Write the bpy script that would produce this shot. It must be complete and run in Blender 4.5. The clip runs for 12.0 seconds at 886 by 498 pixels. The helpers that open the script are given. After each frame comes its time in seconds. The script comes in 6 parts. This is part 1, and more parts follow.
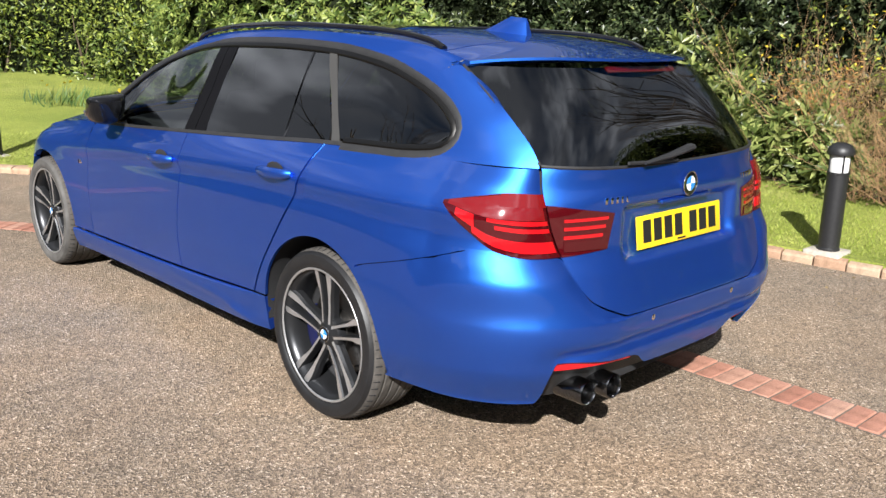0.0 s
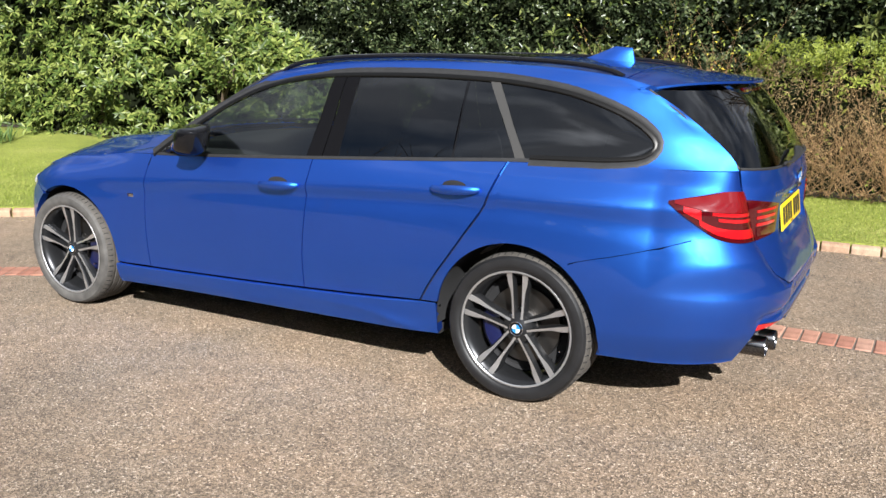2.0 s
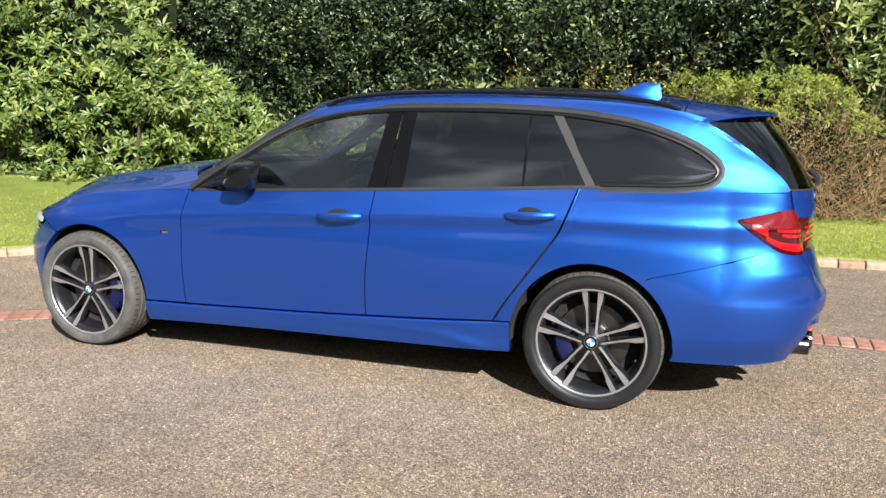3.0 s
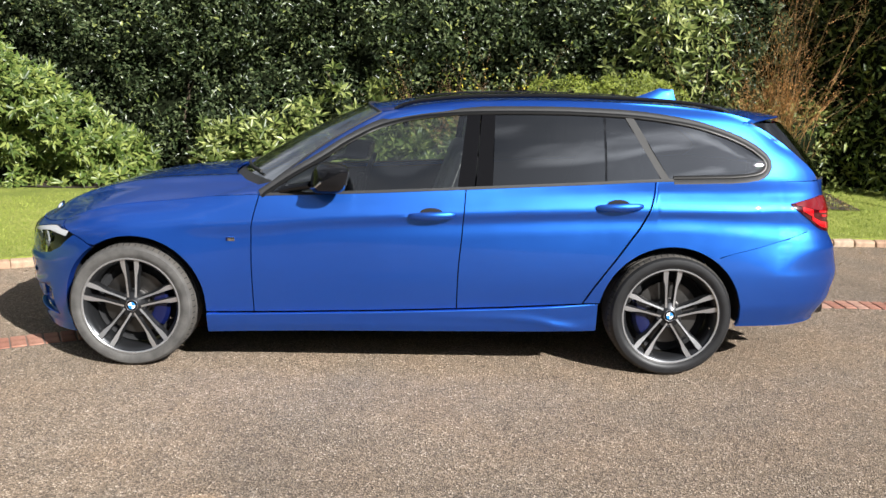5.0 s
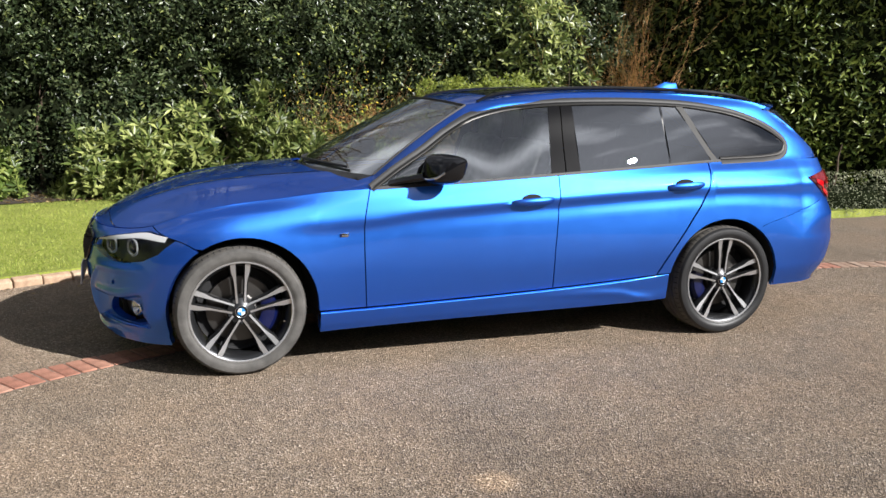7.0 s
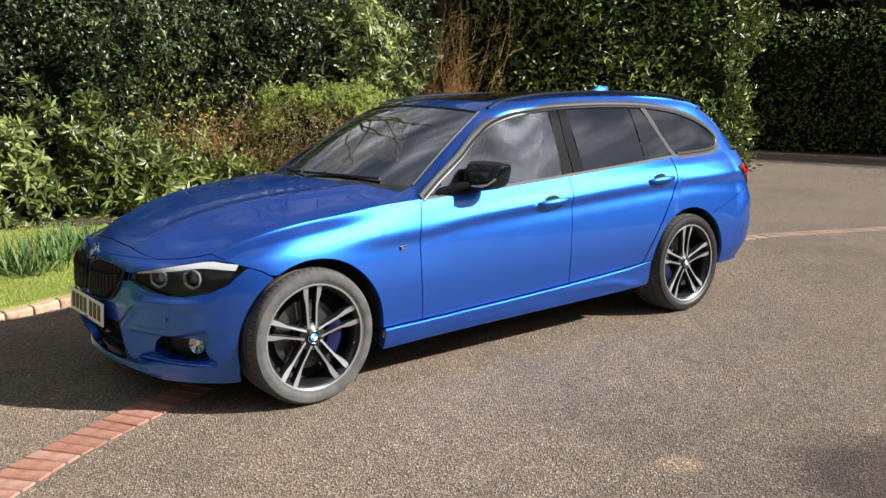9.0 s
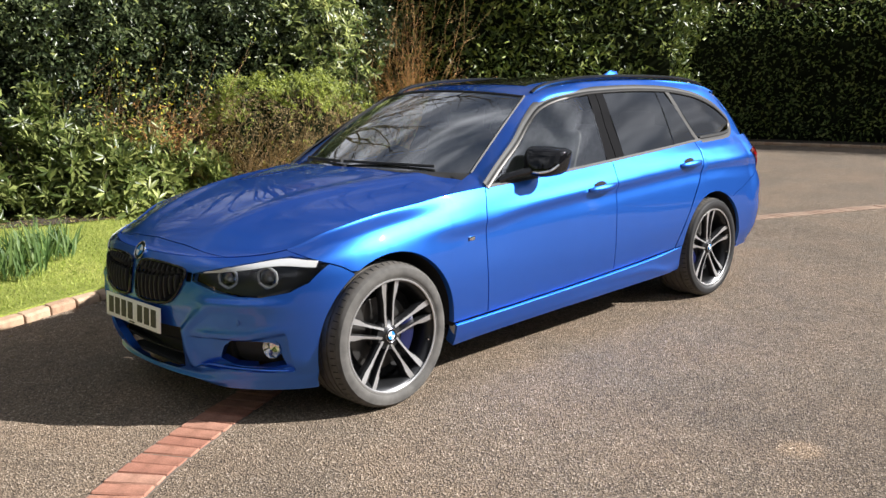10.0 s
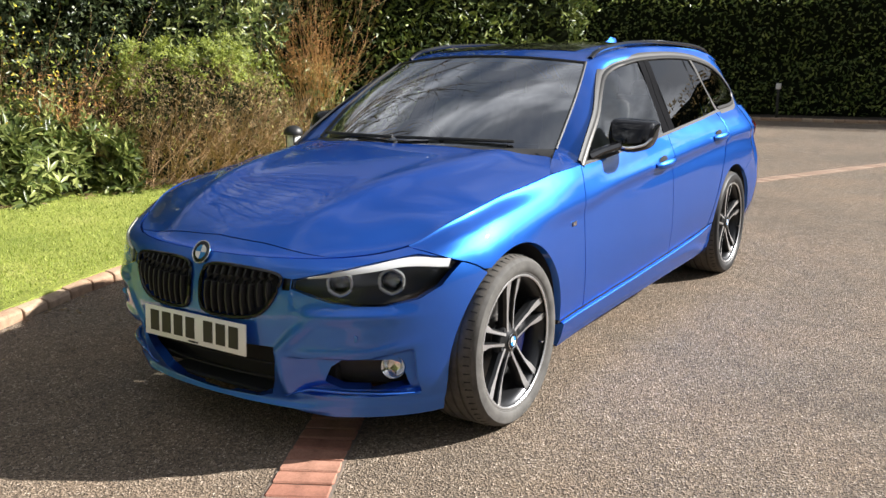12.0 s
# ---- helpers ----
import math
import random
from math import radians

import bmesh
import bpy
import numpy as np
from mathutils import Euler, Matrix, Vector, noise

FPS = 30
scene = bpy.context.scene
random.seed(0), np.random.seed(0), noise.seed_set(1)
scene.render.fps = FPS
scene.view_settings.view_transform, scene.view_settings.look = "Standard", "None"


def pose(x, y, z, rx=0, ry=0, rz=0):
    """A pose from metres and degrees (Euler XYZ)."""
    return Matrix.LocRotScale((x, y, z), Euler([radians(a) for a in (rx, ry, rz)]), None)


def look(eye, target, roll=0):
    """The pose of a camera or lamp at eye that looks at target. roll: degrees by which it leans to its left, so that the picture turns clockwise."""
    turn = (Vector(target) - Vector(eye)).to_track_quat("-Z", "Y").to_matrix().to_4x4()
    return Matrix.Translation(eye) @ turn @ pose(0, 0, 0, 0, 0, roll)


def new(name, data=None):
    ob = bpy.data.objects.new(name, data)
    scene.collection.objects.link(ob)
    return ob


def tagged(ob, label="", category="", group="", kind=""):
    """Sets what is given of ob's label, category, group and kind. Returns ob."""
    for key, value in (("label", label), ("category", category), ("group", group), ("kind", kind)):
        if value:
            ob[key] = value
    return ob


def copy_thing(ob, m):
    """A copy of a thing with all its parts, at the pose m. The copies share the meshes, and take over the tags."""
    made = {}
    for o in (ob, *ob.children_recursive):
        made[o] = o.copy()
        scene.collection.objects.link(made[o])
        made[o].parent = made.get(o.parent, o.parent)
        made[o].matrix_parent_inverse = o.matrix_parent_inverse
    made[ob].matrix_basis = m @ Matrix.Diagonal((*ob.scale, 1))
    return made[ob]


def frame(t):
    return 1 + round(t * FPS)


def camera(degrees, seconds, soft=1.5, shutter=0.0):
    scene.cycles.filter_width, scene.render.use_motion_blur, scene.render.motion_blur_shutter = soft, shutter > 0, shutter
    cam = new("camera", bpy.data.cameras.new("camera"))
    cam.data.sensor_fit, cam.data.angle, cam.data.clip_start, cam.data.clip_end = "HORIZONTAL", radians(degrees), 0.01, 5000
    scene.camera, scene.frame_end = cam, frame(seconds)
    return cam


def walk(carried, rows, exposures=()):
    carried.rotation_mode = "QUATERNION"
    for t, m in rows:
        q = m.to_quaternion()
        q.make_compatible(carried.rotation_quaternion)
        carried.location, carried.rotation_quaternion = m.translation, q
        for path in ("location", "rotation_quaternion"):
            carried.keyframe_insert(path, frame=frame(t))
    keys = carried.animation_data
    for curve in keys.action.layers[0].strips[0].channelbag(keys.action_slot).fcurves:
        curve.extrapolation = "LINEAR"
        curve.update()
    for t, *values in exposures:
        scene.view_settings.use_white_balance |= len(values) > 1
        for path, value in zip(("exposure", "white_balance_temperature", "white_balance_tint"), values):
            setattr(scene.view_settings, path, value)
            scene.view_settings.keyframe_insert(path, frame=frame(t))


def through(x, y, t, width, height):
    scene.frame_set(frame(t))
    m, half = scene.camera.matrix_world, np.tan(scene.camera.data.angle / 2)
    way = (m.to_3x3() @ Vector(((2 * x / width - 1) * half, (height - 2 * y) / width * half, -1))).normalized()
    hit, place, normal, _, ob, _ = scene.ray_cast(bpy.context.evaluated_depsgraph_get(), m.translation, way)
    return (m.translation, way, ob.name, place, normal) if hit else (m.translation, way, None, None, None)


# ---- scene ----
cam = camera(53.9, 12.0)
PATH = [
    (0, (3.938, -2.639, 1.435), (2.522, -1.313, 0.946), 1.4),
    (0.5, (3.781, -2.985, 1.442), (2.434, -1.59, 0.952), 1.4),
    (1, (3.478, -3.263, 1.433), (2.245, -1.771, 0.932), 0.7),
    (1.5, (3.168, -3.667, 1.466), (2.077, -2.064, 0.976), 0.8),
    (2, (2.849, -4.074, 1.489), (1.896, -2.376, 1.033), 0.6),
    (2.5, (2.434, -4.375, 1.499), (1.621, -2.597, 1.077), 0.4),
    (3, (1.992, -4.708, 1.515), (1.361, -2.851, 1.125), 0.6),
    (3.2, (1.837, -4.785, 1.511), (1.271, -2.905, 1.128), 0.4),
    (4.8, (0.334, -5.256, 1.516), (0.297, -3.295, 1.127), 1.1),
    (5, (0.152, -5.271, 1.518), (0.177, -3.309, 1.135), 1.3),
    (5.5, (-0.369, -5.332, 1.5), (-0.177, -3.378, 1.119), 2.0),
    (6, (-0.839, -5.263, 1.436), (-0.494, -3.327, 1.071), 1.5),
    (6.5, (-1.346, -5.232, 1.411), (-0.852, -3.327, 1.059), 1.5),
    (7, (-1.806, -5.143, 1.4), (-1.175, -3.278, 1.048), 0.7),
    (7.2, (-1.969, -5.064, 1.377), (-1.274, -3.22, 1.034), 0.1),
    (8.8, (-3.19, -4.443, 1.433), (-2.03, -2.851, 1.09), -0.7),
    (9, (-3.349, -4.333, 1.422), (-2.136, -2.781, 1.078), -0.6),
    (9.5, (-3.614, -4.016, 1.39), (-2.306, -2.547, 1.032), -0.9),
    (10, (-3.835, -3.647, 1.387), (-2.451, -2.25, 1.024), -1.0),
    (10.5, (-4.055, -3.303, 1.378), (-2.597, -1.985, 1.004), -1.6),
    (11, (-4.11, -2.916, 1.353), (-2.575, -1.696, 0.958), -1.5),
    (11.5, (-4.154, -2.552, 1.334), (-2.566, -1.407, 0.925), -1.1),
    (12, (-4.142, -2.371, 1.361), (-2.514, -1.29, 0.934), -0.6),
]
walk(cam, [(t, look(eye, target, roll)) for t, eye, target, roll in PATH],
     [(0.0, 1.06, 6100, 11), (3.0, 1.12, 6050, 10), (5.0, 0.98, 6100, 10), (7.0, 0.88, 6150, 11), (9.0, 1.00, 6200, 11.5), (10.5, 1.24, 6250, 11), (12.0, 1.36, 6300, 10.5)])

# ---- world, sun ----
SUN_DIR = Vector((1.0, -1.22, 1.0)).normalized()
world = bpy.data.worlds.new("sky")
scene.world = world
world.use_nodes = True
wt = world.node_tree
wt.nodes.clear()
w_out = wt.nodes.new("ShaderNodeOutputWorld")
w_bg = wt.nodes.new("ShaderNodeBackground")
w_bg.inputs["Strength"].default_value = 0.021
sky = wt.nodes.new("ShaderNodeTexSky")
sky.sky_type = "NISHITA"
sky.sun_disc = False
sky.sun_elevation = math.asin(SUN_DIR.z)
sky.sun_rotation = math.atan2(SUN_DIR.x, SUN_DIR.y)
sky.air_density, sky.dust_density, sky.ozone_density = 1.0, 0.6, 1.5
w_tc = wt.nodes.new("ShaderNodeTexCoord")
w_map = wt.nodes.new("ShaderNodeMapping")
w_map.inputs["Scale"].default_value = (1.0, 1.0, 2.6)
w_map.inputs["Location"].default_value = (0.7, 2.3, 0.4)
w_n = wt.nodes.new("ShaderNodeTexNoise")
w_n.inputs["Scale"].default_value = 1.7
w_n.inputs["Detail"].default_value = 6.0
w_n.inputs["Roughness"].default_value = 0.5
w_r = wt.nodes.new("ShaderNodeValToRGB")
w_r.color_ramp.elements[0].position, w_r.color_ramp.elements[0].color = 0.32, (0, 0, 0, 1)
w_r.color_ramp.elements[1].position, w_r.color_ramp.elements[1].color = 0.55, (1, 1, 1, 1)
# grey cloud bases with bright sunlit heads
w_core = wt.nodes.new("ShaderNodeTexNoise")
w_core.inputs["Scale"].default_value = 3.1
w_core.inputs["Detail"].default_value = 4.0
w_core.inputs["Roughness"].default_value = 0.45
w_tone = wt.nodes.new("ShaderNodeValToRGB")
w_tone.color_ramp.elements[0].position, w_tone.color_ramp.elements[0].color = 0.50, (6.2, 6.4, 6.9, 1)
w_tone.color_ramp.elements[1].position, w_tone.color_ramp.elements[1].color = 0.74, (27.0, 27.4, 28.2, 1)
w_mix = wt.nodes.new("ShaderNodeMix")
w_mix.data_type = "RGBA"
wt.links.new(w_tc.outputs["Generated"], w_map.inputs["Vector"])
wt.links.new(w_map.outputs["Vector"], w_n.inputs["Vector"])
wt.links.new(w_map.outputs["Vector"], w_core.inputs["Vector"])
wt.links.new(w_core.outputs["Fac"], w_tone.inputs["Fac"])
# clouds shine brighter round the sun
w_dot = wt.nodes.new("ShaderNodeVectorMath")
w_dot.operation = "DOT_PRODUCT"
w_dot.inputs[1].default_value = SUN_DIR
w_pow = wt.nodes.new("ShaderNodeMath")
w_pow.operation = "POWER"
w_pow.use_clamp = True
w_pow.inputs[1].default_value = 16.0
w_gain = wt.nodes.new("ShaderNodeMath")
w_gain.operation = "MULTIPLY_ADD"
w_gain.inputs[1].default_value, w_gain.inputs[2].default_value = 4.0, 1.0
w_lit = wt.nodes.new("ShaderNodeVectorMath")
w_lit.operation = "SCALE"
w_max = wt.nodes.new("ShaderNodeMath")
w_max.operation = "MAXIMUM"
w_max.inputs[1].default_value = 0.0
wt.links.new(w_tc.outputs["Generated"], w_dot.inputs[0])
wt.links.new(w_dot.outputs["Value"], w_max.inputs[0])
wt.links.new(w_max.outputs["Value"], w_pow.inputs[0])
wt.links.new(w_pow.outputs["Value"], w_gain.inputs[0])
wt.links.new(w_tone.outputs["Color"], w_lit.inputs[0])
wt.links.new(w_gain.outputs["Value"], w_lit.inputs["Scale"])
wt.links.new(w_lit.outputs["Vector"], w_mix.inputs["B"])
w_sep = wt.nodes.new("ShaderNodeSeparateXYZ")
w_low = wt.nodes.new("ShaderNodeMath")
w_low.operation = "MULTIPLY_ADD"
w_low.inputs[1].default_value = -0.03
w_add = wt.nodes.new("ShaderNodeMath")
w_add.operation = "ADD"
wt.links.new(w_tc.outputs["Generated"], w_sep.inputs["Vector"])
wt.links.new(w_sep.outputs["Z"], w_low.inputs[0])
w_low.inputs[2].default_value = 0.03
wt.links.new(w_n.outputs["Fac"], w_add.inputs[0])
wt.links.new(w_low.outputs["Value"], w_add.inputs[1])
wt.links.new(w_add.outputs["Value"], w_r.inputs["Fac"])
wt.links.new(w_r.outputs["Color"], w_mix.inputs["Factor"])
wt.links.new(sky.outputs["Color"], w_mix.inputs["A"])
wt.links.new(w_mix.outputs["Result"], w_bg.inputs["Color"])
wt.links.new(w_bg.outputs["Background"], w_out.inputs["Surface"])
sun_data = bpy.data.lights.new("sun", "SUN")
sun_data.energy, sun_data.angle, sun_data.color = 5.0, radians(0.53), (1.0, 0.95, 0.87)
sun = new("sun", sun_data)
sun.matrix_world = look(SUN_DIR * 40, (0, 0, 0))


# ---- materials ----
def mat(name, base, rough=0.5, metal=0.0, **extra):
    m = bpy.data.materials.new(name)
    m.use_nodes = True
    b = m.node_tree.nodes["Principled BSDF"]
    b.inputs["Base Color"].default_value = (*base, 1)
    b.inputs["Roughness"].default_value = rough
    b.inputs["Metallic"].default_value = metal
    for key, value in extra.items():
        b.inputs[key.replace("_", " ")].default_value = value
    m.diffuse_color = (*base, 1)
    return m


def node(m, kind, **values):
    n = m.node_tree.nodes.new(kind)
    for key, value in values.items():
        n.inputs[key.replace("_", " ")].default_value = value
    return n


def link(m, a, b):
    m.node_tree.links.new(a, b)


def bsdf(m):
    return m.node_tree.nodes["Principled BSDF"]


def ramp(m, fac, stops):
    r = m.node_tree.nodes.new("ShaderNodeValToRGB")
    while len(r.color_ramp.elements) < len(stops):
        r.color_ramp.elements.new(0.5)
    for e, (p, c) in zip(r.color_ramp.elements, stops):
        e.position, e.color = p, (*c, 1)
    link(m, fac, r.inputs["Fac"])
    return r.outputs["Color"]


def mixed(m, fac, a, b, how="MIX"):
    x = m.node_tree.nodes.new("ShaderNodeMix")
    x.data_type, x.blend_type = "RGBA", how
    for sock, v in (("Factor", fac), ("A", a), ("B", b)):
        if isinstance(v, bpy.types.NodeSocket):
            link(m, v, x.inputs[sock])
        else:
            x.inputs[sock].default_value = (*v, 1) if isinstance(v, tuple) else v
    return x.outputs["Result"]


def bump(m, height, strength, distance):
    b = node(m, "ShaderNodeBump", Strength=strength, Distance=distance)
    link(m, height, b.inputs["Height"])
    link(m, b.outputs["Normal"], bsdf(m).inputs["Normal"])


def coords(m):
    return m.node_tree.nodes.new("ShaderNodeTexCoord").outputs["Object"]


def noise_tex(m, scale, detail=4.0, rough=0.55):
    n = node(m, "ShaderNodeTexNoise", Scale=scale, Detail=detail, Roughness=rough)
    link(m, coords(m), n.inputs["Vector"])
    return n.outputs["Fac"]


def paint_material():
    """Metallic flake lobe over a deep blue ground, under a clear coat."""
    m = mat("blue_metallic_paint", (0.05, 0.21, 0.80), 0.4, 0.5)
    nt = m.node_tree
    nt.nodes.remove(nt.nodes["Principled BSDF"])
    tone = ramp(m, noise_tex(m, 2.2, 6.0), [(0.3, (0.032, 0.172, 0.63)), (0.7, (0.035, 0.184, 0.68))])
    flake_bump = node(m, "ShaderNodeBump", Strength=0.06, Distance=0.001)
    link(m, noise_tex(m, 900.0, 2.0), flake_bump.inputs["Height"])
    haze = node(m, "ShaderNodeBsdfGlossy", Roughness=0.52)
    haze.distribution = "GGX"
    link(m, tone, haze.inputs["Color"])
    flakes = node(m, "ShaderNodeBsdfGlossy")
    flakes.distribution = "BECKMANN"
    r = node(m, "ShaderNodeMapRange", From_Min=0.4, From_Max=0.75, To_Min=0.43, To_Max=0.47)
    link(m, noise_tex(m, 9.0, 8.0, 0.7), r.inputs["Value"])
    link(m, r.outputs["Result"], flakes.inputs["Roughness"])
    link(m, tone, flakes.inputs["Color"])
    link(m, flake_bump.outputs["Normal"], flakes.inputs["Normal"])
    ground = node(m, "ShaderNodeBsdfDiffuse", Color=(0.022, 0.052, 0.40, 1))
    body = node(m, "ShaderNodeMixShader", Fac=0.2)
    metal = node(m, "ShaderNodeMixShader", Fac=0.45)
    link(m, flakes.outputs["BSDF"], metal.inputs[1])
    link(m, haze.outputs["BSDF"], metal.inputs[2])
    link(m, metal.outputs["Shader"], body.inputs[1])
    link(m, ground.outputs["BSDF"], body.inputs[2])
    clear = node(m, "ShaderNodeBsdfGlossy", Roughness=0.02)
    fresnel = node(m, "ShaderNodeFresnel", IOR=1.58)
    coat = node(m, "ShaderNodeMixShader")
    link(m, fresnel.outputs["Fac"], coat.inputs["Fac"])
    link(m, body.outputs["Shader"], coat.inputs[1])
    link(m, clear.outputs["BSDF"], coat.inputs[2])
    link(m, coat.outputs["Shader"], nt.nodes["Material Output"].inputs["Surface"])
    return m


def asphalt_material():
    m = mat("asphalt_with_stone_chippings", (0.2, 0.17, 0.14), 0.9, 0.0, Diffuse_Roughness=0.5)
    v = node(m, "ShaderNodeTexVoronoi", Scale=140.0)
    link(m, coords(m), v.inputs["Vector"])
    sep = node(m, "ShaderNodeSeparateColor")
    link(m, v.outputs["Color"], sep.inputs["Color"])
    chips = ramp(m, sep.outputs["Red"], [(0.0, (0.100, 0.077, 0.057)), (0.35, (0.200, 0.156, 0.113)), (0.75, (0.315, 0.247, 0.184)), (0.92, (0.385, 0.313, 0.242)), (1.0, (0.62, 0.54, 0.45))])
    pits = ramp(m, noise_tex(m, 260.0, 3.0), [(0.38, (0.20, 0.19, 0.18)), (0.50, (1, 1, 1))])
    patches = ramp(m, noise_tex(m, 0.55, 6.0, 0.62), [(0.3, (0.70, 0.685, 0.67)), (0.5, (0.93, 0.91, 0.885)), (0.72, (1.12, 1.05, 0.96))])
    streaks = ramp(m, noise_tex(m, 7.0, 5.0, 0.6), [(0.3, (0.86, 0.86, 0.86)), (0.6, (1.05, 1.05, 1.05))])
    c = mixed(m, 1.0, chips, pits, "MULTIPLY")
    c = mixed(m, 1.0, c, patches, "MULTIPLY")
    c = mixed(m, 1.0, c, ramp(m, noise_tex(m, 1.4, 5.0, 0.6), [(0.32, (0.95, 0.965, 0.98)), (0.50, (1.01, 0.99, 0.965)), (0.70, (1.06, 1.0, 0.94))]), "MULTIPLY")
    c = mixed(m, 1.0, c, streaks, "MULTIPLY")
    worn = ramp(m, noise_tex(m, 2.1, 3.0, 0.7), [(0.68, (1, 1, 1)), (0.75, (1.32, 1.27, 1.20))])
    c = mixed(m, 1.0, c, worn, "MULTIPLY")
    # a small pale dried splash and a broad dark patch
    for x, y, r, tone in ((-0.66, -2.37, 0.085, (1.75, 1.68, 1.56)), (-0.15, -2.97, 0.40, (0.40, 0.36, 0.35))):
        far = node(m, "ShaderNodeVectorMath")
        far.operation = "DISTANCE"
        link(m, coords(m), far.inputs[0])
        far.inputs[1].default_value = (x, y, 0)
        rough_edge = node(m, "ShaderNodeMath")
        rough_edge.operation = "MULTIPLY_ADD"
        rough_edge.inputs[1].default_value = 0.8 * r
        link(m, noise_tex(m, 1.4 / r, 4.0), rough_edge.inputs[0])
        link(m, far.outputs["Value"], rough_edge.inputs[2])
        c = mixed(m, 1.0, c, ramp(m, rough_edge.outputs["Value"], [(1.05 * r, tone), (1.65 * r, (1, 1, 1))]), "MULTIPLY")
    link(m, c, bsdf(m).inputs["Base Color"])
    bump(m, v.outputs["Distance"], 0.8, 0.008)
    return m


def lawn_material():
    m = mat("mown_grass", (0.09, 0.14, 0.025), 0.85)
    a = ramp(m, noise_tex(m, 1.3, 6.0, 0.65), [(0.3, (0.20, 0.25, 0.034)), (0.55, (0.30, 0.34, 0.058)), (0.78, (0.42, 0.41, 0.12))])
    b = ramp(m, noise_tex(m, 60.0, 4.0, 0.7), [(0.3, (0.45, 0.45, 0.4)), (0.65, (1.2, 1.2, 1.1))])
    link(m, mixed(m, 1.0, a, b, "MULTIPLY"), bsdf(m).inputs["Base Color"])
    bump(m, noise_tex(m, 90.0, 4.0, 0.7), 0.9, 0.02)
    return m


def brick_material(name, tones):
    m = mat(name, tones[1], 0.85)
    info = m.node_tree.nodes.new("ShaderNodeObjectInfo")
    base = ramp(m, info.outputs["Random"], [(0.0, tones[0]), (0.5, tones[1]), (1.0, tones[2])])
    dirt = ramp(m, noise_tex(m, 14.0, 6.0, 0.65), [(0.3, (0.62, 0.60, 0.58)), (0.62, (1.06, 1.06, 1.06))])
    grain = ramp(m, noise_tex(m, 240.0, 3.0), [(0.3, (0.8, 0.8, 0.8)), (0.7, (1.1, 1.1, 1.1))])
    link(m, mixed(m, 1.0, mixed(m, 1.0, base, dirt, "MULTIPLY"), grain, "MULTIPLY"), bsdf(m).inputs["Base Color"])
    bump(m, noise_tex(m, 160.0, 5.0, 0.7), 0.5, 0.004)
    return m


def leaf_material(name, dark, mid, light, rough=0.35, through=0.25):
    m = mat(name, mid, rough)
    b = bsdf(m)
    geo = m.node_tree.nodes.new("ShaderNodeNewGeometry")
    c = ramp(m, geo.outputs["Random Per Island"], [(0.0, dark), (0.45, mid), (0.85, light), (1.0, tuple(min(1, 1.35 * k) for k in light))])
    c = mixed(m, 1.0, c, ramp(m, noise_tex(m, 1.1, 4.0), [(0.3, (0.7, 0.72, 0.7)), (0.7, (1.2, 1.18, 1.1))]), "MULTIPLY")
    link(m, c, b.inputs["Base Color"])
    b.inputs["Specular IOR Level"].default_value = 0.32
    tr = node(m, "ShaderNodeBsdfTranslucent")
    link(m, c, tr.inputs["Color"])
    mx = node(m, "ShaderNodeMixShader", Fac=through)
    out = m.node_tree.nodes["Material Output"]
    link(m, b.outputs["BSDF"], mx.inputs[1])
    link(m, tr.outputs["BSDF"], mx.inputs[2])
    link(m, mx.outputs["Shader"], out.inputs["Surface"])
    return m


def glass_material(name, tint, rough=0.0, facing=0.05):
    """Thin pane: tinted see-through, with a mirror share that grows towards grazing view from its share when seen squarely."""
    m = bpy.data.materials.new(name)
    m.use_nodes = True
    t = m.node_tree
    t.nodes.clear()
    out = t.nodes.new("ShaderNodeOutputMaterial")
    clear = t.nodes.new("ShaderNodeBsdfTransparent")
    clear.inputs["Color"].default_value = (*tint, 1)
    gloss = t.nodes.new("ShaderNodeBsdfGlossy")
    gloss.inputs["Roughness"].default_value = rough
    gloss.inputs["Color"].default_value = (1, 1, 1, 1)
    weight = t.nodes.new("ShaderNodeLayerWeight")
    weight.inputs["Blend"].default_value = 0.5
    power = t.nodes.new("ShaderNodeMath")
    power.operation = "POWER"
    power.inputs[1].default_value = 4.5
    share = t.nodes.new("ShaderNodeMath")
    share.operation = "MULTIPLY_ADD"
    share.inputs[1].default_value, share.inputs[2].default_value = 1 - facing, facing
    t.links.new(weight.outputs["Facing"], power.inputs[0])
    t.links.new(power.outputs["Value"], share.inputs[0])
    mx = t.nodes.new("ShaderNodeMixShader")
    t.links.new(share.outputs["Value"], mx.inputs["Fac"])
    t.links.new(clear.outputs["BSDF"], mx.inputs[1])
    t.links.new(gloss.outputs["BSDF"], mx.inputs[2])
    t.links.new(mx.outputs["Shader"], out.inputs["Surface"])
    m.diffuse_color = (0.05, 0.05, 0.06, 1)
    return m


def soft_material(name, base, rough, scale, spread=0.25, relief=0.3, metal=0.0):
    m = mat(name, base, rough, metal)
    lo, hi = tuple(c * (1 - spread) for c in base), tuple(min(1, c * (1 + spread)) for c in base)
    link(m, ramp(m, noise_tex(m, scale, 6.0, 0.6), [(0.3, lo), (0.7, hi)]), bsdf(m).inputs["Base Color"])
    bump(m, noise_tex(m, scale * 6, 3.0), relief, 0.002)
    return m


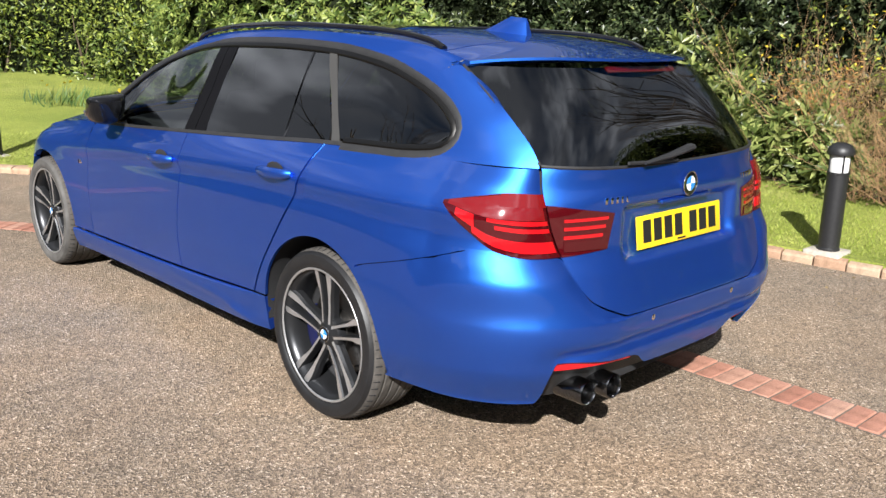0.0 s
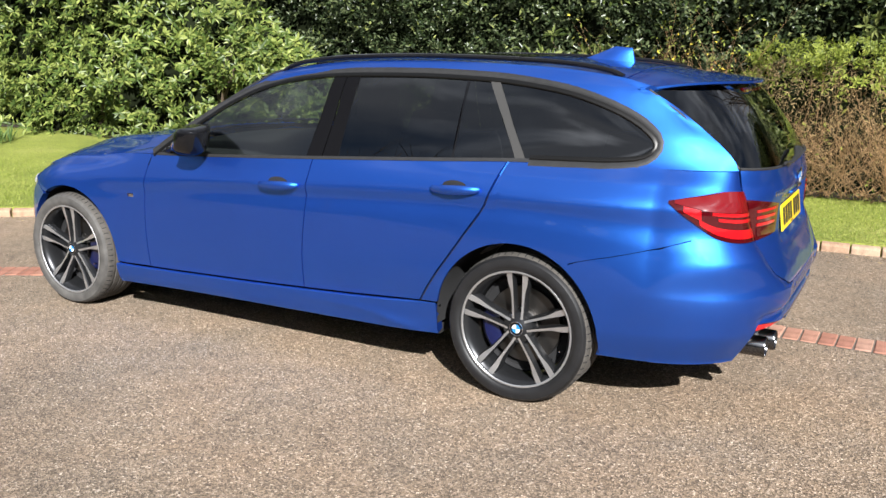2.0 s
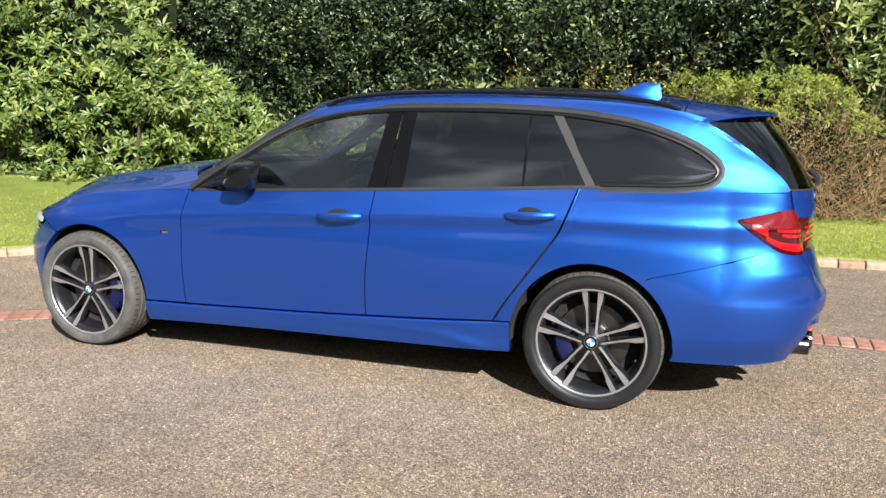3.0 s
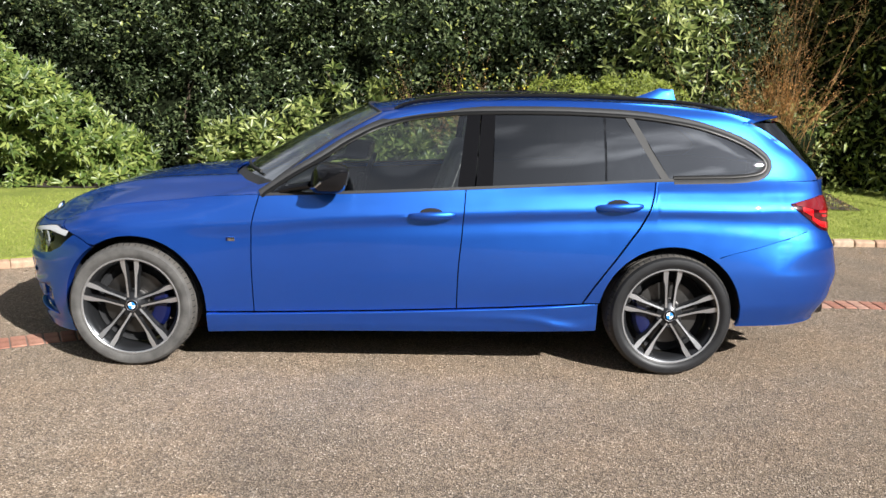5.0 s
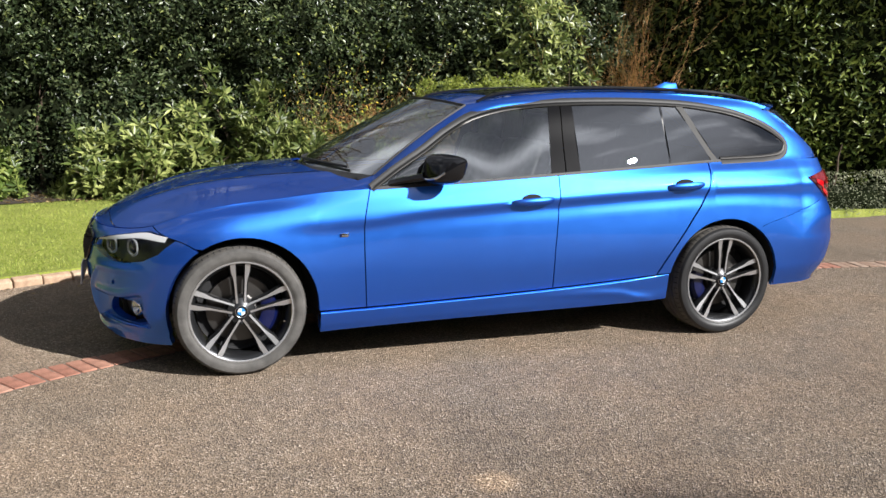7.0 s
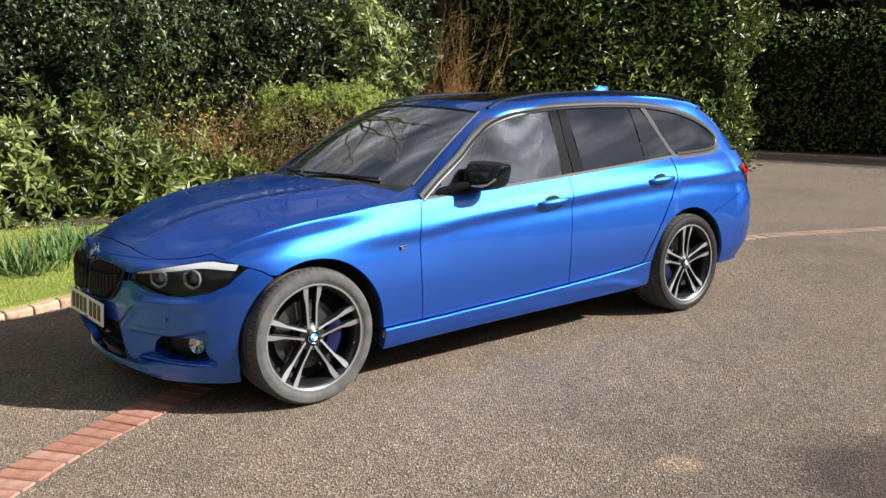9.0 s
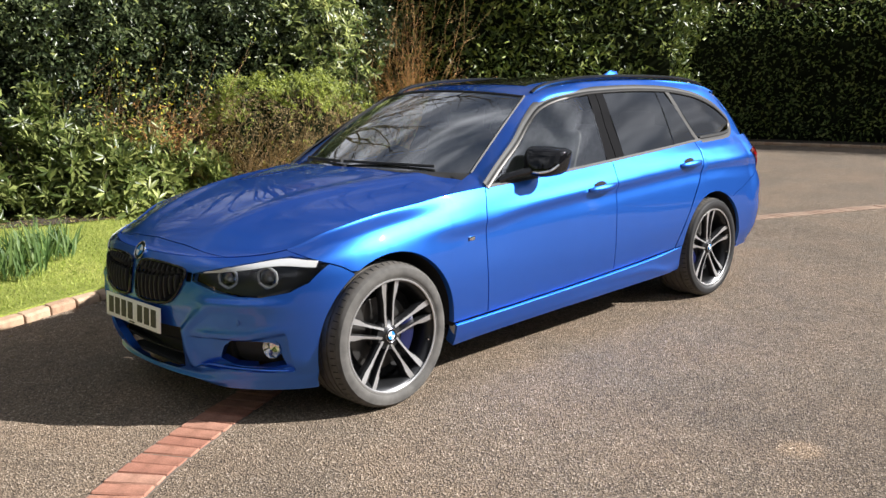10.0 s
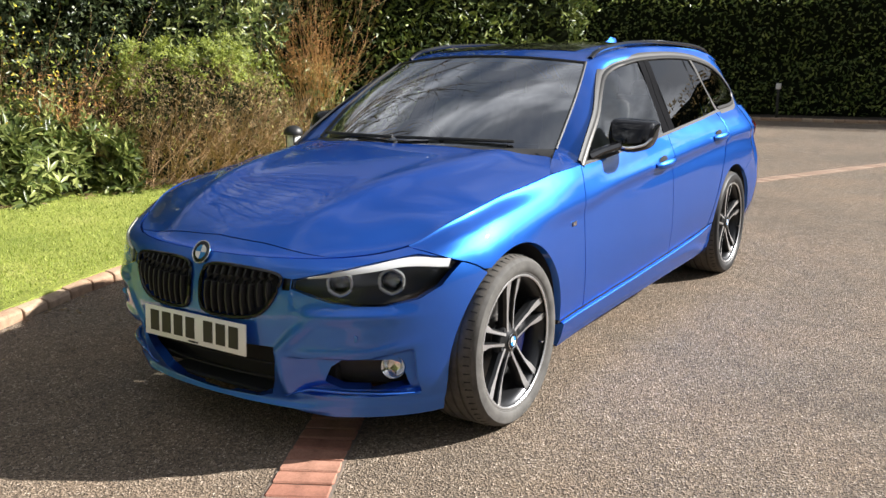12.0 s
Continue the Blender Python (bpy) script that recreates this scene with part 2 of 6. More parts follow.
PAINT = paint_material()
BLACK_GLOSS = mat("gloss_black_trim", (0.006, 0.006, 0.007), 0.05, 0.0)
BLACK_MATT = soft_material("matt_black_plastic", (0.018, 0.018, 0.019), 0.6, 30.0)
PILLAR_BLACK = mat("black_pillar_film", (0.006, 0.006, 0.007), 0.35, 0.0, Specular_IOR_Level=0.02)
SATIN_TRIM = mat("satin_metal_window_trim", (0.045, 0.044, 0.043), 0.42, 1.0)
GREY_TRIM = mat("satin_grey_pillar_trim", (0.050, 0.049, 0.048), 0.6, 0.0, Specular_IOR_Level=0.2)
LAMP_HOUSING = mat("dark_grey_lamp_housing", (0.060, 0.060, 0.060), 0.32, 0.5)
BROW = mat("satin_white_light_blade", (0.50, 0.51, 0.52), 0.22, 0.0)
LIGHT_GUIDE = mat("frosted_light_guide", (0.30, 0.305, 0.31), 0.15, 0.0)
# near-black for the underbody, and for shade put into gaps and recesses
CAVITY = soft_material("dark_underbody_and_shade", (0.012, 0.012, 0.013), 0.9, 8.0)
RUBBER = soft_material("dusty_tyre_rubber", (0.078, 0.074, 0.069), 0.75, 16.0, 0.35)
RUBBER_TREAD = soft_material("dusty_tyre_tread", (0.075, 0.068, 0.060), 0.85, 30.0, 0.3)
RUBBER_CLEAN = soft_material("clean_tyre_rubber", (0.011, 0.011, 0.012), 0.5, 16.0, 0.3)
ALLOY = mat("machined_alloy", (0.66, 0.66, 0.67), 0.30, 0.85)
ALLOY_DARK = mat("orbit_grey_alloy", (0.040, 0.041, 0.044), 0.33, 0.7)
STEEL = mat("cast_steel", (0.13, 0.125, 0.12), 0.42, 1.0)
CHROME = mat("bright_chrome", (0.75, 0.75, 0.76), 0.08, 1.0)
DARK_CHROME = mat("dark_chrome", (0.16, 0.16, 0.165), 0.18, 1.0)
CALIPER = mat("blue_caliper_paint", (0.003, 0.006, 0.045), 0.3, 0.0, Coat_Weight=0.5)
GLASS_CLEAR = glass_material("green_tinted_window_glass", (0.74, 0.80, 0.78), 0.0, 0.17)
GLASS_DARK = glass_material("privacy_window_glass", (0.045, 0.05, 0.055), 0.0, 0.14)
GLASS_SCREEN = glass_material("windscreen_glass", (0.62, 0.67, 0.63), 0.0, 0.46)
LENS_CLEAR = glass_material("clear_lamp_lens", (0.93, 0.94, 0.94), 0.0, 0.04)
LENS_RED = mat("sunlit_red_lamp_lens", (0.15, 0.005, 0.007), 0.08, 0.0, Coat_Weight=1.0, Coat_Roughness=0.02)
LENS_DEEP = mat("dark_red_lamp_lens", (0.055, 0.002, 0.004), 0.08, 0.0, Coat_Weight=1.0, Coat_Roughness=0.02)
RED_BAR = mat("bright_red_light_bar", (0.46, 0.006, 0.010), 0.15, 0.0, Coat_Weight=1.0)
PLATE_YELLOW = mat("yellow_reflective_plate", (0.85, 0.58, 0.012), 0.4)
PLATE_WHITE = mat("white_reflective_plate", (0.78, 0.78, 0.76), 0.4)
INK = mat("black_plate_ink", (0.012, 0.012, 0.012), 0.5)
WHITE_PAINT = mat("white_enamel", (0.8, 0.8, 0.8), 0.2)
BLUE_ENAMEL = mat("blue_enamel", (0.03, 0.22, 0.55), 0.2)
TRIM_CLOTH = soft_material("grey_seat_leather", (0.26, 0.25, 0.24), 0.55, 20.0)
DASH = soft_material("soft_black_dashboard", (0.02, 0.02, 0.021), 0.65, 40.0)
ASPHALT = asphalt_material()
LAWN = lawn_material()
BRICK = brick_material("red_clay_paver", ((0.35, 0.155, 0.105), (0.42, 0.205, 0.14), (0.46, 0.27, 0.195)))
KERB = brick_material("buff_kerb_block", ((0.38, 0.24, 0.155), (0.45, 0.31, 0.205), (0.48, 0.37, 0.265)))
DUSTY = brick_material("dusty_worn_paver", ((0.31, 0.205, 0.145), (0.35, 0.242, 0.176), (0.38, 0.276, 0.205)))
JOINT = soft_material("sandy_joint_mortar", (0.16, 0.13, 0.105), 0.95, 40.0)
SOIL = soft_material("leaf_litter_soil", (0.045, 0.032, 0.022), 0.95, 18.0, 0.5, 0.9)
# near-black, glossless colour standing in for the shade inside hedges
SHADE = soft_material("hedge_interior_shade", (0.011, 0.014, 0.007), 1.0, 5.0, 0.5)
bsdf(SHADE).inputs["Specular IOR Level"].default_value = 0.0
BARK = soft_material("brown_bark", (0.085, 0.060, 0.040), 0.9, 25.0, 0.4, 0.8)
TWIG = soft_material("brown_stems", (0.33, 0.205, 0.10), 0.8, 30.0, 0.35)
TWIG_ORANGE = soft_material("orange_brown_stems", (0.52, 0.31, 0.125), 0.75, 30.0, 0.35)
LEAF_RHODO = leaf_material("rhododendron_leaf", (0.050, 0.084, 0.018), (0.110, 0.160, 0.036), (0.24, 0.28, 0.075), 0.36)
LEAF_DARK = leaf_material("dark_glossy_holly_leaf", (0.019, 0.030, 0.012), (0.038, 0.057, 0.024), (0.105, 0.128, 0.060), 0.30, 0.14)
LEAF_LAUREL = leaf_material("laurel_leaf", (0.048, 0.072, 0.018), (0.112, 0.148, 0.038), (0.29, 0.32, 0.11), 0.32)
LEAF_LIME = leaf_material("lime_green_shrub_leaf", (0.12, 0.16, 0.022), (0.22, 0.27, 0.040), (0.36, 0.40, 0.08), 0.45, 0.35)
LEAF_CLIPPED = leaf_material("clipped_laurel_leaf", (0.034, 0.056, 0.012), (0.075, 0.112, 0.024), (0.22, 0.26, 0.065), 0.36, 0.16)
LEAF_RUST = leaf_material("rust_brown_dead_fern", (0.22, 0.10, 0.035), (0.38, 0.18, 0.06), (0.52, 0.29, 0.11), 0.7, 0.3)
LEAF_GREY = leaf_material("grey_green_ground_cover", (0.10, 0.115, 0.065), (0.20, 0.21, 0.13), (0.34, 0.35, 0.24), 0.5, 0.3)
LEAF_DRY = leaf_material("brown_dry_shrub_leaf", (0.11, 0.076, 0.036), (0.21, 0.145, 0.072), (0.36, 0.27, 0.135), 0.7, 0.3)
PETAL = leaf_material("yellow_forsythia_flower", (0.45, 0.30, 0.02), (0.60, 0.44, 0.03), (0.75, 0.60, 0.06), 0.6, 0.3)
LEAF_BLADE = leaf_material("daffodil_blade", (0.055, 0.110, 0.030), (0.095, 0.165, 0.045), (0.15, 0.22, 0.065), 0.5, 0.3)
BOLLARD = soft_material("black_bollard_paint", (0.016, 0.016, 0.017), 0.45, 60.0)
FROST = mat("frosted_bollard_lens", (0.72, 0.72, 0.70), 0.35)
CONCRETE = soft_material("pale_concrete", (0.42, 0.38, 0.32), 0.9, 30.0)


# ---- helpers for building ----
def pchip(points):
    """Smooth, overshoot-free curve through (x, y) points; held constant slope-free outside."""
    xs = np.array([p[0] for p in points], float)
    ys = np.array([p[1] for p in points], float)
    if len(xs) == 1:
        return lambda q: np.full_like(np.asarray(q, float), ys[0])
    h = np.diff(xs)
    d = np.diff(ys) / h
    m = np.zeros_like(xs)
    for i in range(1, len(xs) - 1):
        if d[i - 1] * d[i] > 0:
            a, b = 2 * h[i] + h[i - 1], h[i] + 2 * h[i - 1]
            m[i] = (a + b) / (a / d[i - 1] + b / d[i])
    m[0], m[-1] = d[0], d[-1]

    def f(q):
        q = np.clip(np.asarray(q, float), xs[0], xs[-1])
        i = np.clip(np.searchsorted(xs, q) - 1, 0, len(xs) - 2)
        s = (q - xs[i]) / h[i]
        return ((1 + 2 * s) * (1 - s) ** 2 * ys[i] + s * (1 - s) ** 2 * h[i] * m[i]
                + s * s * (3 - 2 * s) * ys[i + 1] + s * s * (s - 1) * h[i] * m[i + 1])
    return f


def finish(name, bm, material, parent=None, label="", smooth=True, sharp=0.6):
    """Link a bmesh as one mesh object under parent."""
    for f in bm.faces:
        f.smooth = smooth
    if smooth:
        bm.normal_update()
        for e in bm.edges:
            if len(e.link_faces) == 2 and e.calc_face_angle(0) > sharp:
                e.smooth = False
    me = bpy.data.meshes.new(name)
    bm.to_mesh(me)
    bm.free()
    for m in material if isinstance(material, (list, tuple)) else [material]:
        me.materials.append(m)
    ob = new(name, me)
    ob.parent = parent
    if label:
        ob["label"] = label
    return ob


def part(name, bm, material, parent, label="", smooth=True, sharp=0.6):
    return finish(name, bm, material, parent, label, smooth, sharp)


def grid(fn, us, vs, close_u=False):
    bm = bmesh.new()
    rows = [[bm.verts.new(fn(u, v)) for u in us] for v in vs]
    n = len(us)
    for r0, r1 in zip(rows, rows[1:]):
        for i in range(n if close_u else n - 1):
            j = (i + 1) % n
            bm.faces.new((r0[i], r0[j], r1[j], r1[i]))
    bmesh.ops.remove_doubles(bm, verts=bm.verts, dist=1e-5)
    return bm


def orient(bm, centre=(0, 0, 0.6)):
    bm.normal_update()
    c = Vector(centre)
    if sum(f.calc_area() * f.normal.dot((f.calc_center_median() - c).normalized()) for f in bm.faces) < 0:
        bmesh.ops.reverse_faces(bm, faces=bm.faces)
        bm.normal_update()
    return bm


def flange(bm, depth, skip=None):
    """Turn the open borders of a panel inwards, so that it shows its thickness."""
    bm.normal_update()
    edges = [e for e in bm.edges if e.is_boundary and not (skip and skip((e.verts[0].co + e.verts[1].co) / 2))]
    way = {v: v.normal.copy() for e in edges for v in e.verts}
    for e in edges:
        e.smooth = False
    made = bmesh.ops.extrude_edge_only(bm, edges=edges)
    new_verts = [g for g in made["geom"] if isinstance(g, bmesh.types.BMVert)]
    old = {tuple(round(c, 6) for c in v.co): n for v, n in way.items()}
    for v in new_verts:
        v.co -= old.get(tuple(round(c, 6) for c in v.co), Vector((0, 0, 1))) * depth
    return bm


def cut_inside(bm, polygon, axes=(1, 2), keep=None):
    """Cut a convex outline through the mesh along the third axis; returns the faces inside it."""
    a, b = axes
    n = len(polygon)
    area = sum(polygon[i][0] * polygon[(i + 1) % n][1] - polygon[(i + 1) % n][0] * polygon[i][1] for i in range(n))
    poly = polygon if area > 0 else polygon[::-1]
    lo = [min(p[k] for p in poly) for k in (0, 1)]
    hi = [max(p[k] for p in poly) for k in (0, 1)]

    def near(f):
        us, vs = [v.co[a] for v in f.verts], [v.co[b] for v in f.verts]
        return max(us) >= lo[0] and min(us) <= hi[0] and max(vs) >= lo[1] and min(vs) <= hi[1] and (keep is None or keep(f))
    cand = [f for f in bm.faces if near(f)]
    for i in range(n):
        p, q = poly[i], poly[(i + 1) % n]
        inward = (-(q[1] - p[1]), q[0] - p[0])
        co, no = Vector((0, 0, 0)), Vector((0, 0, 0))
        co[a], co[b] = p
        no[a], no[b] = inward
        geom = list({v for f in cand for v in f.verts}) + list({e for f in cand for e in f.edges}) + cand
        res = bmesh.ops.bisect_plane(bm, geom=geom, dist=1e-5, plane_co=co, plane_no=no)
        faces = {g for g in res["geom"] if isinstance(g, bmesh.types.BMFace)} | {f for f in cand if f.is_valid}
        cand = [f for f in faces if (f.calc_center_median() - co).dot(no) > 0]
    return cand


def rounded(outline, passes=2):
    """Cut the corners of a closed outline, so that it reads as a smooth curve."""
    pts = [tuple(p) for p in outline]
    for _ in range(passes):
        pts = [(lerp2(a[0], b[0], t), lerp2(a[1], b[1], t)) for a, b in zip(pts, pts[1:] + pts[:1]) for t in (.25, .75)]
    return pts


def lerp2(a, b, t):
    return a + (b - a) * t


def take(bm, faces):
    """Move faces into a bmesh of their own."""
    out = bmesh.new()
    seen = {}
    for f in faces:
        vs = []
        for v in f.verts:
            if v not in seen:
                seen[v] = out.verts.new(v.co)
            vs.append(seen[v])
        out.faces.new(vs)
    bmesh.ops.delete(bm, geom=faces, context="FACES")
    return out


def lathe(profile, n=48, axis="y"):
    """Turn (radius, along) points about an axis through the origin."""
    def fn(u, v):
        r, h = profile[v]
        c, s = r * math.cos(u), r * math.sin(u)
        return {"y": (c, h, s), "z": (c, s, h), "x": (h, c, s)}[axis]
    return grid(fn, [2 * math.pi * i / n for i in range(n)], range(len(profile)), True)


def box(size, at=(0, 0, 0), bevel=0.0, turn=None, segments=2):
    bm = bmesh.new()
    bmesh.ops.create_cube(bm, size=1.0)
    bmesh.ops.scale(bm, vec=size, verts=bm.verts)
    if bevel:
        bmesh.ops.bevel(bm, geom=bm.edges[:], offset=bevel, segments=segments, affect="EDGES", profile=0.5)
    if turn is not None:
        bmesh.ops.transform(bm, matrix=turn, verts=bm.verts)
    bmesh.ops.translate(bm, vec=at, verts=bm.verts)
    return bm


def shift(bm, m):
    bmesh.ops.transform(bm, matrix=m, verts=bm.verts)
    return bm


def join(*parts):
    out = bmesh.new()
    for p in parts:
        me = bpy.data.meshes.new("tmp")
        p.to_mesh(me)
        p.free()
        out.from_mesh(me)
        bpy.data.meshes.remove(me)
    return out


def tube(points, radius, sides=8, flat=1.0):
    """A round bar along points; radius may be a number or one per point."""
    pts = [Vector(p) for p in points]
    rad = radius if isinstance(radius, (list, tuple)) else [radius] * len(pts)
    bm = bmesh.new()
    rings = []
    for i, p in enumerate(pts):
        d = (pts[min(i + 1, len(pts) - 1)] - pts[max(i - 1, 0)]).normalized()
        a = d.cross(Vector((0, 0, 1)) if abs(d.z) < 0.9 else Vector((1, 0, 0))).normalized()
        b = d.cross(a)
        rings.append([bm.verts.new(p + rad[i] * (math.cos(k) * a + flat * math.sin(k) * b)) for k in (2 * math.pi * j / sides for j in range(sides))])
    for r0, r1 in zip(rings, rings[1:]):
        for j in range(sides):
            bm.faces.new((r0[j], r0[(j + 1) % sides], r1[(j + 1) % sides], r1[j]))
    bm.faces.new(rings[0][::-1])
    bm.faces.new(rings[-1])
    bmesh.ops.recalc_face_normals(bm, faces=bm.faces)
    return bm


def prism(outline, thick, place):
    """A flat plate: outline in its own x, y, thick along z, put at the pose place."""
    bm = bmesh.new()
    top = [bm.verts.new((x, y, thick)) for x, y in outline]
    low = [bm.verts.new((x, y, 0)) for x, y in outline]
    bm.faces.new(top)
    bm.faces.new(low[::-1])
    for i in range(len(outline)):
        j = (i + 1) % len(outline)
        bm.faces.new((low[i], low[j], top[j], top[i]))
    bmesh.ops.recalc_face_normals(bm, faces=bm.faces)
    return shift(bm, place)

# ---- ground, drive, kerb ----
kerb_y = pchip([(-14, -9.0), (-9, -4.2), (-5.0, -.10), (-4.1, .52), (-3.2, 1.32), (-2.3, 1.76), (-1.8, 1.97), (-1.0, 2.27), (.2, 2.62), (1.4, 2.86), (2.6, 2.95), (4.2, 3.03), (6.5, 3.06), (7.3, 3.1)])
strip_y = pchip([(-5.0, -3.3), (-4.0, -2.05), (-3.3, -1.35), (-2.8, -.93), (-2.5, -.70), (-2.2, -.52), (-1.85, -.335), (-1.0, .08), (0, .45), (1.0, .65), (2.05, .715), (3.1, .715), (4.3, .56), (5.8, .0), (8.0, -.98), (10.0, -2.0)])


def lawn_rise(x, y):
    """Height of the ground beyond the kerb."""
    d = y - float(kerb_y(min(max(x, -14), 7.3)))
    if x > 6.4:
        d = min(d, 6.4 + 0.5 - x) if y < 20 else d
    if x < -5:
        d = max(d, 0) * 0.7
    t = min(1.0, max(0.0, d / 3.0))
    far = min(1.0, max(0.0, (-x - 5) / 7.0)) * 0.28 if d > 0.3 else 0.0
    return (0.075 + 0.18 * t * t * (3 - 2 * t) + far * min(1, d / 3.0)) if d > 0.06 else -0.05


def ground_sheet():
    xs = sorted(set([-600, -200, -80, -40, -25] + [round(-18 + 0.4 * i, 2) for i in range(82)] + [15, 20, 30, 60, 150, 600]))
    offsets = [-600, -150, -60, -30, -10, -4, -1, -.05, .03, .07, .25, .5, .9, 1.4, 2, 2.6, 3.2, 4, 5.5, 8, 12, 20, 60, 150, 600]

    def fn(x, off):
        y = float(kerb_y(min(max(x, -14), 7.3))) + off
        return (x, y, lawn_rise(x, y) if -18 <= x <= 9.6 and y > -9.5 else (0.1 if y > 12.8 or x < -18 else -0.05))
    g = finish("ground", grid(fn, xs, offsets), LAWN)
    tagged(g, "bright green mown lawn rising gently to the shrubs", "lawn", kind="structure")


def drive():
    xs = [-40, -25, -15] + [lerp2(-10, 6.4, i / 96) for i in range(97)] + [7.0, 7.6, 8.5, 10, 12, 15.26]

    def low(x):
        return -30.0

    def fn(x, v):
        top = float(kerb_y(x)) - 0.002 if -14 <= x <= 6.4 else (3.06 + (x - 6.4) * 2.2 if x > 6.4 else -9.0)
        y = -30 + (top + 30) * v
        return (x, y, 0.0)
    vs = [0, .3, .55, .7, .8, .88, .94, .97, 1.0]
    d = finish("drive", grid(fn, xs, vs), ASPHALT)
    tagged(d, "grey-brown asphalt driveway with fine stone chippings", "driveway", kind="structure")


ground_sheet()
drive()


def along(curve, x0, x1, step):
    """Evenly spaced places along a curve y(x), with their headings."""
    out, x = [], x0
    while x < x1:
        y = float(curve(x))
        slope = (float(curve(x + 0.02)) - float(curve(x - 0.02))) / 0.04
        out.append((x, y, math.degrees(math.atan(slope))))
        x += step / math.sqrt(1 + slope * slope)
    return out

# ---- the car ----
car = new("estate_car")
tagged(car, "metallic blue estate car with black trim and grey double-spoke wheels", "car")
AXLE, HUB_Z, ARCH_R = 1.405, 0.325, 0.372
LEVELS, TAPERS = [], []


def level(z, w, xf, nf, xr, nr):
    """One line along the body: height and half width over x, nose and tail ends, roundness of both ends."""
    if w[-1][1] >= w[-2][1]:
        w = w + [(1.8, w[-1][1])]
    taper = min(0.0, (w[-1][1] - w[-2][1]) / (w[-1][0] - w[-2][0])) / w[-1][1]
    zf, wf = pchip(z), pchip([(-1.8, w[0][1])] + w if w[0][0] < -1 else w)
    LEVELS.append((zf, wf, xf, nf, xr, nr, float(wf(-1.4)), float(wf(1.4))))
    TAPERS.append(taper)


# bottom edge, sill line, flank, under the swage, swage, shoulder, waist, glass, cant rail, roof edge
level([(-2.2, .172), (-2.05, .164), (-1.95, .152), (-1.7, .152), (-1.35, .170), (-1.0, .19), (.9, .232), (1.5, .25), (1.8, .272), (2.2, .28), (2.5, .29)],
      [(-1.4, .84), (-.8, .83), (.2, .84), (.9, .85), (1.4, .86)], -2.08, 2.3, 2.35, 3.6)
level([(-2.2, .33), (-1.7, .30), (-1.0, .288), (-.3, .306), (.5, .342), (1.0, .373), (1.5, .39), (2.5, .42)],
      [(-1.4, .885), (-.8, .857), (.2, .865), (.9, .874), (1.4, .892)], -2.14, 2.3, 2.40, 4.0)
level([(-2.2, .50), (-1.4, .50), (.2, .52), (1.4, .55), (2.5, .53)],
      [(-1.4, .897), (-.8, .87), (.2, .882), (.9, .890), (1.4, .900)], -2.155, 2.3, 2.415, 4.0)
level([(-2.2, .60), (-1.4, .64), (-.76, .655), (-.48, .683), (.02, .713), (.29, .725), (.91, .753), (1.4, .768), (1.9, .735), (2.5, .66)],
      [(-1.4, .889), (-.8, .863), (.2, .873), (.9, .877), (1.4, .886)], -2.145, 2.3, 2.375, 3.9)
level([(-2.2, .645), (-1.4, .692), (-.76, .722), (-.48, .758), (.02, .791), (.29, .803), (.91, .831), (1.4, .845), (1.9, .832), (2.5, .76)],
      [(-1.4, .882), (-.8, .859), (.2, .863), (.9, .864), (1.4, .874)], -2.132, 2.3, 2.345, 3.7)
level([(-2.2, .675), (-1.9, .688), (-1.8, .698), (-1.6, .716), (-1.4, .732), (-.76, .750), (-.48, .785), (.02, .818), (.29, .830), (.91, .858), (1.4, .872), (1.9, .880), (2.5, .89)],
      [(-1.4, .873), (-.8, .865), (.2, .876), (.9, .876), (1.4, .878)], -2.12, 2.3, 2.345, 3.6)
level([(-2.2, .692), (-2.0, .698), (-1.9, .706), (-1.8, .721), (-1.65, .760), (-1.4, .80), (-.75, .84), (0, .885), (.9, .945), (1.4, .965), (2.5, .97)],
      [(-1.4, .838), (-.8, .846), (.2, .850), (.9, .843), (1.4, .834)], -2.11, 2.3, 2.338, 3.7)
level([(-2.2, .708), (-2.0, .713), (-1.9, .722), (-1.8, .742), (-1.65, .800), (-1.45, .842), (-1.18, .873), (-.95, .90), (-.74, .912), (-.3, .931), (.34, .966), (.92, .998), (1.33, 1.023), (1.9, 1.045), (2.5, 1.03)],
      [(-1.4, .775), (-1.1, .80), (-.74, .822), (0, .828), (.9, .805), (1.4, .772)], -2.10, 2.3, 2.325, 5.0)
level([(-.75, 1.14), (2.5, 1.16)],
      [(-.75, .735), (0, .735), (.4, .735), (.9, .728), (1.4, .713)], -2.10, 2.3, 2.255, 4.4)
level([(-.75, 1.29), (-.14, 1.30), (.3, 1.355), (.8, 1.368), (1.4, 1.345), (2.2, 1.29)],
      [(-.75, .61), (0, .622), (.4, .632), (.9, .632), (1.4, .632)], -2.10, 2.3, 2.13, 3.6)
level([(-.75, 1.335), (-.14, 1.338), (.3, 1.402), (.8, 1.420), (1.4, 1.400), (2.2, 1.36)],
      [(-.75, .55), (0, .562), (.4, .575), (.9, .578), (1.4, .58)], -2.10, 2.3, 2.10, 3.6)


def half_width(k, x):
    zf, wf, xf, nf, xr, nr, bf, br = LEVELS[k]
    if x < -1.4:
        return bf * max(0.0, 1 - min(1.0, (-1.4 - x) / (-1.4 - xf)) ** nf) ** (1 / nf)
    if x > 1.4:
        return (1 + TAPERS[k] * (x - 1.4)) * br * max(0.0, 1 - min(1.0, (x - 1.4) / (xr - 1.4)) ** nr) ** (1 / nr)
    return float(wf(x))


def level_z(k, x):
    return float(LEVELS[k][0](x))


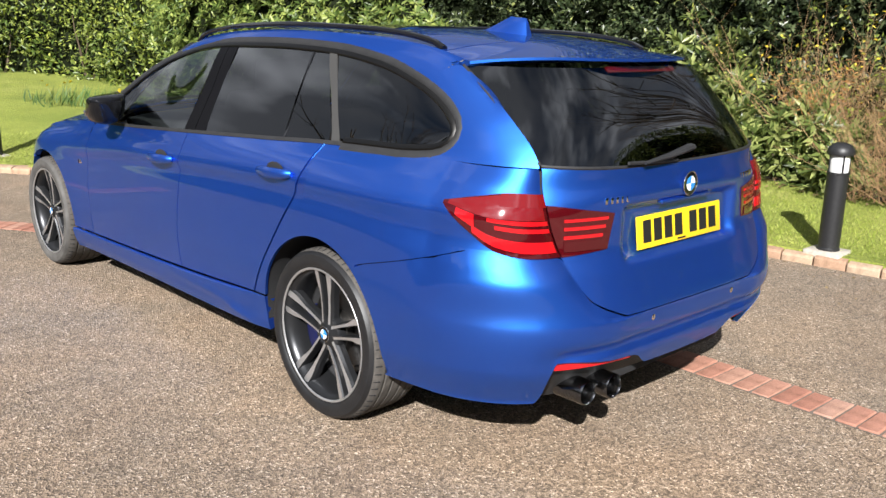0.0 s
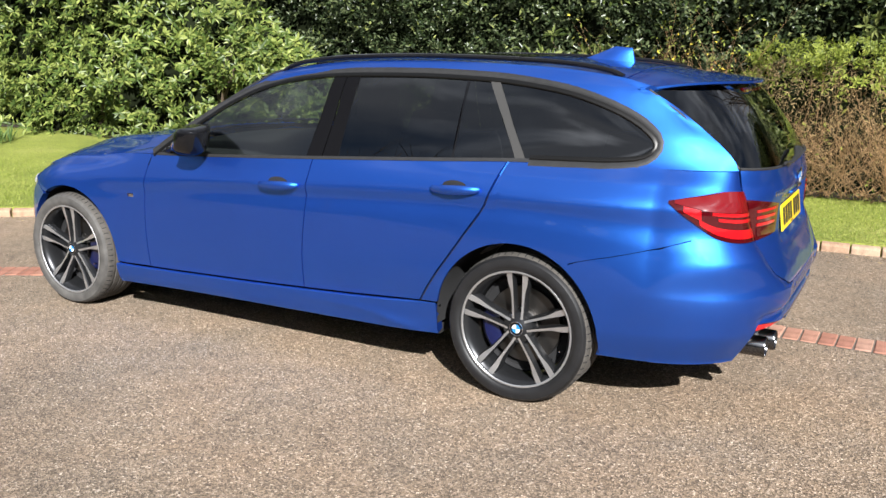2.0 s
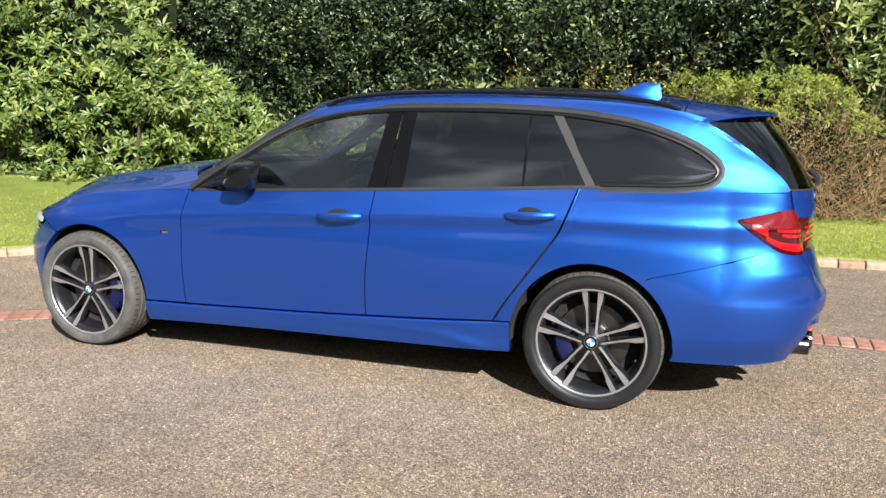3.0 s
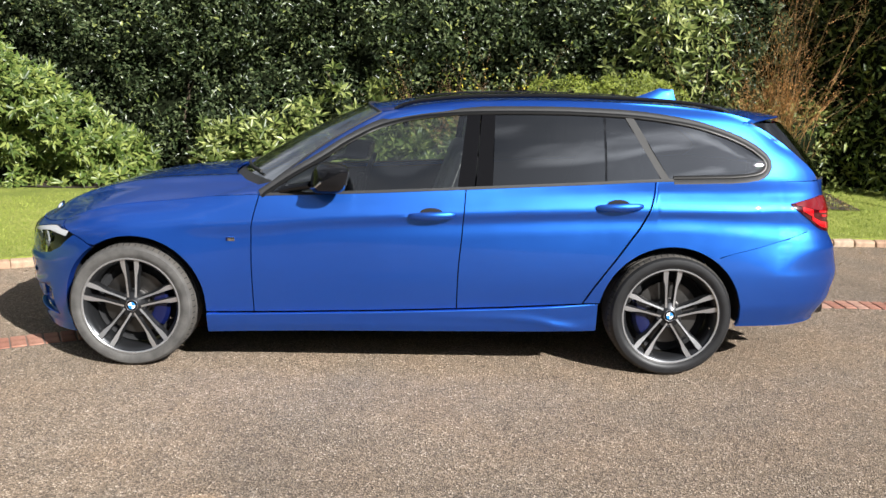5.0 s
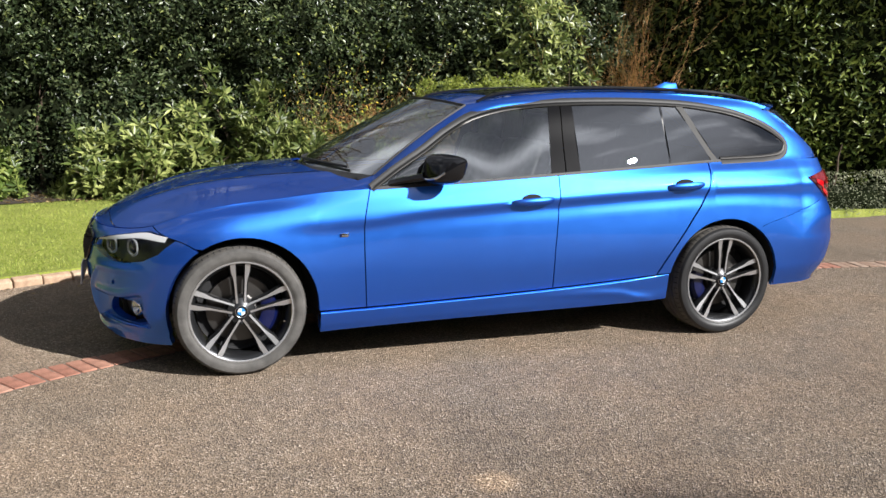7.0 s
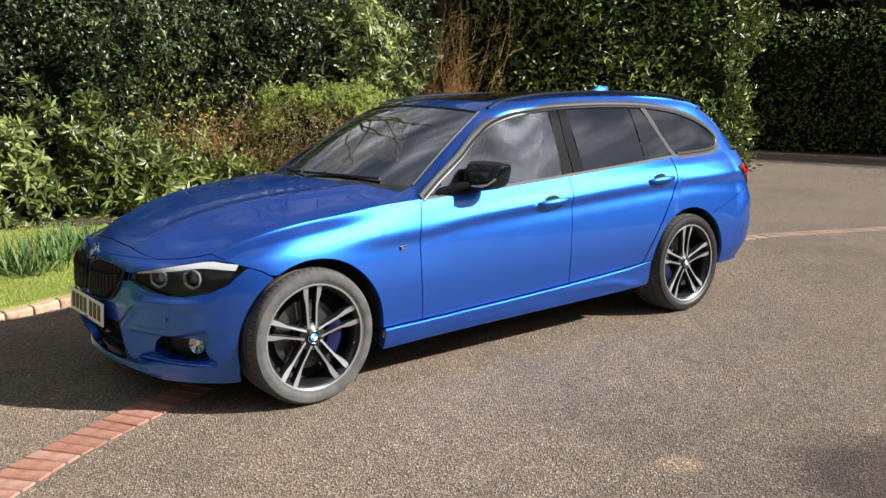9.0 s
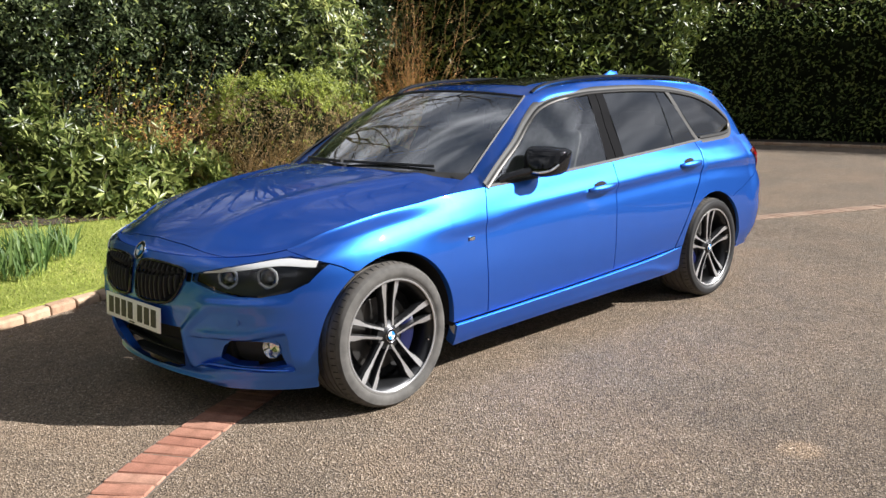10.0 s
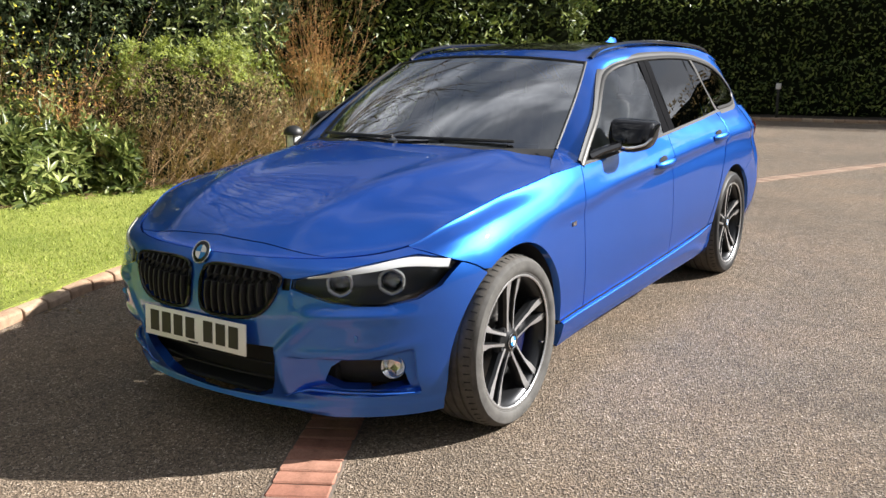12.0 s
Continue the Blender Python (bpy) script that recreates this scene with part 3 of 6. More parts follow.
def side(x, z):
    """Half width of the body at x and height z."""
    return float(pchip([(level_z(k, x), half_width(k, x)) for k in range(len(LEVELS))])(z))


def rear_x(w, z):
    pts = []
    for k, (zf, wf, xf, nf, xr, nr, bf, br) in enumerate(LEVELS):
        x = 2.2
        for _ in range(3):
            x = 1.4 + (xr - 1.4) * max(0.0, 1 - min(1.0, w / (br * (1 + TAPERS[k] * (x - 1.4)))) ** nr) ** (1 / nr)
        pts.append((level_z(k, x), x))
    return float(pchip(pts)(z))


def front_x(w, z):
    pts = []
    for k in range(8):
        zf, wf, xf, nf, xr, nr, bf, br = LEVELS[k]
        x = -1.4 + (xf + 1.4) * max(0.0, 1 - min(1.0, w / bf) ** nf) ** (1 / nf)
        pts.append((level_z(k, x), x))
    return float(pchip(pts)(z))


def corner(end, t, z):
    """Point on the nose (end -1) or tail (end 1): t runs from the middle (0) to the axle (1)."""
    c, s = math.cos(t * math.pi / 2), math.sin(t * math.pi / 2)
    px, pw = [], []
    for k in range(8 if end < 0 else len(LEVELS)):
        zf, wf, xf, nf, xr, nr, bf, br = LEVELS[k]
        n, reach, b = (nf, xf + 1.4, bf) if end < 0 else (nr, xr - 1.4, br)
        x, w = end * 1.4 + reach * c ** (2 / n), b * s ** (2 / n)
        if end > 0:
            w *= 1 + TAPERS[k] * (x - 1.4)
        zz = level_z(k, x)
        px.append((zz, x))
        pw.append((zz, w))
    return float(pchip(px)(z)), float(pchip(pw)(z))


def lerp(a, b, t):
    return a + (b - a) * t


def spread(n):
    return [i / n for i in range(n + 1)]


def step(a, b, t):
    """Smooth rise from 0 at a to 1 at b."""
    k = min(1.0, max(0.0, (t - a) / (b - a)))
    return k * k * (3 - 2 * k)


def eased(n):
    return [0.5 - 0.5 * math.cos(math.pi * i / n) for i in range(n + 1)]


def arch_low(x, xc):
    """Height of the wheel-arch edge over x, or -1 beside it."""
    d = ARCH_R ** 2 - (x - xc) ** 2
    return HUB_Z + math.sqrt(d) if d > 0 else -1.0


FRONT_ARCH, REAR_ARCH = -1.39, 1.395
GAP = 0.003
line_a = pchip([(.19, -.766), (.45, -.776), (.583, -.78), (.728, -.779), (.915, -.742)])
line_b = pchip([(.19, .285), (.361, .285), (.515, .287), (.727, .303), (.972, .321)])
line_c = pchip([(.30, .905), (.377, .935), (.415, .955), (.695, 1.146), (.851, 1.248), (1.02, 1.306)])
line_c_z = pchip([(.905, .30), (.935, .377), (.955, .415), (1.146, .695), (1.248, .851), (1.306, 1.02)])


def sill_z(x):
    return level_z(1, x) + 0.010


def waist_z(x):
    return level_z(7, x)


def pane(left, right, low, high, nu, nv, inset, s, us=None, bow=None):
    """A panel of the body side between two lines over z and two over x; bow: straight across, with that much swell."""
    def fn(u, v):
        x = lerp(left(0.7), right(0.7), u)
        z = 0.7
        for _ in range(4):
            z = lerp(low(x), high(x), v)
            x = lerp(left(z), right(z), u)
        if bow is not None:
            return (x, s * (lerp(side(x, low(x)), side(x, high(x)), v) + bow * 4 * v * (1 - v) - inset), z)
        return (x, s * (side(x, z) - inset), z)
    return grid(fn, us or spread(nu), spread(nv))


def door(name, left, right, s, label):
    bm = pane(lambda z: left(z) + GAP, lambda z: right(z) - GAP, lambda x: sill_z(x) + 0.006, lambda x: waist_z(x) - 0.001, 22, 34, 0, s)
    return part(name, flange(orient(bm), 0.018), PAINT, car, label)


doors = {}
for s in (-1, 1):
    doors["front_door", s] = door("front_door", line_a, line_b, s, "blue front door with flush pull handle")
    doors["rear_door", s] = door("rear_door", line_b, line_c, s, "blue rear door with dark privacy glass")


def columns(xs, low, high, nv, s, inset=0.0):
    def fn(u, v):
        z = lerp(low(u), high(u), v)
        return (u, s * (side(u, z) - inset), z)
    return grid(fn, xs, spread(nv))


# front wings
def wing_low(x):
    seam = pchip([(-1.80, .738), (-1.765, .716), (-1.735, .702), (-1.66, .675), (-1.60, .640), (-1.5, .58)])
    a = arch_low(x, FRONT_ARCH)
    if x < -1.60:
        return max(float(seam(x)), a)
    return a if a > sill_z(x) else sill_z(x) + 0.006


def front_wing(s):
    xs = [lerp(-1.798, -1.0165, e) for e in eased(34)] + [lerp(-1.0165, -0.745, t) for t in spread(8)[1:]]

    def fn(u, v):
        low, high = wing_low(u), waist_z(u) + 0.002
        z = lerp(low, high, v)
        x = u if u < -1.0165 else lerp(-1.0165, float(line_a(z)) - GAP, (u + 1.0165) / 0.2715)
        return (x, s * side(x, z), z)
    wing = part("front_wing", flange(orient(grid(fn, xs, spread(30))), 0.03, lambda c: -.99 < c.x < -.75 and c.z > .86), PAINT, car, "blue front wing with flared wheel arch")
    bm = box((0.045, 0.004, 0.020), bevel=0.0015)
    badge = part("badge", shift(bm, pose(-0.885, s * (side(-0.885, 0.685) + 0.001), 0.687)), CHROME, wing, "small silver badge")
    part("badge_stripe", shift(box((0.009, 0.004, 0.018), bevel=0.001), pose(-0.903, s * (side(-0.9, 0.685) + 0.003), 0.687)), CALIPER, badge)


# sills
sill_ridge = pchip([(0, .300), (.5, .300), (.69, .292), (.82, .258), (.95, .232)])


def sill(s):
    def fn(u, v):
        z = lerp(level_z(0, u), sill_z(u) - 0.001, v)
        flare = 0.004 * math.exp(-((z - level_z(0, u) - 0.03) / 0.03) ** 2)
        flare += 0.008 * math.exp(-((z - float(sill_ridge(u))) / 0.024) ** 2) * min(1, max(0, (u - .1) / .5)) * min(1, max(0, (1.0 - u) / .12))
        return (u, s * (side(u, z) + flare + (0.019 - 0.016 * (1 - math.sqrt(max(0.0, 1 - (max(0.0, v - 0.94) / 0.06) ** 2)))) * min(1, (1.02 - u) / 0.25)), z)
    bm = grid(fn, [lerp(-1.013, 1.02, t) for t in spread(90)], [0.94 * t for t in spread(24)] + [0.94 + 0.06 * math.sin(t * math.pi / 2) for t in spread(8)[1:]])
    part("side_sill", flange(orient(bm), 0.05), PAINT, car, "blue sculpted side skirt", True, 1.2)


# side frame: wing tail, screen pillar, cant rail and rear pillar
gate_w = pchip([(.560, .385), (.572, .42), (.63, .53), (.767, .595), (.91, .632), (1.04, .622), (1.2, .612), (1.335, .595)])
dlo_top = pchip([(-.742, .915), (-.60, 1.012), (-.436, 1.11), (-.288, 1.205), (-.109, 1.288), (.104, 1.335), (.414, 1.362), (.797, 1.369), (1.125, 1.361), (1.463, 1.325), (1.70, 1.262), (1.86, 1.185), (1.925, 1.128)])
dlo_low = pchip([(-.742, .913), (-.3, .933), (.34, .968), (.92, 1.0), (1.386, 1.025), (1.70, 1.032), (1.84, 1.05), (1.90, 1.085), (1.925, 1.128)])


def screen_edge(q):
    """Side edge of the windscreen, from the scuttle (0) to the roof (1)."""
    x = lerp(-.69, -.135, q)
    return Vector((x, lerp(.676, .556, q) + 0.016 * math.sin(math.pi * q), lerp(.968, 1.334, q) + 0.022 * math.sin(math.pi * q)))


roof_w = pchip([(-.14, .556), (.1, .565), (.4, .573), (.9, .577), (1.4, .582), (1.86, .595)])
roof_z = pchip([(-.14, 1.334), (.1, 1.381), (.4, 1.408), (.8, 1.418), (1.3, 1.408), (1.7, 1.372), (1.86, 1.336)])
crown_z = pchip([(-.30, 1.352), (-.14, 1.378), (.1, 1.412), (.4, 1.436), (.8, 1.448), (1.3, 1.438), (1.7, 1.408), (2.0, 1.372), (2.2, 1.345)])


def outer_edge(q):
    if q < 0.08:
        k = q / 0.08
        return Vector((lerp(-.97, -.69, k), lerp(.795, .676, k ** 0.8), lerp(.905, .968, k)))
    if q < 0.33:
        return screen_edge((q - 0.08) / 0.25)
    if q < 0.75:
        x = lerp(-.135, 1.86, (q - 0.33) / 0.42)
        return Vector((x, float(roof_w(x)), float(roof_z(x))))
    z = lerp(1.336, 1.030, (q - 0.75) / 0.25)
    w = float(gate_w(z)) + 0.003
    return Vector((rear_x(w, z), w, z))


def inner_edge(q):
    if q < 0.08:
        x = lerp(-.97, -.745, q / 0.08)
        z = waist_z(x) + 0.004
    elif q < 0.33:
        x = lerp(-.745, -.03, (q - 0.08) / 0.25)
        z = float(dlo_top(x))
    elif q < 0.75:
        x = lerp(-.03, 1.72, (q - 0.33) / 0.42)
        z = float(dlo_top(x))
    elif q < 0.88:
        x = lerp(1.72, 1.925, (q - 0.75) / 0.13)
        z = float(dlo_top(x))
    else:
        x = lerp(1.925, 1.85, ((q - 0.88) / 0.12) ** 1.6)
        z = lerp(1.128, 1.030, (q - 0.88) / 0.12)
    return Vector((x, side(x, z), z))


def side_frame(s):
    def fn(u, v):
        a, b = inner_edge(u), outer_edge(u)
        p = a.lerp(b, v)
        if u > 0.36:
            true = side(p.x, p.z)
            k = min(1.0, (u - 0.36) / 0.08)
            p.y = lerp(p.y + 0.014 * 4 * v * (1 - v), true if v < 0.999 else b.y, k)
        else:
            p.y += 0.014 * 4 * v * (1 - v) * min(1, u / 0.05)
        return (p.x, s * p.y, p.z)
    bm = grid(fn, spread(110), spread(9))
    part("roof_pillar_frame", flange(orient(bm), 0.02, lambda c: c.x < -.75 or (c.z < 1.045 and c.x > 1.8)), PAINT, car, "blue roof pillar and cant rail")


# rear quarter

def quarter_low(x):
    a = arch_low(x, REAR_ARCH)
    seam = float(seam_x(x))
    base = sill_z(x) + 0.006 if x < 1.1 else 0
    return max(a, base, seam + 0.001 if x > 1.62 else 0)


def quarter_high(x):
    if x < 1.306:
        return float(line_c_z(x - 2.2 * GAP)) - 0.004
    return 1.030 if x > 1.84 else float(dlo_low(x)) + 0.002


ARC_X = 1.955


def quarter_arc(u, z):
    """Round the rear corner from the flank (0) to the tailgate's edge (1)."""
    wa, wb = side(ARC_X, z), float(gate_w(z)) + 0.004
    xb = rear_x(wb, z)
    a = u * math.pi / 2
    return lerp(ARC_X, xb, math.sin(a) ** 0.92), wb + (wa - wb) * math.cos(a) ** 0.92


seam_x = pchip([(1.60, .632), (1.665, .655), (1.84, .702), (1.965, .738), (2.05, .765), (2.10, .781), (2.15, .790)])


def rear_quarter(s):
    xs = [lerp(.947, 1.0235, t) for t in spread(5)] + [lerp(1.0235, 1.62, e) for e in eased(78)[1:]] + [lerp(1.62, ARC_X, t) for t in spread(18)[1:]]
    low = columns(xs, quarter_low, lambda x: max(quarter_high(x), quarter_low(x) + 0.003), 40, s)

    def fn(u, v):
        z = lerp(min(float(seam_x(quarter_arc(u, .76)[0])) + 0.001, .786), 1.030, v)
        x, w = quarter_arc(u, z)
        return (x, s * w, z)
    back = grid(fn, spread(22), spread(40))
    bm = join(orient(low), orient(back))
    bmesh.ops.remove_doubles(bm, verts=bm.verts, dist=0.0008)
    return part("rear_quarter", flange(orient(bm), 0.012, lambda c: c.z > 1.02 and c.x > 1.83), PAINT, car, "blue rear quarter panel with shoulder line")


# bonnet
bonnet_z = pchip([(-2.2, .700), (-2.10, .712), (-2.0, .768), (-1.8, .852), (-1.5, .930), (-1.2, .974), (-.97, .995)])


bonnet_rear = pchip([(0, -1.0), (.4, -.965), (.7, -.865), (.84, -.770), (.90, -.790), (1.0, -.945)])


def bonnet_point(u, v):
    a = abs(u)
    w0 = a * 0.772
    x0 = -1.4 - 0.698 * max(0.0, 1 - (w0 / 0.775) ** 2.3) ** (1 / 2.3)
    x1 = float(bonnet_rear(a))
    x = lerp(x0, x1, v)
    w = w0 * (half_width(7, max(x, -1.4)) / 0.775) * (1 - 0.007 * a ** 6)
    wl = max(half_width(7, x), 1e-4)
    ease = 1 - (1 - min(1.0, v / 0.17)) ** 2
    f = 1 - (1 - min(1.0, w / wl)) * ease
    ze, zc = waist_z(x), float(bonnet_z(x))
    z = ze + (max(zc, ze) - ze) * (1 - f ** 2.6)
    ridge = lerp(0.26, 0.52, min(1, max(0, (x + 2.1) / 1.1)))
    z += 0.012 * math.exp(-((w - ridge) / 0.065) ** 2) * min(1, max(0, (x + 2.05) / 0.25)) * (1 - f ** 6)
    return (x, math.copysign(w, u), z)


def bonnet():
    us = [math.copysign(1 - (1 - abs(k)) ** 1.35, k) for k in (i / 36 - 1 for i in range(73))]
    shut = pchip([(0, .066), (.25, .060), (.43, .040), (.56, .018), (.66, 0.0), (1, 0.0)])
    bm = grid(lambda u, v: bonnet_point(u, lerp(float(shut(abs(u))) + 0.0035, 1, v)), us, [1 - (1 - t) ** 1.25 for t in spread(44)])
    part("bonnet", flange(orient(bm), 0.012), PAINT, car, "blue bonnet with two raised creases")
    bm = grid(lambda u, v: bonnet_point(u * .655, float(shut(abs(u) * .655)) * v), us, spread(6))
    return part("nose_panel", flange(orient(bm), 0.012), PAINT, car, "blue nose panel between bonnet and grilles")


# roof, glass roof, spoiler, screens
def roof_point(x, u, lift=0.0):
    w, e, c = float(roof_w(x)), float(roof_z(x)), float(crown_z(x))
    return (x, u * w, e + (max(c, e) - e) * (1 - abs(u) ** 2.3) + lift)


def roof():
    def fn(u, v):
        x0, x1 = -.135 - .10 * (1 - u * u), 1.735
        return roof_point(lerp(x0, x1, v), u)
    part("roof", flange(orient(grid(fn, [i / 20 - 1 for i in range(41)], spread(46))), 0.02), PAINT, car)

    def pan(u, v):
        return roof_point(lerp(.03 + .02 * u * u, 1.18, v), u * 0.74, 0.003)
    part("glass_roof", flange(orient(grid(pan, [i / 14 - 1 for i in range(29)], spread(24))), 0.006), BLACK_GLOSS, car, "dark panoramic glass roof panel")

    def lining(u, v):
        p = roof_point(lerp(-.05, 1.8, v), u * 0.97, -0.035)
        return p
    part("headliner", orient(grid(lining, [i / 10 - 1 for i in range(21)], spread(16)), (0.6, 0, 3)), TRIM_CLOTH, car)

    def tail(u):
        return 1.862 + 0.290 * (1 - abs(u) ** 2.4)

    def top(u, v):
        return roof_point(lerp(1.741, tail(u), v), u)

    def under(u, v):
        x, y, z = roof_point(lerp(1.741, tail(u), v), u)
        return (x, y, z - 0.052 * (1 - v) ** 0.7 - 0.009)
    us = [i / 24 - 1 for i in range(49)]
    a, b = grid(top, us, spread(14)), grid(under, us, spread(14))
    bm = join(a, b)
    bmesh.ops.remove_doubles(bm, verts=bm.verts, dist=1e-5)
    edges = [e for e in bm.edges if e.is_boundary]
    bmesh.ops.bridge_loops(bm, edges=edges)
    bmesh.ops.recalc_face_normals(bm, faces=bm.faces)
    sp = part("roof_spoiler", bm, PAINT, car, "blue roof spoiler over the rear window")
    lamp = grid(lambda u, v: (rear_x(abs(u) * 0.2, 1.325) + 0.012 - 0.01 * v, u * 0.2, lerp(1.308, 1.326, v)), [i / 8 - 1 for i in range(17)], spread(2))
    part("high_brake_lamp", flange(orient(lamp), 0.02), LENS_DEEP, sp, "dark red high-level brake lamp")


def windscreen():
    def fn(u, v):
        e = screen_edge(v)
        k = 1 - u * u
        return (e.x - lerp(.27, .10, v) * k, u * (e.y - 0.004), e.z + lerp(.02, .036, v) * k + 0.0)
    glass = part("windscreen", orient(grid(fn, [i / 16 - 1 for i in range(33)], spread(20))), GLASS_SCREEN, car, "slightly tinted windscreen reflecting sky and branches")
    for s in (-1, 1):
        pts = [(p.x, s * p.y, p.z + 0.002) for p in (screen_edge(q) for q in spread(14))]
        part("screen_seal", tube(pts, 0.008, 6), BLACK_MATT, glass)
    part("screen_seal", tube([(fn(u / 10, 1)) for u in range(-10, 11)], 0.008, 6), BLACK_MATT, glass)

    def cowl(u, v):
        a = Vector(bonnet_point(u, 1.0)) + Vector((0.004, 0, -0.022))
        b = Vector(fn(u, 0.0)) + Vector((0.0, 0, 0.0))
        return a.lerp(b, v)
    part("scuttle_panel", orient(grid(cowl, [i / 14 - 1 for i in range(29)], spread(4)), (0, 0, 0)), BLACK_MATT, car, "black plastic scuttle below the windscreen")
    for y0, y1 in ((0.60, 0.02), (0.0, -0.52)):
        blade = tube([(fn(lerp(y0, y1, t) / 0.67, 0.035 + 0.02 * math.sin(math.pi * t))[0] - 0.012, lerp(y0, y1, t), fn(lerp(y0, y1, t) / 0.67, 0.035)[2] + 0.012) for t in spread(10)], 0.008, 6)
        part("wiper", blade, BLACK_MATT, car, "black windscreen wiper lying at the screen's foot")
    box_bm = box((0.06, 0.10, 0.05), (-0.14, 0, 1.33), 0.012)
    part("sensor_housing", box_bm, BLACK_MATT, car)
    part("rear_view_mirror", box((0.025, 0.22, 0.06), (-0.02, 0, 1.27), 0.01), BLACK_MATT, car)


def rear_glass():
    def fn(u, v):
        z = lerp(1.036, 1.322, v)
        w = abs(u) * (float(gate_w(z)) - 0.001)
        dip = 0.018 * (1 - u * u) * (1 - v)
        low, high = (rear_x(abs(u) * (float(gate_w(e)) - 0.001), e) for e in (1.030, 1.322))
        return (lerp(low, high, v) + 0.088 * v * (1 - v) - 0.004, math.copysign(w, u), z - dip)
    g = part("rear_window", orient(grid(fn, [i / 16 - 1 for i in range(33)], spread(16))), GLASS_DARK, car, "dark privacy-glass tailgate window")
    part("window_seal", tube([Vector(fn(u / 14, 0)) + Vector((0.002, 0, 0)) for u in range(-14, 15)], 0.006, 6), BLACK_MATT, g)
    for s in (-1, 1):
        part("window_seal", tube([fn(s, q) for q in spread(10)], 0.006, 6), BLACK_MATT, g)
    wiper = part("rear_wiper", tube([Vector((rear_x(.02, 1.07) + 0.02, .02, 1.065)), Vector((rear_x(.15, 1.045) + 0.03, -.13, 1.05)), Vector((rear_x(.25, 1.035) + 0.024, -.27, 1.034))], [0.020, 0.015, 0.008], 8, 0.6), BLACK_MATT, car, "black rear wiper arm")
    part("blade", tube([Vector((rear_x(abs(y), 1.03) + 0.012, y, 1.040 - 0.012 * math.cos(y * 4))) for y in (-.34, -.25, -.16, -.07)], 0.006, 6), BLACK_MATT, wiper)


# tailgate
def tailgate():
    def box_step(a, lo, hi, soft):
        def st(t):
            t = min(1, max(0, t))
            return t * t * (3 - 2 * t)
        return st((a - lo) / soft + 0.5) * st((hi - a) / soft + 0.5)

    def fn(u, v):
        z = lerp(.560, 1.018 + 0.014 * u * u, v)
        w = abs(u) * (float(gate_w(z)) - 0.002)
        x = rear_x(w, z)
        x -= 0.030 * box_step(w, -1, 0.335, 0.05) * box_step(z, 0.725, 0.895, 0.035)
        x += 0.008 * math.exp(-((z - 0.935) / 0.03) ** 2) * (1 - u ** 4)
        return (x, math.copysign(w, u), z)
    us = [i / 60 - 1 for i in range(121)]
    bm = orient(grid(fn, us, spread(60)))
    pieces = []
    for s in (-1, 1):
        outline = [(s * .395, .885), (s * .420, .772), (s * .60, .760), (s * .66, .78), (s * .66, .925), (s * .60, .918)]
        pieces.append((s, take(bm, cut_inside(bm, outline, (1, 2), lambda f: f.calc_center_median().x > 2.0))))
    gate = part("tailgate", flange(bm, 0.015), PAINT, car, "blue tailgate with recessed number plate")
    for s, p in pieces:
        bmesh.ops.translate(p, vec=(0.004, 0, 0), verts=p.verts)
        lamp = part("tail_lamp_inner", flange(orient(p, (1.5, 0, .8)), 0.02), LENS_DEEP, gate, "red tail lamp on the tailgate")
        for i, (z0, z1) in enumerate(((.868, .878), (.842, .853), (.815, .826))):
            bar = grid(lambda u, v: (rear_x(u, lerp(z0, z1, v)) + 0.0075, s * u, lerp(z0, z1, v)), [lerp(.425 + 0.01 * i, .585, t) for t in spread(12)], spread(1))
            part("lamp_band", flange(orient(bar, (1.5, 0, .8)), 0.003), RED_BAR, lamp)
        low = grid(lambda u, v: (rear_x(u, lerp(.776, .808, v)) + 0.0075, s * u, lerp(.776, .808, v)), [lerp(.44, .585, t) for t in spread(12)], spread(1))
        part("reversing_lens", flange(orient(low, (1.5, 0, .8)), 0.003), LENS_DEEP, lamp)
    roundel(gate, (rear_x(0, .945) + 0.010, 0, .943), (0, 90, 0), 0.041)
    plate(gate, Vector((rear_x(.0, .80) - 0.016, 0, .796)), 8.0, 1, PLATE_YELLOW)
    for y0, y1, z in ((-.44, -.325, .924), (.36, .50, .932)):
        for i in range(5):
            y = lerp(y0, y1, (i + 0.5) / 5)
            b = box((0.004, abs(y1 - y0) / 5 * 0.75, 0.021), (rear_x(abs(y), z) + 0.004, y, z), 0.001)
            part("badge", b, CHROME, gate, "small chrome badge bar")
    part("camera_lip", box((0.022, 0.30, 0.012), (rear_x(0, .9) - 0.010, 0, .893), 0.004), PAINT, gate)
    return gate


def roundel(parent, at, turn, r):
    place = pose(*at, *turn)
    part("roundel_ring", shift(lathe([(0.001, 0.004), (r * 0.60, 0.004), (r * 0.98, 0.003), (r, 0.0)], 32, "z"), place), BLACK_GLOSS, parent, "round badge with dark ring")
    for i in range(4):
        ring = [(0, 0)] + [(0.62 * r * math.cos(a), 0.62 * r * math.sin(a)) for a in (math.pi / 2 * (i + k / 6) for k in range(7))]
        part("roundel_quarter", prism(ring, 0.0055, place), WHITE_PAINT if i % 2 else BLUE_ENAMEL, parent)
    rim = tube([place @ Vector((r * math.cos(a), r * math.sin(a), 0.003)) for a in (2 * math.pi * k / 32 for k in range(33))], r * 0.06, 6)
    part("roundel_rim", rim, CHROME, parent)


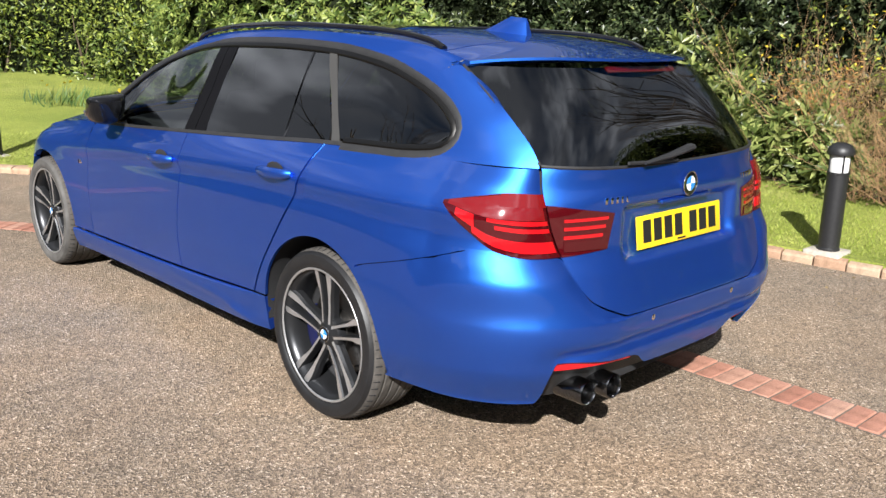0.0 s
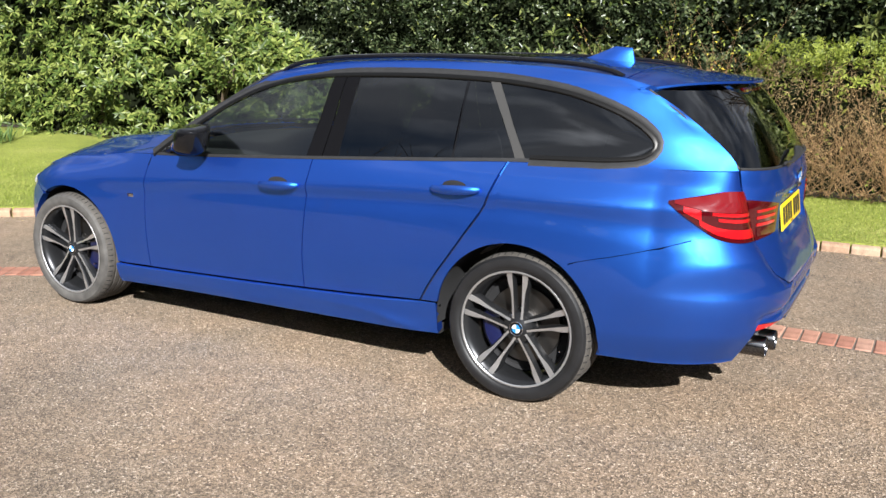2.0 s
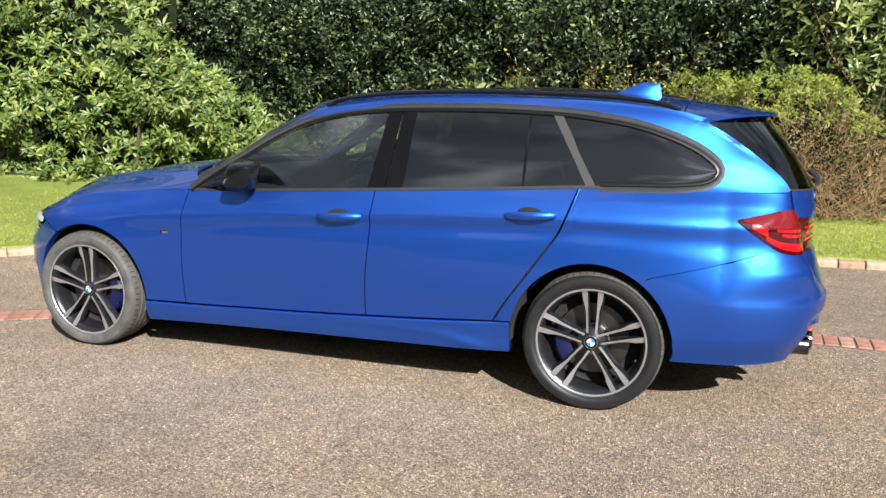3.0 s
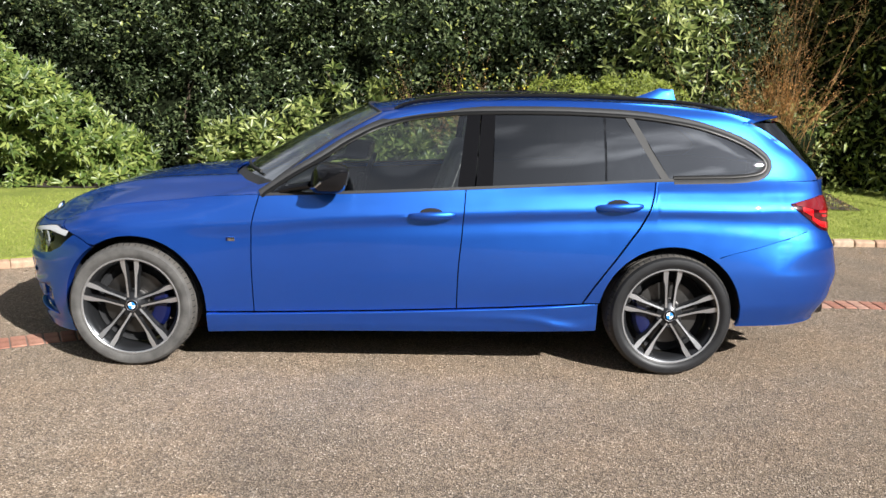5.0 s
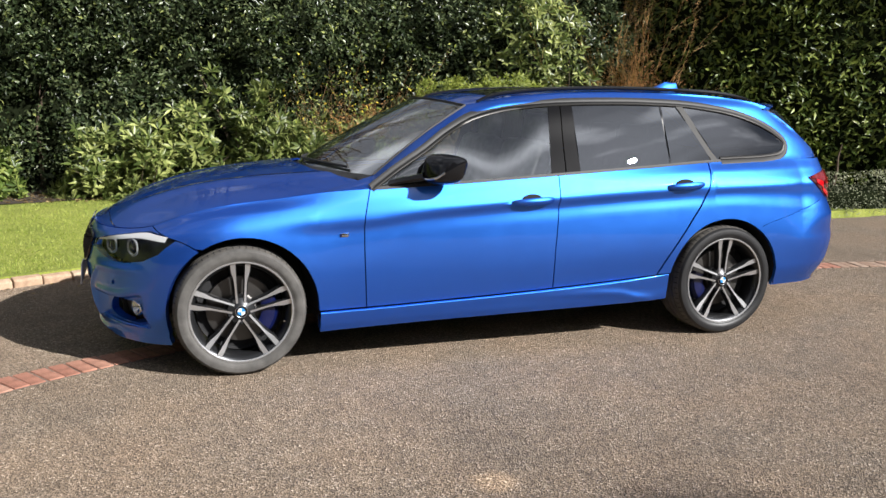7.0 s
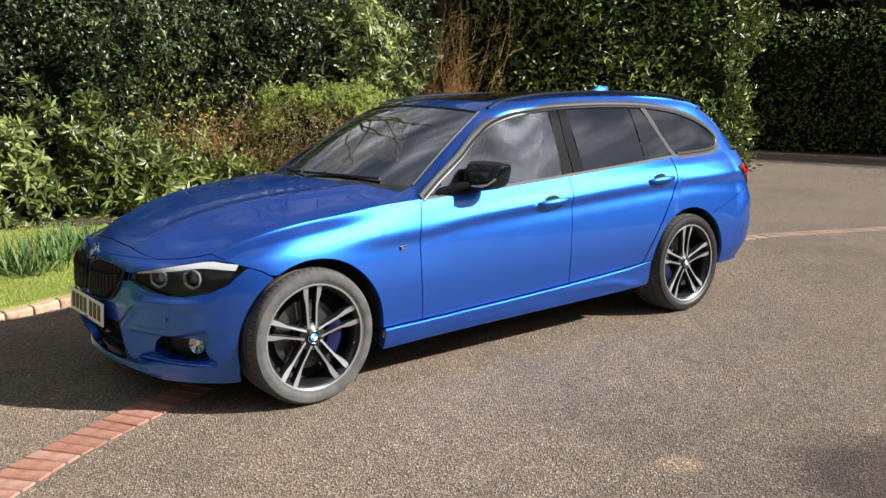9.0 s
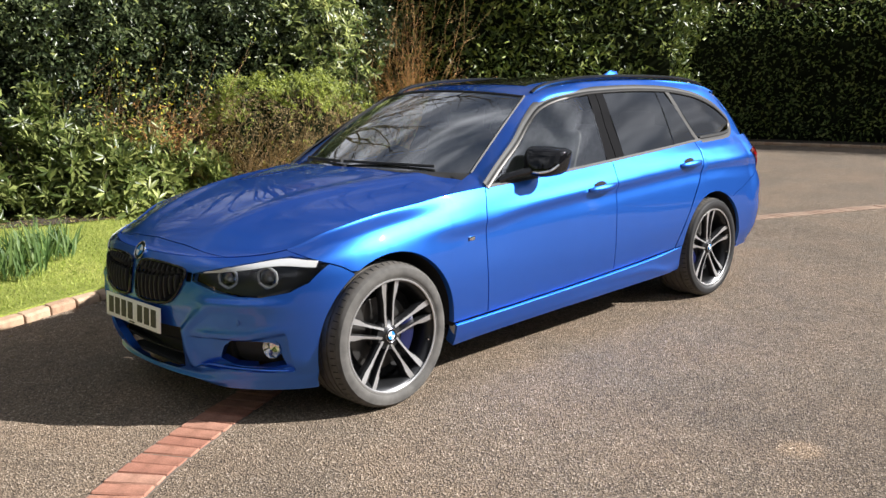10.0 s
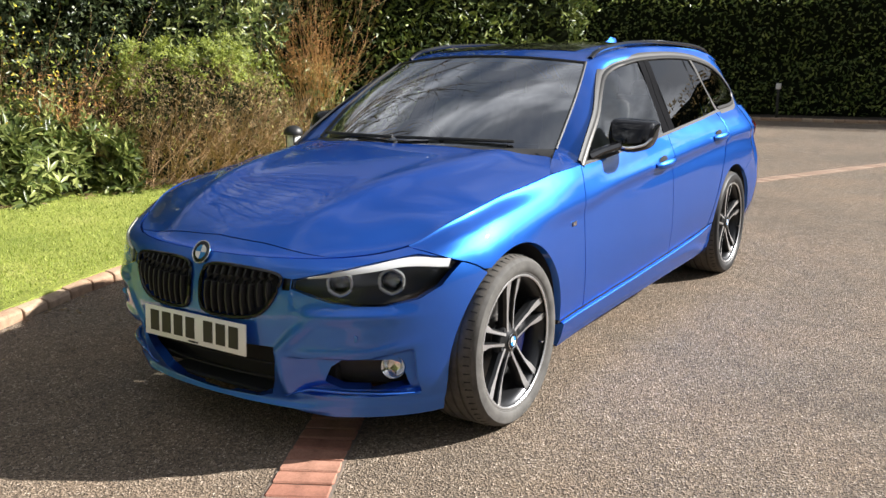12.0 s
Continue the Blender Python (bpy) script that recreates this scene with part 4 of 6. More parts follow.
def plate(parent, at, lean, end, colour):
    """A number plate on the nose (end -1) or tail (end 1), with plain bars for its characters."""
    m = Matrix.Translation(at) @ (pose(0, 0, 0, 0, 0, 90) if end > 0 else pose(0, 0, 0, 0, 0, -90)) @ pose(0, 0, 0, 90 - lean if end > 0 else 90 - lean, 0, 0)
    pl = part("number_plate", shift(box((0.520, 0.111, 0.006), bevel=0.0025), m), colour, parent, "yellow rear number plate" if end > 0 else "white front number plate")
    xs = [-0.205, -0.142, -0.079, -0.016, 0.076, 0.139, 0.202]
    for x in xs:
        part("plate_bar", shift(box((0.046, 0.076, 0.0015), (x, 0.002, 0.0038)), m), INK, pl, "", False)
    part("plate_mark", shift(box((0.05, 0.006, 0.0015), (0.0, -0.047, 0.0038)), m), INK, pl, "", False)


# rear bumper
bumper_top_w = pchip([(0, .5575), (.385, .558), (.43, .573), (.53, .627), (.595, .757), (.66, .775), (.74, .79), (.80, .79)])
bumper_low_w = pchip([(0, .350), (.24, .356), (.30, .402), (.45, .416), (.63, .436), (.69, .275), (.80, .272)])


def tail_end(z):
    target = REAR_ARCH + math.sqrt(max(0.0, ARCH_R ** 2 - (z - HUB_Z) ** 2))
    lo, hi = 0.2, 1.0
    for _ in range(22):
        mid = (lo + hi) / 2
        if corner(1, mid, z)[0] > target:
            lo = mid
        else:
            hi = mid
    return lo


def nose_end(z):
    target = FRONT_ARCH - math.sqrt(max(0.0, ARCH_R ** 2 - (z - HUB_Z) ** 2))
    lo, hi = 0.2, 1.0
    for _ in range(22):
        mid = (lo + hi) / 2
        if corner(-1, mid, z)[0] < target:
            lo = mid
        else:
            hi = mid
    return lo


TAIL_ENDS = pchip([(z, tail_end(z)) for z in (.24, .30, .36, .42, .48, .54, .60, .64, .66, .68, .80)])
NOSE_ENDS = pchip([(z, nose_end(z)) for z in (.17, .24, .30, .36, .42, .48, .54, .60, .64, .67, .72)])


def quarter_x(w, z):
    """Where the quarter panel's corner lies at half width w, or None beside it."""
    wa, wb = side(ARC_X, z), float(gate_w(z)) + 0.004
    if w <= wb + 1e-4 or w >= wa - 1e-4:
        return None
    a = math.acos(min(1.0, ((w - wb) / (wa - wb)) ** (1 / 0.92)))
    return lerp(ARC_X, rear_x(wb, z), math.sin(a) ** 0.92)


def rear_bumper():
    def fn(u, v):
        a, s = abs(u), math.copysign(1, u)
        x, w = corner(1, a * float(TAIL_ENDS(.58)), .58)
        for _ in range(4):
            top = min(float(seam_x(x)), .80) if x < 2.1 else float(bumper_top_w(w))
            x, w = corner(1, a * float(TAIL_ENDS(min(top, .655))), top)
            q = quarter_x(w, top) if top > .60 else None
            x = x if q is None else q
        xl, wl = corner(1, a * float(TAIL_ENDS(.40)), .40)
        low = float(bumper_low_w(wl)) if xl > 2.0 else .2735
        z = lerp(low, top - 0.0015, v)
        x, w = corner(1, a * float(TAIL_ENDS(min(z, .655))) if z < .655 else a * float(TAIL_ENDS(.655)), z)
        q = quarter_x(w, z) if z > .56 else None
        if q is not None:
            x = lerp(x, q, step(.56, .70, z))
        scoop = 0.020 * math.exp(-((z - 0.455) / 0.022) ** 2) * (1 if w < .60 else max(0, 1 - (w - .60) / .1))
        band = 0.014 * (min(1.0, max(0.0, (top - z) / max(.04, top - .556))) if z > .556 else lerp(.35, 1.0, step(.34, .556, z))) * step(1.80, 2.05, x) * step(.30, .45, w)
        t = a * float(TAIL_ENDS(.58)) * math.pi / 2
        nx, nw = math.cos(t) ** 1.5, math.sin(t) ** 1.5
        k = band / math.hypot(nx, nw)
        return (x - scoop + k * nx, s * (w + k * nw), z)
    us = [i / 96 - 1 for i in range(193)]
    b = part("rear_bumper", flange(orient(grid(fn, us, spread(64))), 0.02), PAINT, car, "blue rear bumper with black lower insert")

    def under(u, v):
        z = lerp(.27, .445, v)
        x, w = corner(1, abs(u) * 0.415, z)
        return (x - 0.022 - 0.05 * (1 - v), math.copysign(w, u), z)
    part("diffuser", flange(orient(grid(under, [i / 24 - 1 for i in range(49)], spread(8))), 0.03), BLACK_MATT, b, "black lower bumper insert")
    for s in (-1, 1):
        strip = grid(lambda u, v: (rear_x(u, .42) - 0.008 - 0.004 * v, s * u, lerp(.404, .432, v) + 0.03 * (u - .5)), [lerp(.33, .645, t) for t in spread(14)], spread(1))
        part("reflector", flange(orient(strip), 0.008), RED_BAR, b, "long red reflector strip")
        for w, z in ((.645, .527), (.25, .528)):
            part("parking_sensor", shift(lathe([(0.001, 0.0004), (0.009, 0.0004), (0.0105, -0.0004)], 16, "x"), Matrix.Translation((rear_x(w, z) + 0.001, s * w, z))), PAINT, b)
    for y in (-.495, -.385):
        pipe = lathe([(0.030, -0.10), (0.036, 0.02), (0.040, 0.028), (0.043, 0.022), (0.043, -0.12)], 28, "x")
        tip = part("exhaust_tip", shift(pipe, pose(rear_x(abs(y), .33) - 0.012, y, .305, 0, 0, 0)), DARK_CHROME, car, "round dark chrome exhaust tailpipe")
        part("exhaust_bore", shift(lathe([(0.0305, 0.0), (0.001, 0.0)], 20, "x"), pose(rear_x(abs(y), .33) - 0.075, y, .305)), CAVITY, tip)


# tail lamps on the quarter
def tail_lamps():
    lamp_hi = pchip([(0, .926), (.25, .946), (.6, .962), (1, .955)])
    lamp_lo = pchip([(0, .917), (.22, .848), (.45, .789), (.7, .769), (1, .763)])
    for s in (-1, 1):
        def fn(u, v, lift=0.006, u0=0.0, u1=1.0, v0=0.0, v1=1.0):
            u, v = lerp(u0, u1, u), lerp(v0, v1, v)
            z = lerp(float(lamp_lo(u)), float(lamp_hi(u)), v)
            u = lerp(.085, 1, u)
            x, w = quarter_arc(u, z)
            a = u * math.pi / 2
            return (x + lift * (0.25 + 0.75 * math.sin(a)), s * (w + lift * math.cos(a)), z)
        lamp = part("tail_lamp", flange(orient(grid(fn, spread(34), spread(12))), 0.02), LENS_DEEP, car, "red wraparound tail lamp with light bars")
        # LENS_RED bands paint the sunlit upper lens lighter; RED_BAR ones are light bars
        bits = ((.50, 1, .80, 1.0, LENS_RED), (.05, .96, .60, .98, LENS_RED), (.27, .98, .08, .26, RED_BAR), (.13, .29, .24, .58, RED_BAR), (.46, .98, .40, .47, RED_BAR), (.40, .98, .52, .59, RED_BAR))
        for u0, u1, v0, v1, m in bits:
            strip = grid(lambda u, v: fn(u, v, 0.0095, u0, u1, v0, v1), spread(14), spread(3))
            part("lamp_band", flange(orient(strip), 0.004), m, lamp)


# front bumper, kidneys, lamps
duct_crease = pchip([(.33, .385), (.45, .378), (.62, .380), (.70, .398), (.76, .415)])


def front_bumper():
    seam = pchip([(-1.80, .737), (-1.765, .714), (-1.735, .700), (-1.66, .672), (-1.60, .637), (-1.5, .60)])

    def fn(u, v):
        a, s = abs(u), math.copysign(1, u)
        x, w = corner(-1, a * float(NOSE_ENDS(.60)), .60)
        for _ in range(4):
            top = float(seam(x)) if x > -1.80 else waist_z(x) + 0.001
            x, w = corner(-1, a * float(NOSE_ENDS(min(top, .637))), top)
        z = lerp(level_z(0, x), top - GAP, v)
        x, w = corner(-1, a * float(NOSE_ENDS(min(z, .637))), z)
        if v < 0.08 and w < .44:
            z += 0.016 * (1 - v / 0.08) * step(.44, .36, w)
        lip = 0.030 * math.exp(-((z - .176) / 0.020) ** 2) * step(.52, .36, w) + 0.012 * step(.225, .190, z) * step(.36, .5, w)
        crease = float(duct_crease(w))
        pocket = 0.036 * step(.345, .47, w) * step(.745, .728, w) * step(.236, .250, z) * step(crease + .004, crease - .008, z)
        ridge = 0.013 * math.exp(-((z - .528) / 0.022) ** 2) * step(.40, .52, w) * step(.80, .66, w)
        brow = 0.008 * math.exp(-((z - crease - .018) / 0.020) ** 2) * step(.36, .46, w) * step(.80, .70, w)
        wall = 0.014 * math.exp(-((w - .352 - max(0, z - .40) * 1.0) / 0.024) ** 2) * step(.20, .25, z) * step(.54, .46, z)
        return (x - lip + pocket - ridge - brow - wall, s * w, z)
    us = [i / 150 - 1 for i in range(301)]
    bm = orient(grid(fn, us, spread(84)))
    front = lambda f: f.calc_center_median().x < -1.6
    lamps, kidneys, ducts = [], [], []
    blade_z = pchip([(.33, .222), (.44, .258), (.57, .252), (.725, .243)])
    for s in (-1, 1):
        outline = [(s * w, z) for w, z in ((.398, .618), (.525, .577), (.60, .565), (.68, .563), (.755, .579), (.80, .617), (.830, .690), (.814, .706), (.72, .722), (.63, .704), (.525, .679), (.398, .650))]
        lamps.append((s, take(bm, cut_inside(bm, outline, (1, 2), front))))
        k = rounded([(s * .028, .540), (s * .050, .502), (s * .25, .505), (s * .322, .545), (s * .368, .642), (s * .350, .668), (s * .15, .680), (s * .05, .674), (s * .028, .645)])
        kidneys.append((s, k, take(bm, cut_inside(bm, k, (1, 2), front))))
        link_bar = take(bm, cut_inside(bm, [(s * .366, .612), (s * .395, .612), (s * .395, .650), (s * .366, .652)], (1, 2), front))
        bmesh.ops.translate(link_bar, vec=(0.012, 0, 0), verts=link_bar.verts)
        part("lamp_bridge", flange(orient(link_bar), -0.01), BLACK_GLOSS, car, "gloss black bridge between grille and lamp")
        d = rounded([(s * .455, .257), (s * .708, .252), (s * .704, .300), (s * .696, .367), (s * .60, .369), (s * .510, .368)], 1)
        ducts.append((s, d, take(bm, cut_inside(bm, d, (1, 2), front))))
    mouth = [(-.335, .412), (-.338, .37), (-.315, .285), (-.280, .222), (-.22, .203), (0, .197), (.22, .203), (.280, .222), (.315, .285), (.338, .37), (.335, .412)]
    m = take(bm, cut_inside(bm, mouth, (1, 2), front))
    b = part("front_bumper", flange(bm, 0.035), PAINT, car, "blue front bumper with dark air intakes")
    bmesh.ops.translate(m, vec=(0.13, 0, 0), verts=m.verts)
    part("intake_backing", m, CAVITY, b)
    part("intake_wall", box((0.03, 0.95, 0.26), (-1.95, 0, .33), 0.005), CAVITY, b)
    part("intake_floor", box((0.20, 0.60, 0.016), (-1.95, 0, .203), 0.005), CAVITY, b)
    for i in range(2):
        z = .27 + 0.06 * i
        bar = tube([(front_x(abs(y), z) + 0.050, y, z) for y in (lerp(-.30, .30, t) for t in spread(16))], 0.005, 5)
        part("intake_slat", bar, CAVITY, b)
    for s, d, p in ducts:
        bmesh.ops.translate(p, vec=(0.07, -s * 0.02, 0), verts=p.verts)
        part("duct_backing", p, BLACK_MATT, b)
        blade = tube([(front_x(w, .25) + 0.006, s * w, float(blade_z(w))) for w in (lerp(.33, .725, t) for t in spread(12))], [0.004] + [0.012] * 10 + [0.010, 0.006], 8, 0.45)
        part("splitter_blade", blade, PAINT, b)
        fog = lathe([(0.001, -0.010), (0.025, -0.008), (0.036, 0.0), (0.040, 0.012), (0.040, 0.04)], 24, "x")
        lamp = part("fog_lamp", shift(fog, pose(front_x(.672, .34) + 0.035, s * .672, .338, 0, 0, -s * 25)), LENS_CLEAR, b, "round clear fog lamp")
        part("fog_reflector", shift(lathe([(0.001, 0.03), (0.022, 0.024), (0.036, 0.004), (0.041, 0.0), (0.043, 0.004), (0.043, 0.03)], 24, "x"), pose(front_x(.672, .34) + 0.038, s * .672, .338, 0, 0, -s * 25)), CHROME, lamp)
    for s, k, p in kidneys:
        bmesh.ops.translate(p, vec=(0.045, 0, 0), verts=p.verts)
        g = part("kidney_grille", flange(p, -0.01), CAVITY, car, "gloss black kidney grille with upright bars")
        ring = [(front_x(abs(y), z) - 0.006, y, z) for y, z in k + k[:1]]
        part("grille_surround", tube(ring, 0.007, 8), BLACK_GLOSS, g)
        for i in range(9):
            w = lerp(.062, .322, i / 8)
            zt = .668 - 0.02 * abs(w - .17)
            zb = .515 + max(0, (w - .22)) * 0.55
            bar = tube([(front_x(w, lerp(zb, zt, t)) + 0.004 - 0.010 * math.sin(math.pi * t), s * w, lerp(zb, zt, t)) for t in spread(6)], 0.0065, 6, 2.2)
            part("grille_bar", bar, BLACK_MATT, g)
    for s, p in lamps:
        headlamp(s, p)
    for s in (-1, 1):
        for w, z in ((.60, .455),):
            part("parking_sensor", shift(lathe([(0.001, -0.002), (0.011, -0.002), (0.0125, 0.0)], 16, "x"), Matrix.Translation((front_x(w, z) - 0.001, s * w, z))), PAINT, b)
    roundel(b, (front_x(0, .700) - 0.004, 0, .703), (0, -62, 0), 0.041)
    plate(b, Vector((front_x(.1, .44) - 0.020, 0, .436)), 4.0, -1, PLATE_WHITE)


def headlamp(s, lens):
    inner = bmesh.new()
    me = bpy.data.meshes.new("tmp")
    lens.to_mesh(me)
    inner.from_mesh(me)
    bpy.data.meshes.remove(me)
    orient(lens)
    bmesh.ops.translate(inner, vec=(0.062, -s * 0.05, -0.014), verts=inner.verts)
    lamp = part("headlamp", flange(orient(inner), 0.01), LAMP_HOUSING, car, "LED headlamp with twin rings under clear lens")
    part("headlamp_lens", lens, LENS_CLEAR, lamp, "clear curved lens")
    for w, r in ((.545, .042), (.685, .043)):
        c = Vector((front_x(w, .632) + 0.028, s * (w - 0.012), .634 + 0.03 * (w - .5)))
        m = Matrix.Translation(c) @ pose(0, 0, 0, 0, 0, -s * 32)
        part("projector", shift(lathe([(0.001, -0.016), (r * .3, -0.014), (r * .5, -0.004), (r * .62, 0.004)], 24, "x"), m), LENS_CLEAR, lamp)
        part("projector_bowl", shift(lathe([(0.001, 0.03), (r * .5, 0.022), (r * .72, 0.0), (r * .78, 0.004)], 28, "x"), m), DARK_CHROME, lamp)
        ring = [m @ Vector((-0.006, r * k * math.cos(a) , r * k * math.sin(a))) for k, a in ((0.96 if abs(math.sin(3 * a)) < .9 else 1.02, a) for a in (2 * math.pi * i / 24 for i in range(25)))]
        part("light_ring", tube(ring, 0.0055, 6), LIGHT_GUIDE, lamp, "pale LED daytime ring")
    top_edge = pchip([(.40, .646), (.525, .673), (.63, .698), (.72, .715), (.81, .702)])

    def ledge(u, v):
        w = lerp(.450, .806, u)
        z = float(top_edge(w)) - v * lerp(.004, .026, math.sin(min(1.0, u * 1.25) * math.pi / 2))
        return (front_x(w, z) - 0.004 + 0.003 * v, s * (w + 0.001), z)
    part("light_brow", flange(orient(grid(ledge, spread(24), spread(4))), 0.004), BROW, lamp, "white light blade along the lamp's upper edge")


# windows of the sides
def side_windows(s):
    b0 = lambda z: lerp(.275, .325, (z - .955) / .39)
    b1 = lambda z: lerp(.458, .471, (z - .96) / .39)
    d0 = lambda z: 1.040
    d1 = lambda z: 1.052
    c0 = lambda z: lerp(1.342, 1.142, (z - 1.02) / .338)
    c1 = lambda z: lerp(1.386, 1.186, (z - 1.02) / .338)
    low = lambda x: float(dlo_low(x)) + 0.008
    high = lambda x: max(float(dlo_top(x)) - 0.018, float(dlo_low(x)) + 0.009)
    fd, rd = doors["front_door", s], doors["rear_door", s]
    fine = [t ** 1.4 for t in spread(30)]
    part("front_window", orient(pane(lambda z: -.742, b0, low, high, 0, 10, 0.004, s, fine, 0.006)), GLASS_CLEAR, fd, "lightly tinted front door glass")
    part("pillar_cover", flange(orient(pane(b0, lambda z: lerp(b0(z), b1(z), .48), low, high, 4, 10, 0.001, s)), 0.006), PILLAR_BLACK, fd, "gloss black centre pillar cover")
    part("pillar_cover", flange(orient(pane(lambda z: lerp(b0(z), b1(z), .52), b1, low, high, 4, 10, 0.001, s)), 0.006), PILLAR_BLACK, rd, "gloss black centre pillar cover")
    part("rear_window_glass", orient(pane(b1, d0, low, high, 14, 10, 0.004, s, None, 0.006)), GLASS_DARK, rd, "dark privacy glass")
    part("window_divider", flange(orient(pane(d0, d1, low, high, 2, 10, 0.001, s)), 0.006), BLACK_GLOSS, rd)
    part("fixed_glass", orient(pane(d1, c0, low, high, 8, 10, 0.004, s, None, 0.006)), GLASS_DARK, rd, "small fixed privacy glass")
    part("pillar_trim", flange(orient(pane(c0, c1, low, high, 3, 12, -0.002, s)), 0.01), GREY_TRIM, rd, "satin dark pillar trim")
    tail = [1 - (1 - t) ** 1.5 for t in spread(30)]
    part("quarter_window", orient(pane(c1, lambda z: 1.905, low, high, 0, 10, 0.004, s, tail, 0.006)), GLASS_DARK, car, "dark privacy-glass rear side window")

    def trim(lo_fn, hi_fn, x0, x1, n, out=0.003):
        return orient(grid(lambda u, v: (u, s * (side(u, lerp(lo_fn(u), hi_fn(u), v)) + out), lerp(lo_fn(u), hi_fn(u), v)), [lerp(x0, x1, t) for t in spread(n)], spread(3)))
    t2 = trim(lambda x: float(dlo_low(x)) - 0.004, lambda x: float(dlo_low(x)) + 0.010, -.735, 1.40, 70)
    part("waist_trim", flange(t2, 0.012), BLACK_MATT, car, "black waist strip")
    ring = [(x, float(dlo_top(x))) for x in (lerp(-.735, 1.84, t) for t in spread(60))]
    ring += [(1.875, 1.172), (1.900, 1.150), (1.914, 1.126), (1.914, 1.102), (1.900, 1.078), (1.875, 1.060), (1.84, 1.049), (1.78, 1.041), (1.70, 1.035), (1.55, 1.031), (1.40, 1.027)]

    def bead(width, inward, out, m, label):
        pts, n = [], len(ring)
        for k, (x, z) in enumerate(ring):
            (xa, za), (xb, zb) = ring[max(0, k - 1)], ring[min(n - 1, k + 1)]
            ln = math.hypot(xb - xa, zb - za)
            nx, nz = (zb - za) / ln, -(xb - xa) / ln
            row = []
            for q in (0, width * .3, width * .7, width):
                px, pz = x + nx * (inward + q), z + nz * (inward + q)
                row.append((px, s * (side(px, pz) + out - (0.004 if q in (0, width) else 0)), pz))
            pts.append(row)
        bm = grid(lambda u, v: pts[v][u], range(4), range(n))
        part("window_trim", flange(orient(bm), 0.01), m, car, label)
    bead(0.026, -0.021, 0.003, BLACK_MATT, "black rubber outer window seal")
    bead(0.019, 0.004, 0.005, SATIN_TRIM, "satin dark window surround")
    # black sail triangle at the mirror
    tri = orient(grid(lambda u, v: (u, s * (side(u, lerp(float(dlo_low(u)), max(float(dlo_top(u)) - .015, float(dlo_low(u)) + .002), v)) + 0.001), lerp(float(dlo_low(u)), max(float(dlo_top(u)) - .015, float(dlo_low(u)) + .002), v)), [lerp(-.735, -.60, t) for t in spread(6)], spread(3)))
    part("mirror_sail", tri, BLACK_GLOSS, fd)
    # roof rail
    pts = []
    for x in [lerp(-.06, 1.72, t) for t in spread(40)]:
        k = min(1, (x + .06) / .16, (1.72 - x) / .22)
        lift = 0.003 + 0.020 * math.sqrt(max(0, 1 - (1 - k) ** 2))
        pts.append((x, s * (float(roof_w(x)) - 0.012), float(roof_z(x)) + lift))
    part("roof_rail", tube(pts, 0.014, 8, 0.8), BLACK_GLOSS, car, "low gloss black roof rail")


def door_handle(s, x, z, door_ob):
    w = side(x, z)
    # flat near-black oval laid on the door, painting the recess's shade
    dark_oval = lathe([(0.001, 0.0), (0.5, 0.0), (0.86, 0.06), (1.0, 0.12)], 28, "y")
    bmesh.ops.scale(dark_oval, vec=(0.058, 0.02, 0.025), verts=dark_oval.verts)
    bmesh.ops.translate(dark_oval, vec=(x - 0.005, s * (w + 0.0005), z + 0.008), verts=dark_oval.verts)
    part("handle_shade", dark_oval, CAVITY, door_ob, "dark oval painting the shade behind the handle")
    pts, rad = [], []
    for t in spread(16):
        xx = x - 0.116 + 0.232 * t
        k = math.sin(math.pi * t)
        pts.append((xx, s * (side(xx, z) + 0.004 + 0.026 * k ** 0.55), z - 0.004 + 0.012 * (t - 0.5)))
        rad.append(0.009 + 0.008 * k ** 0.5)
    part("door_handle", tube(pts, rad, 10, 1.25), PAINT, door_ob, "blue pull handle")


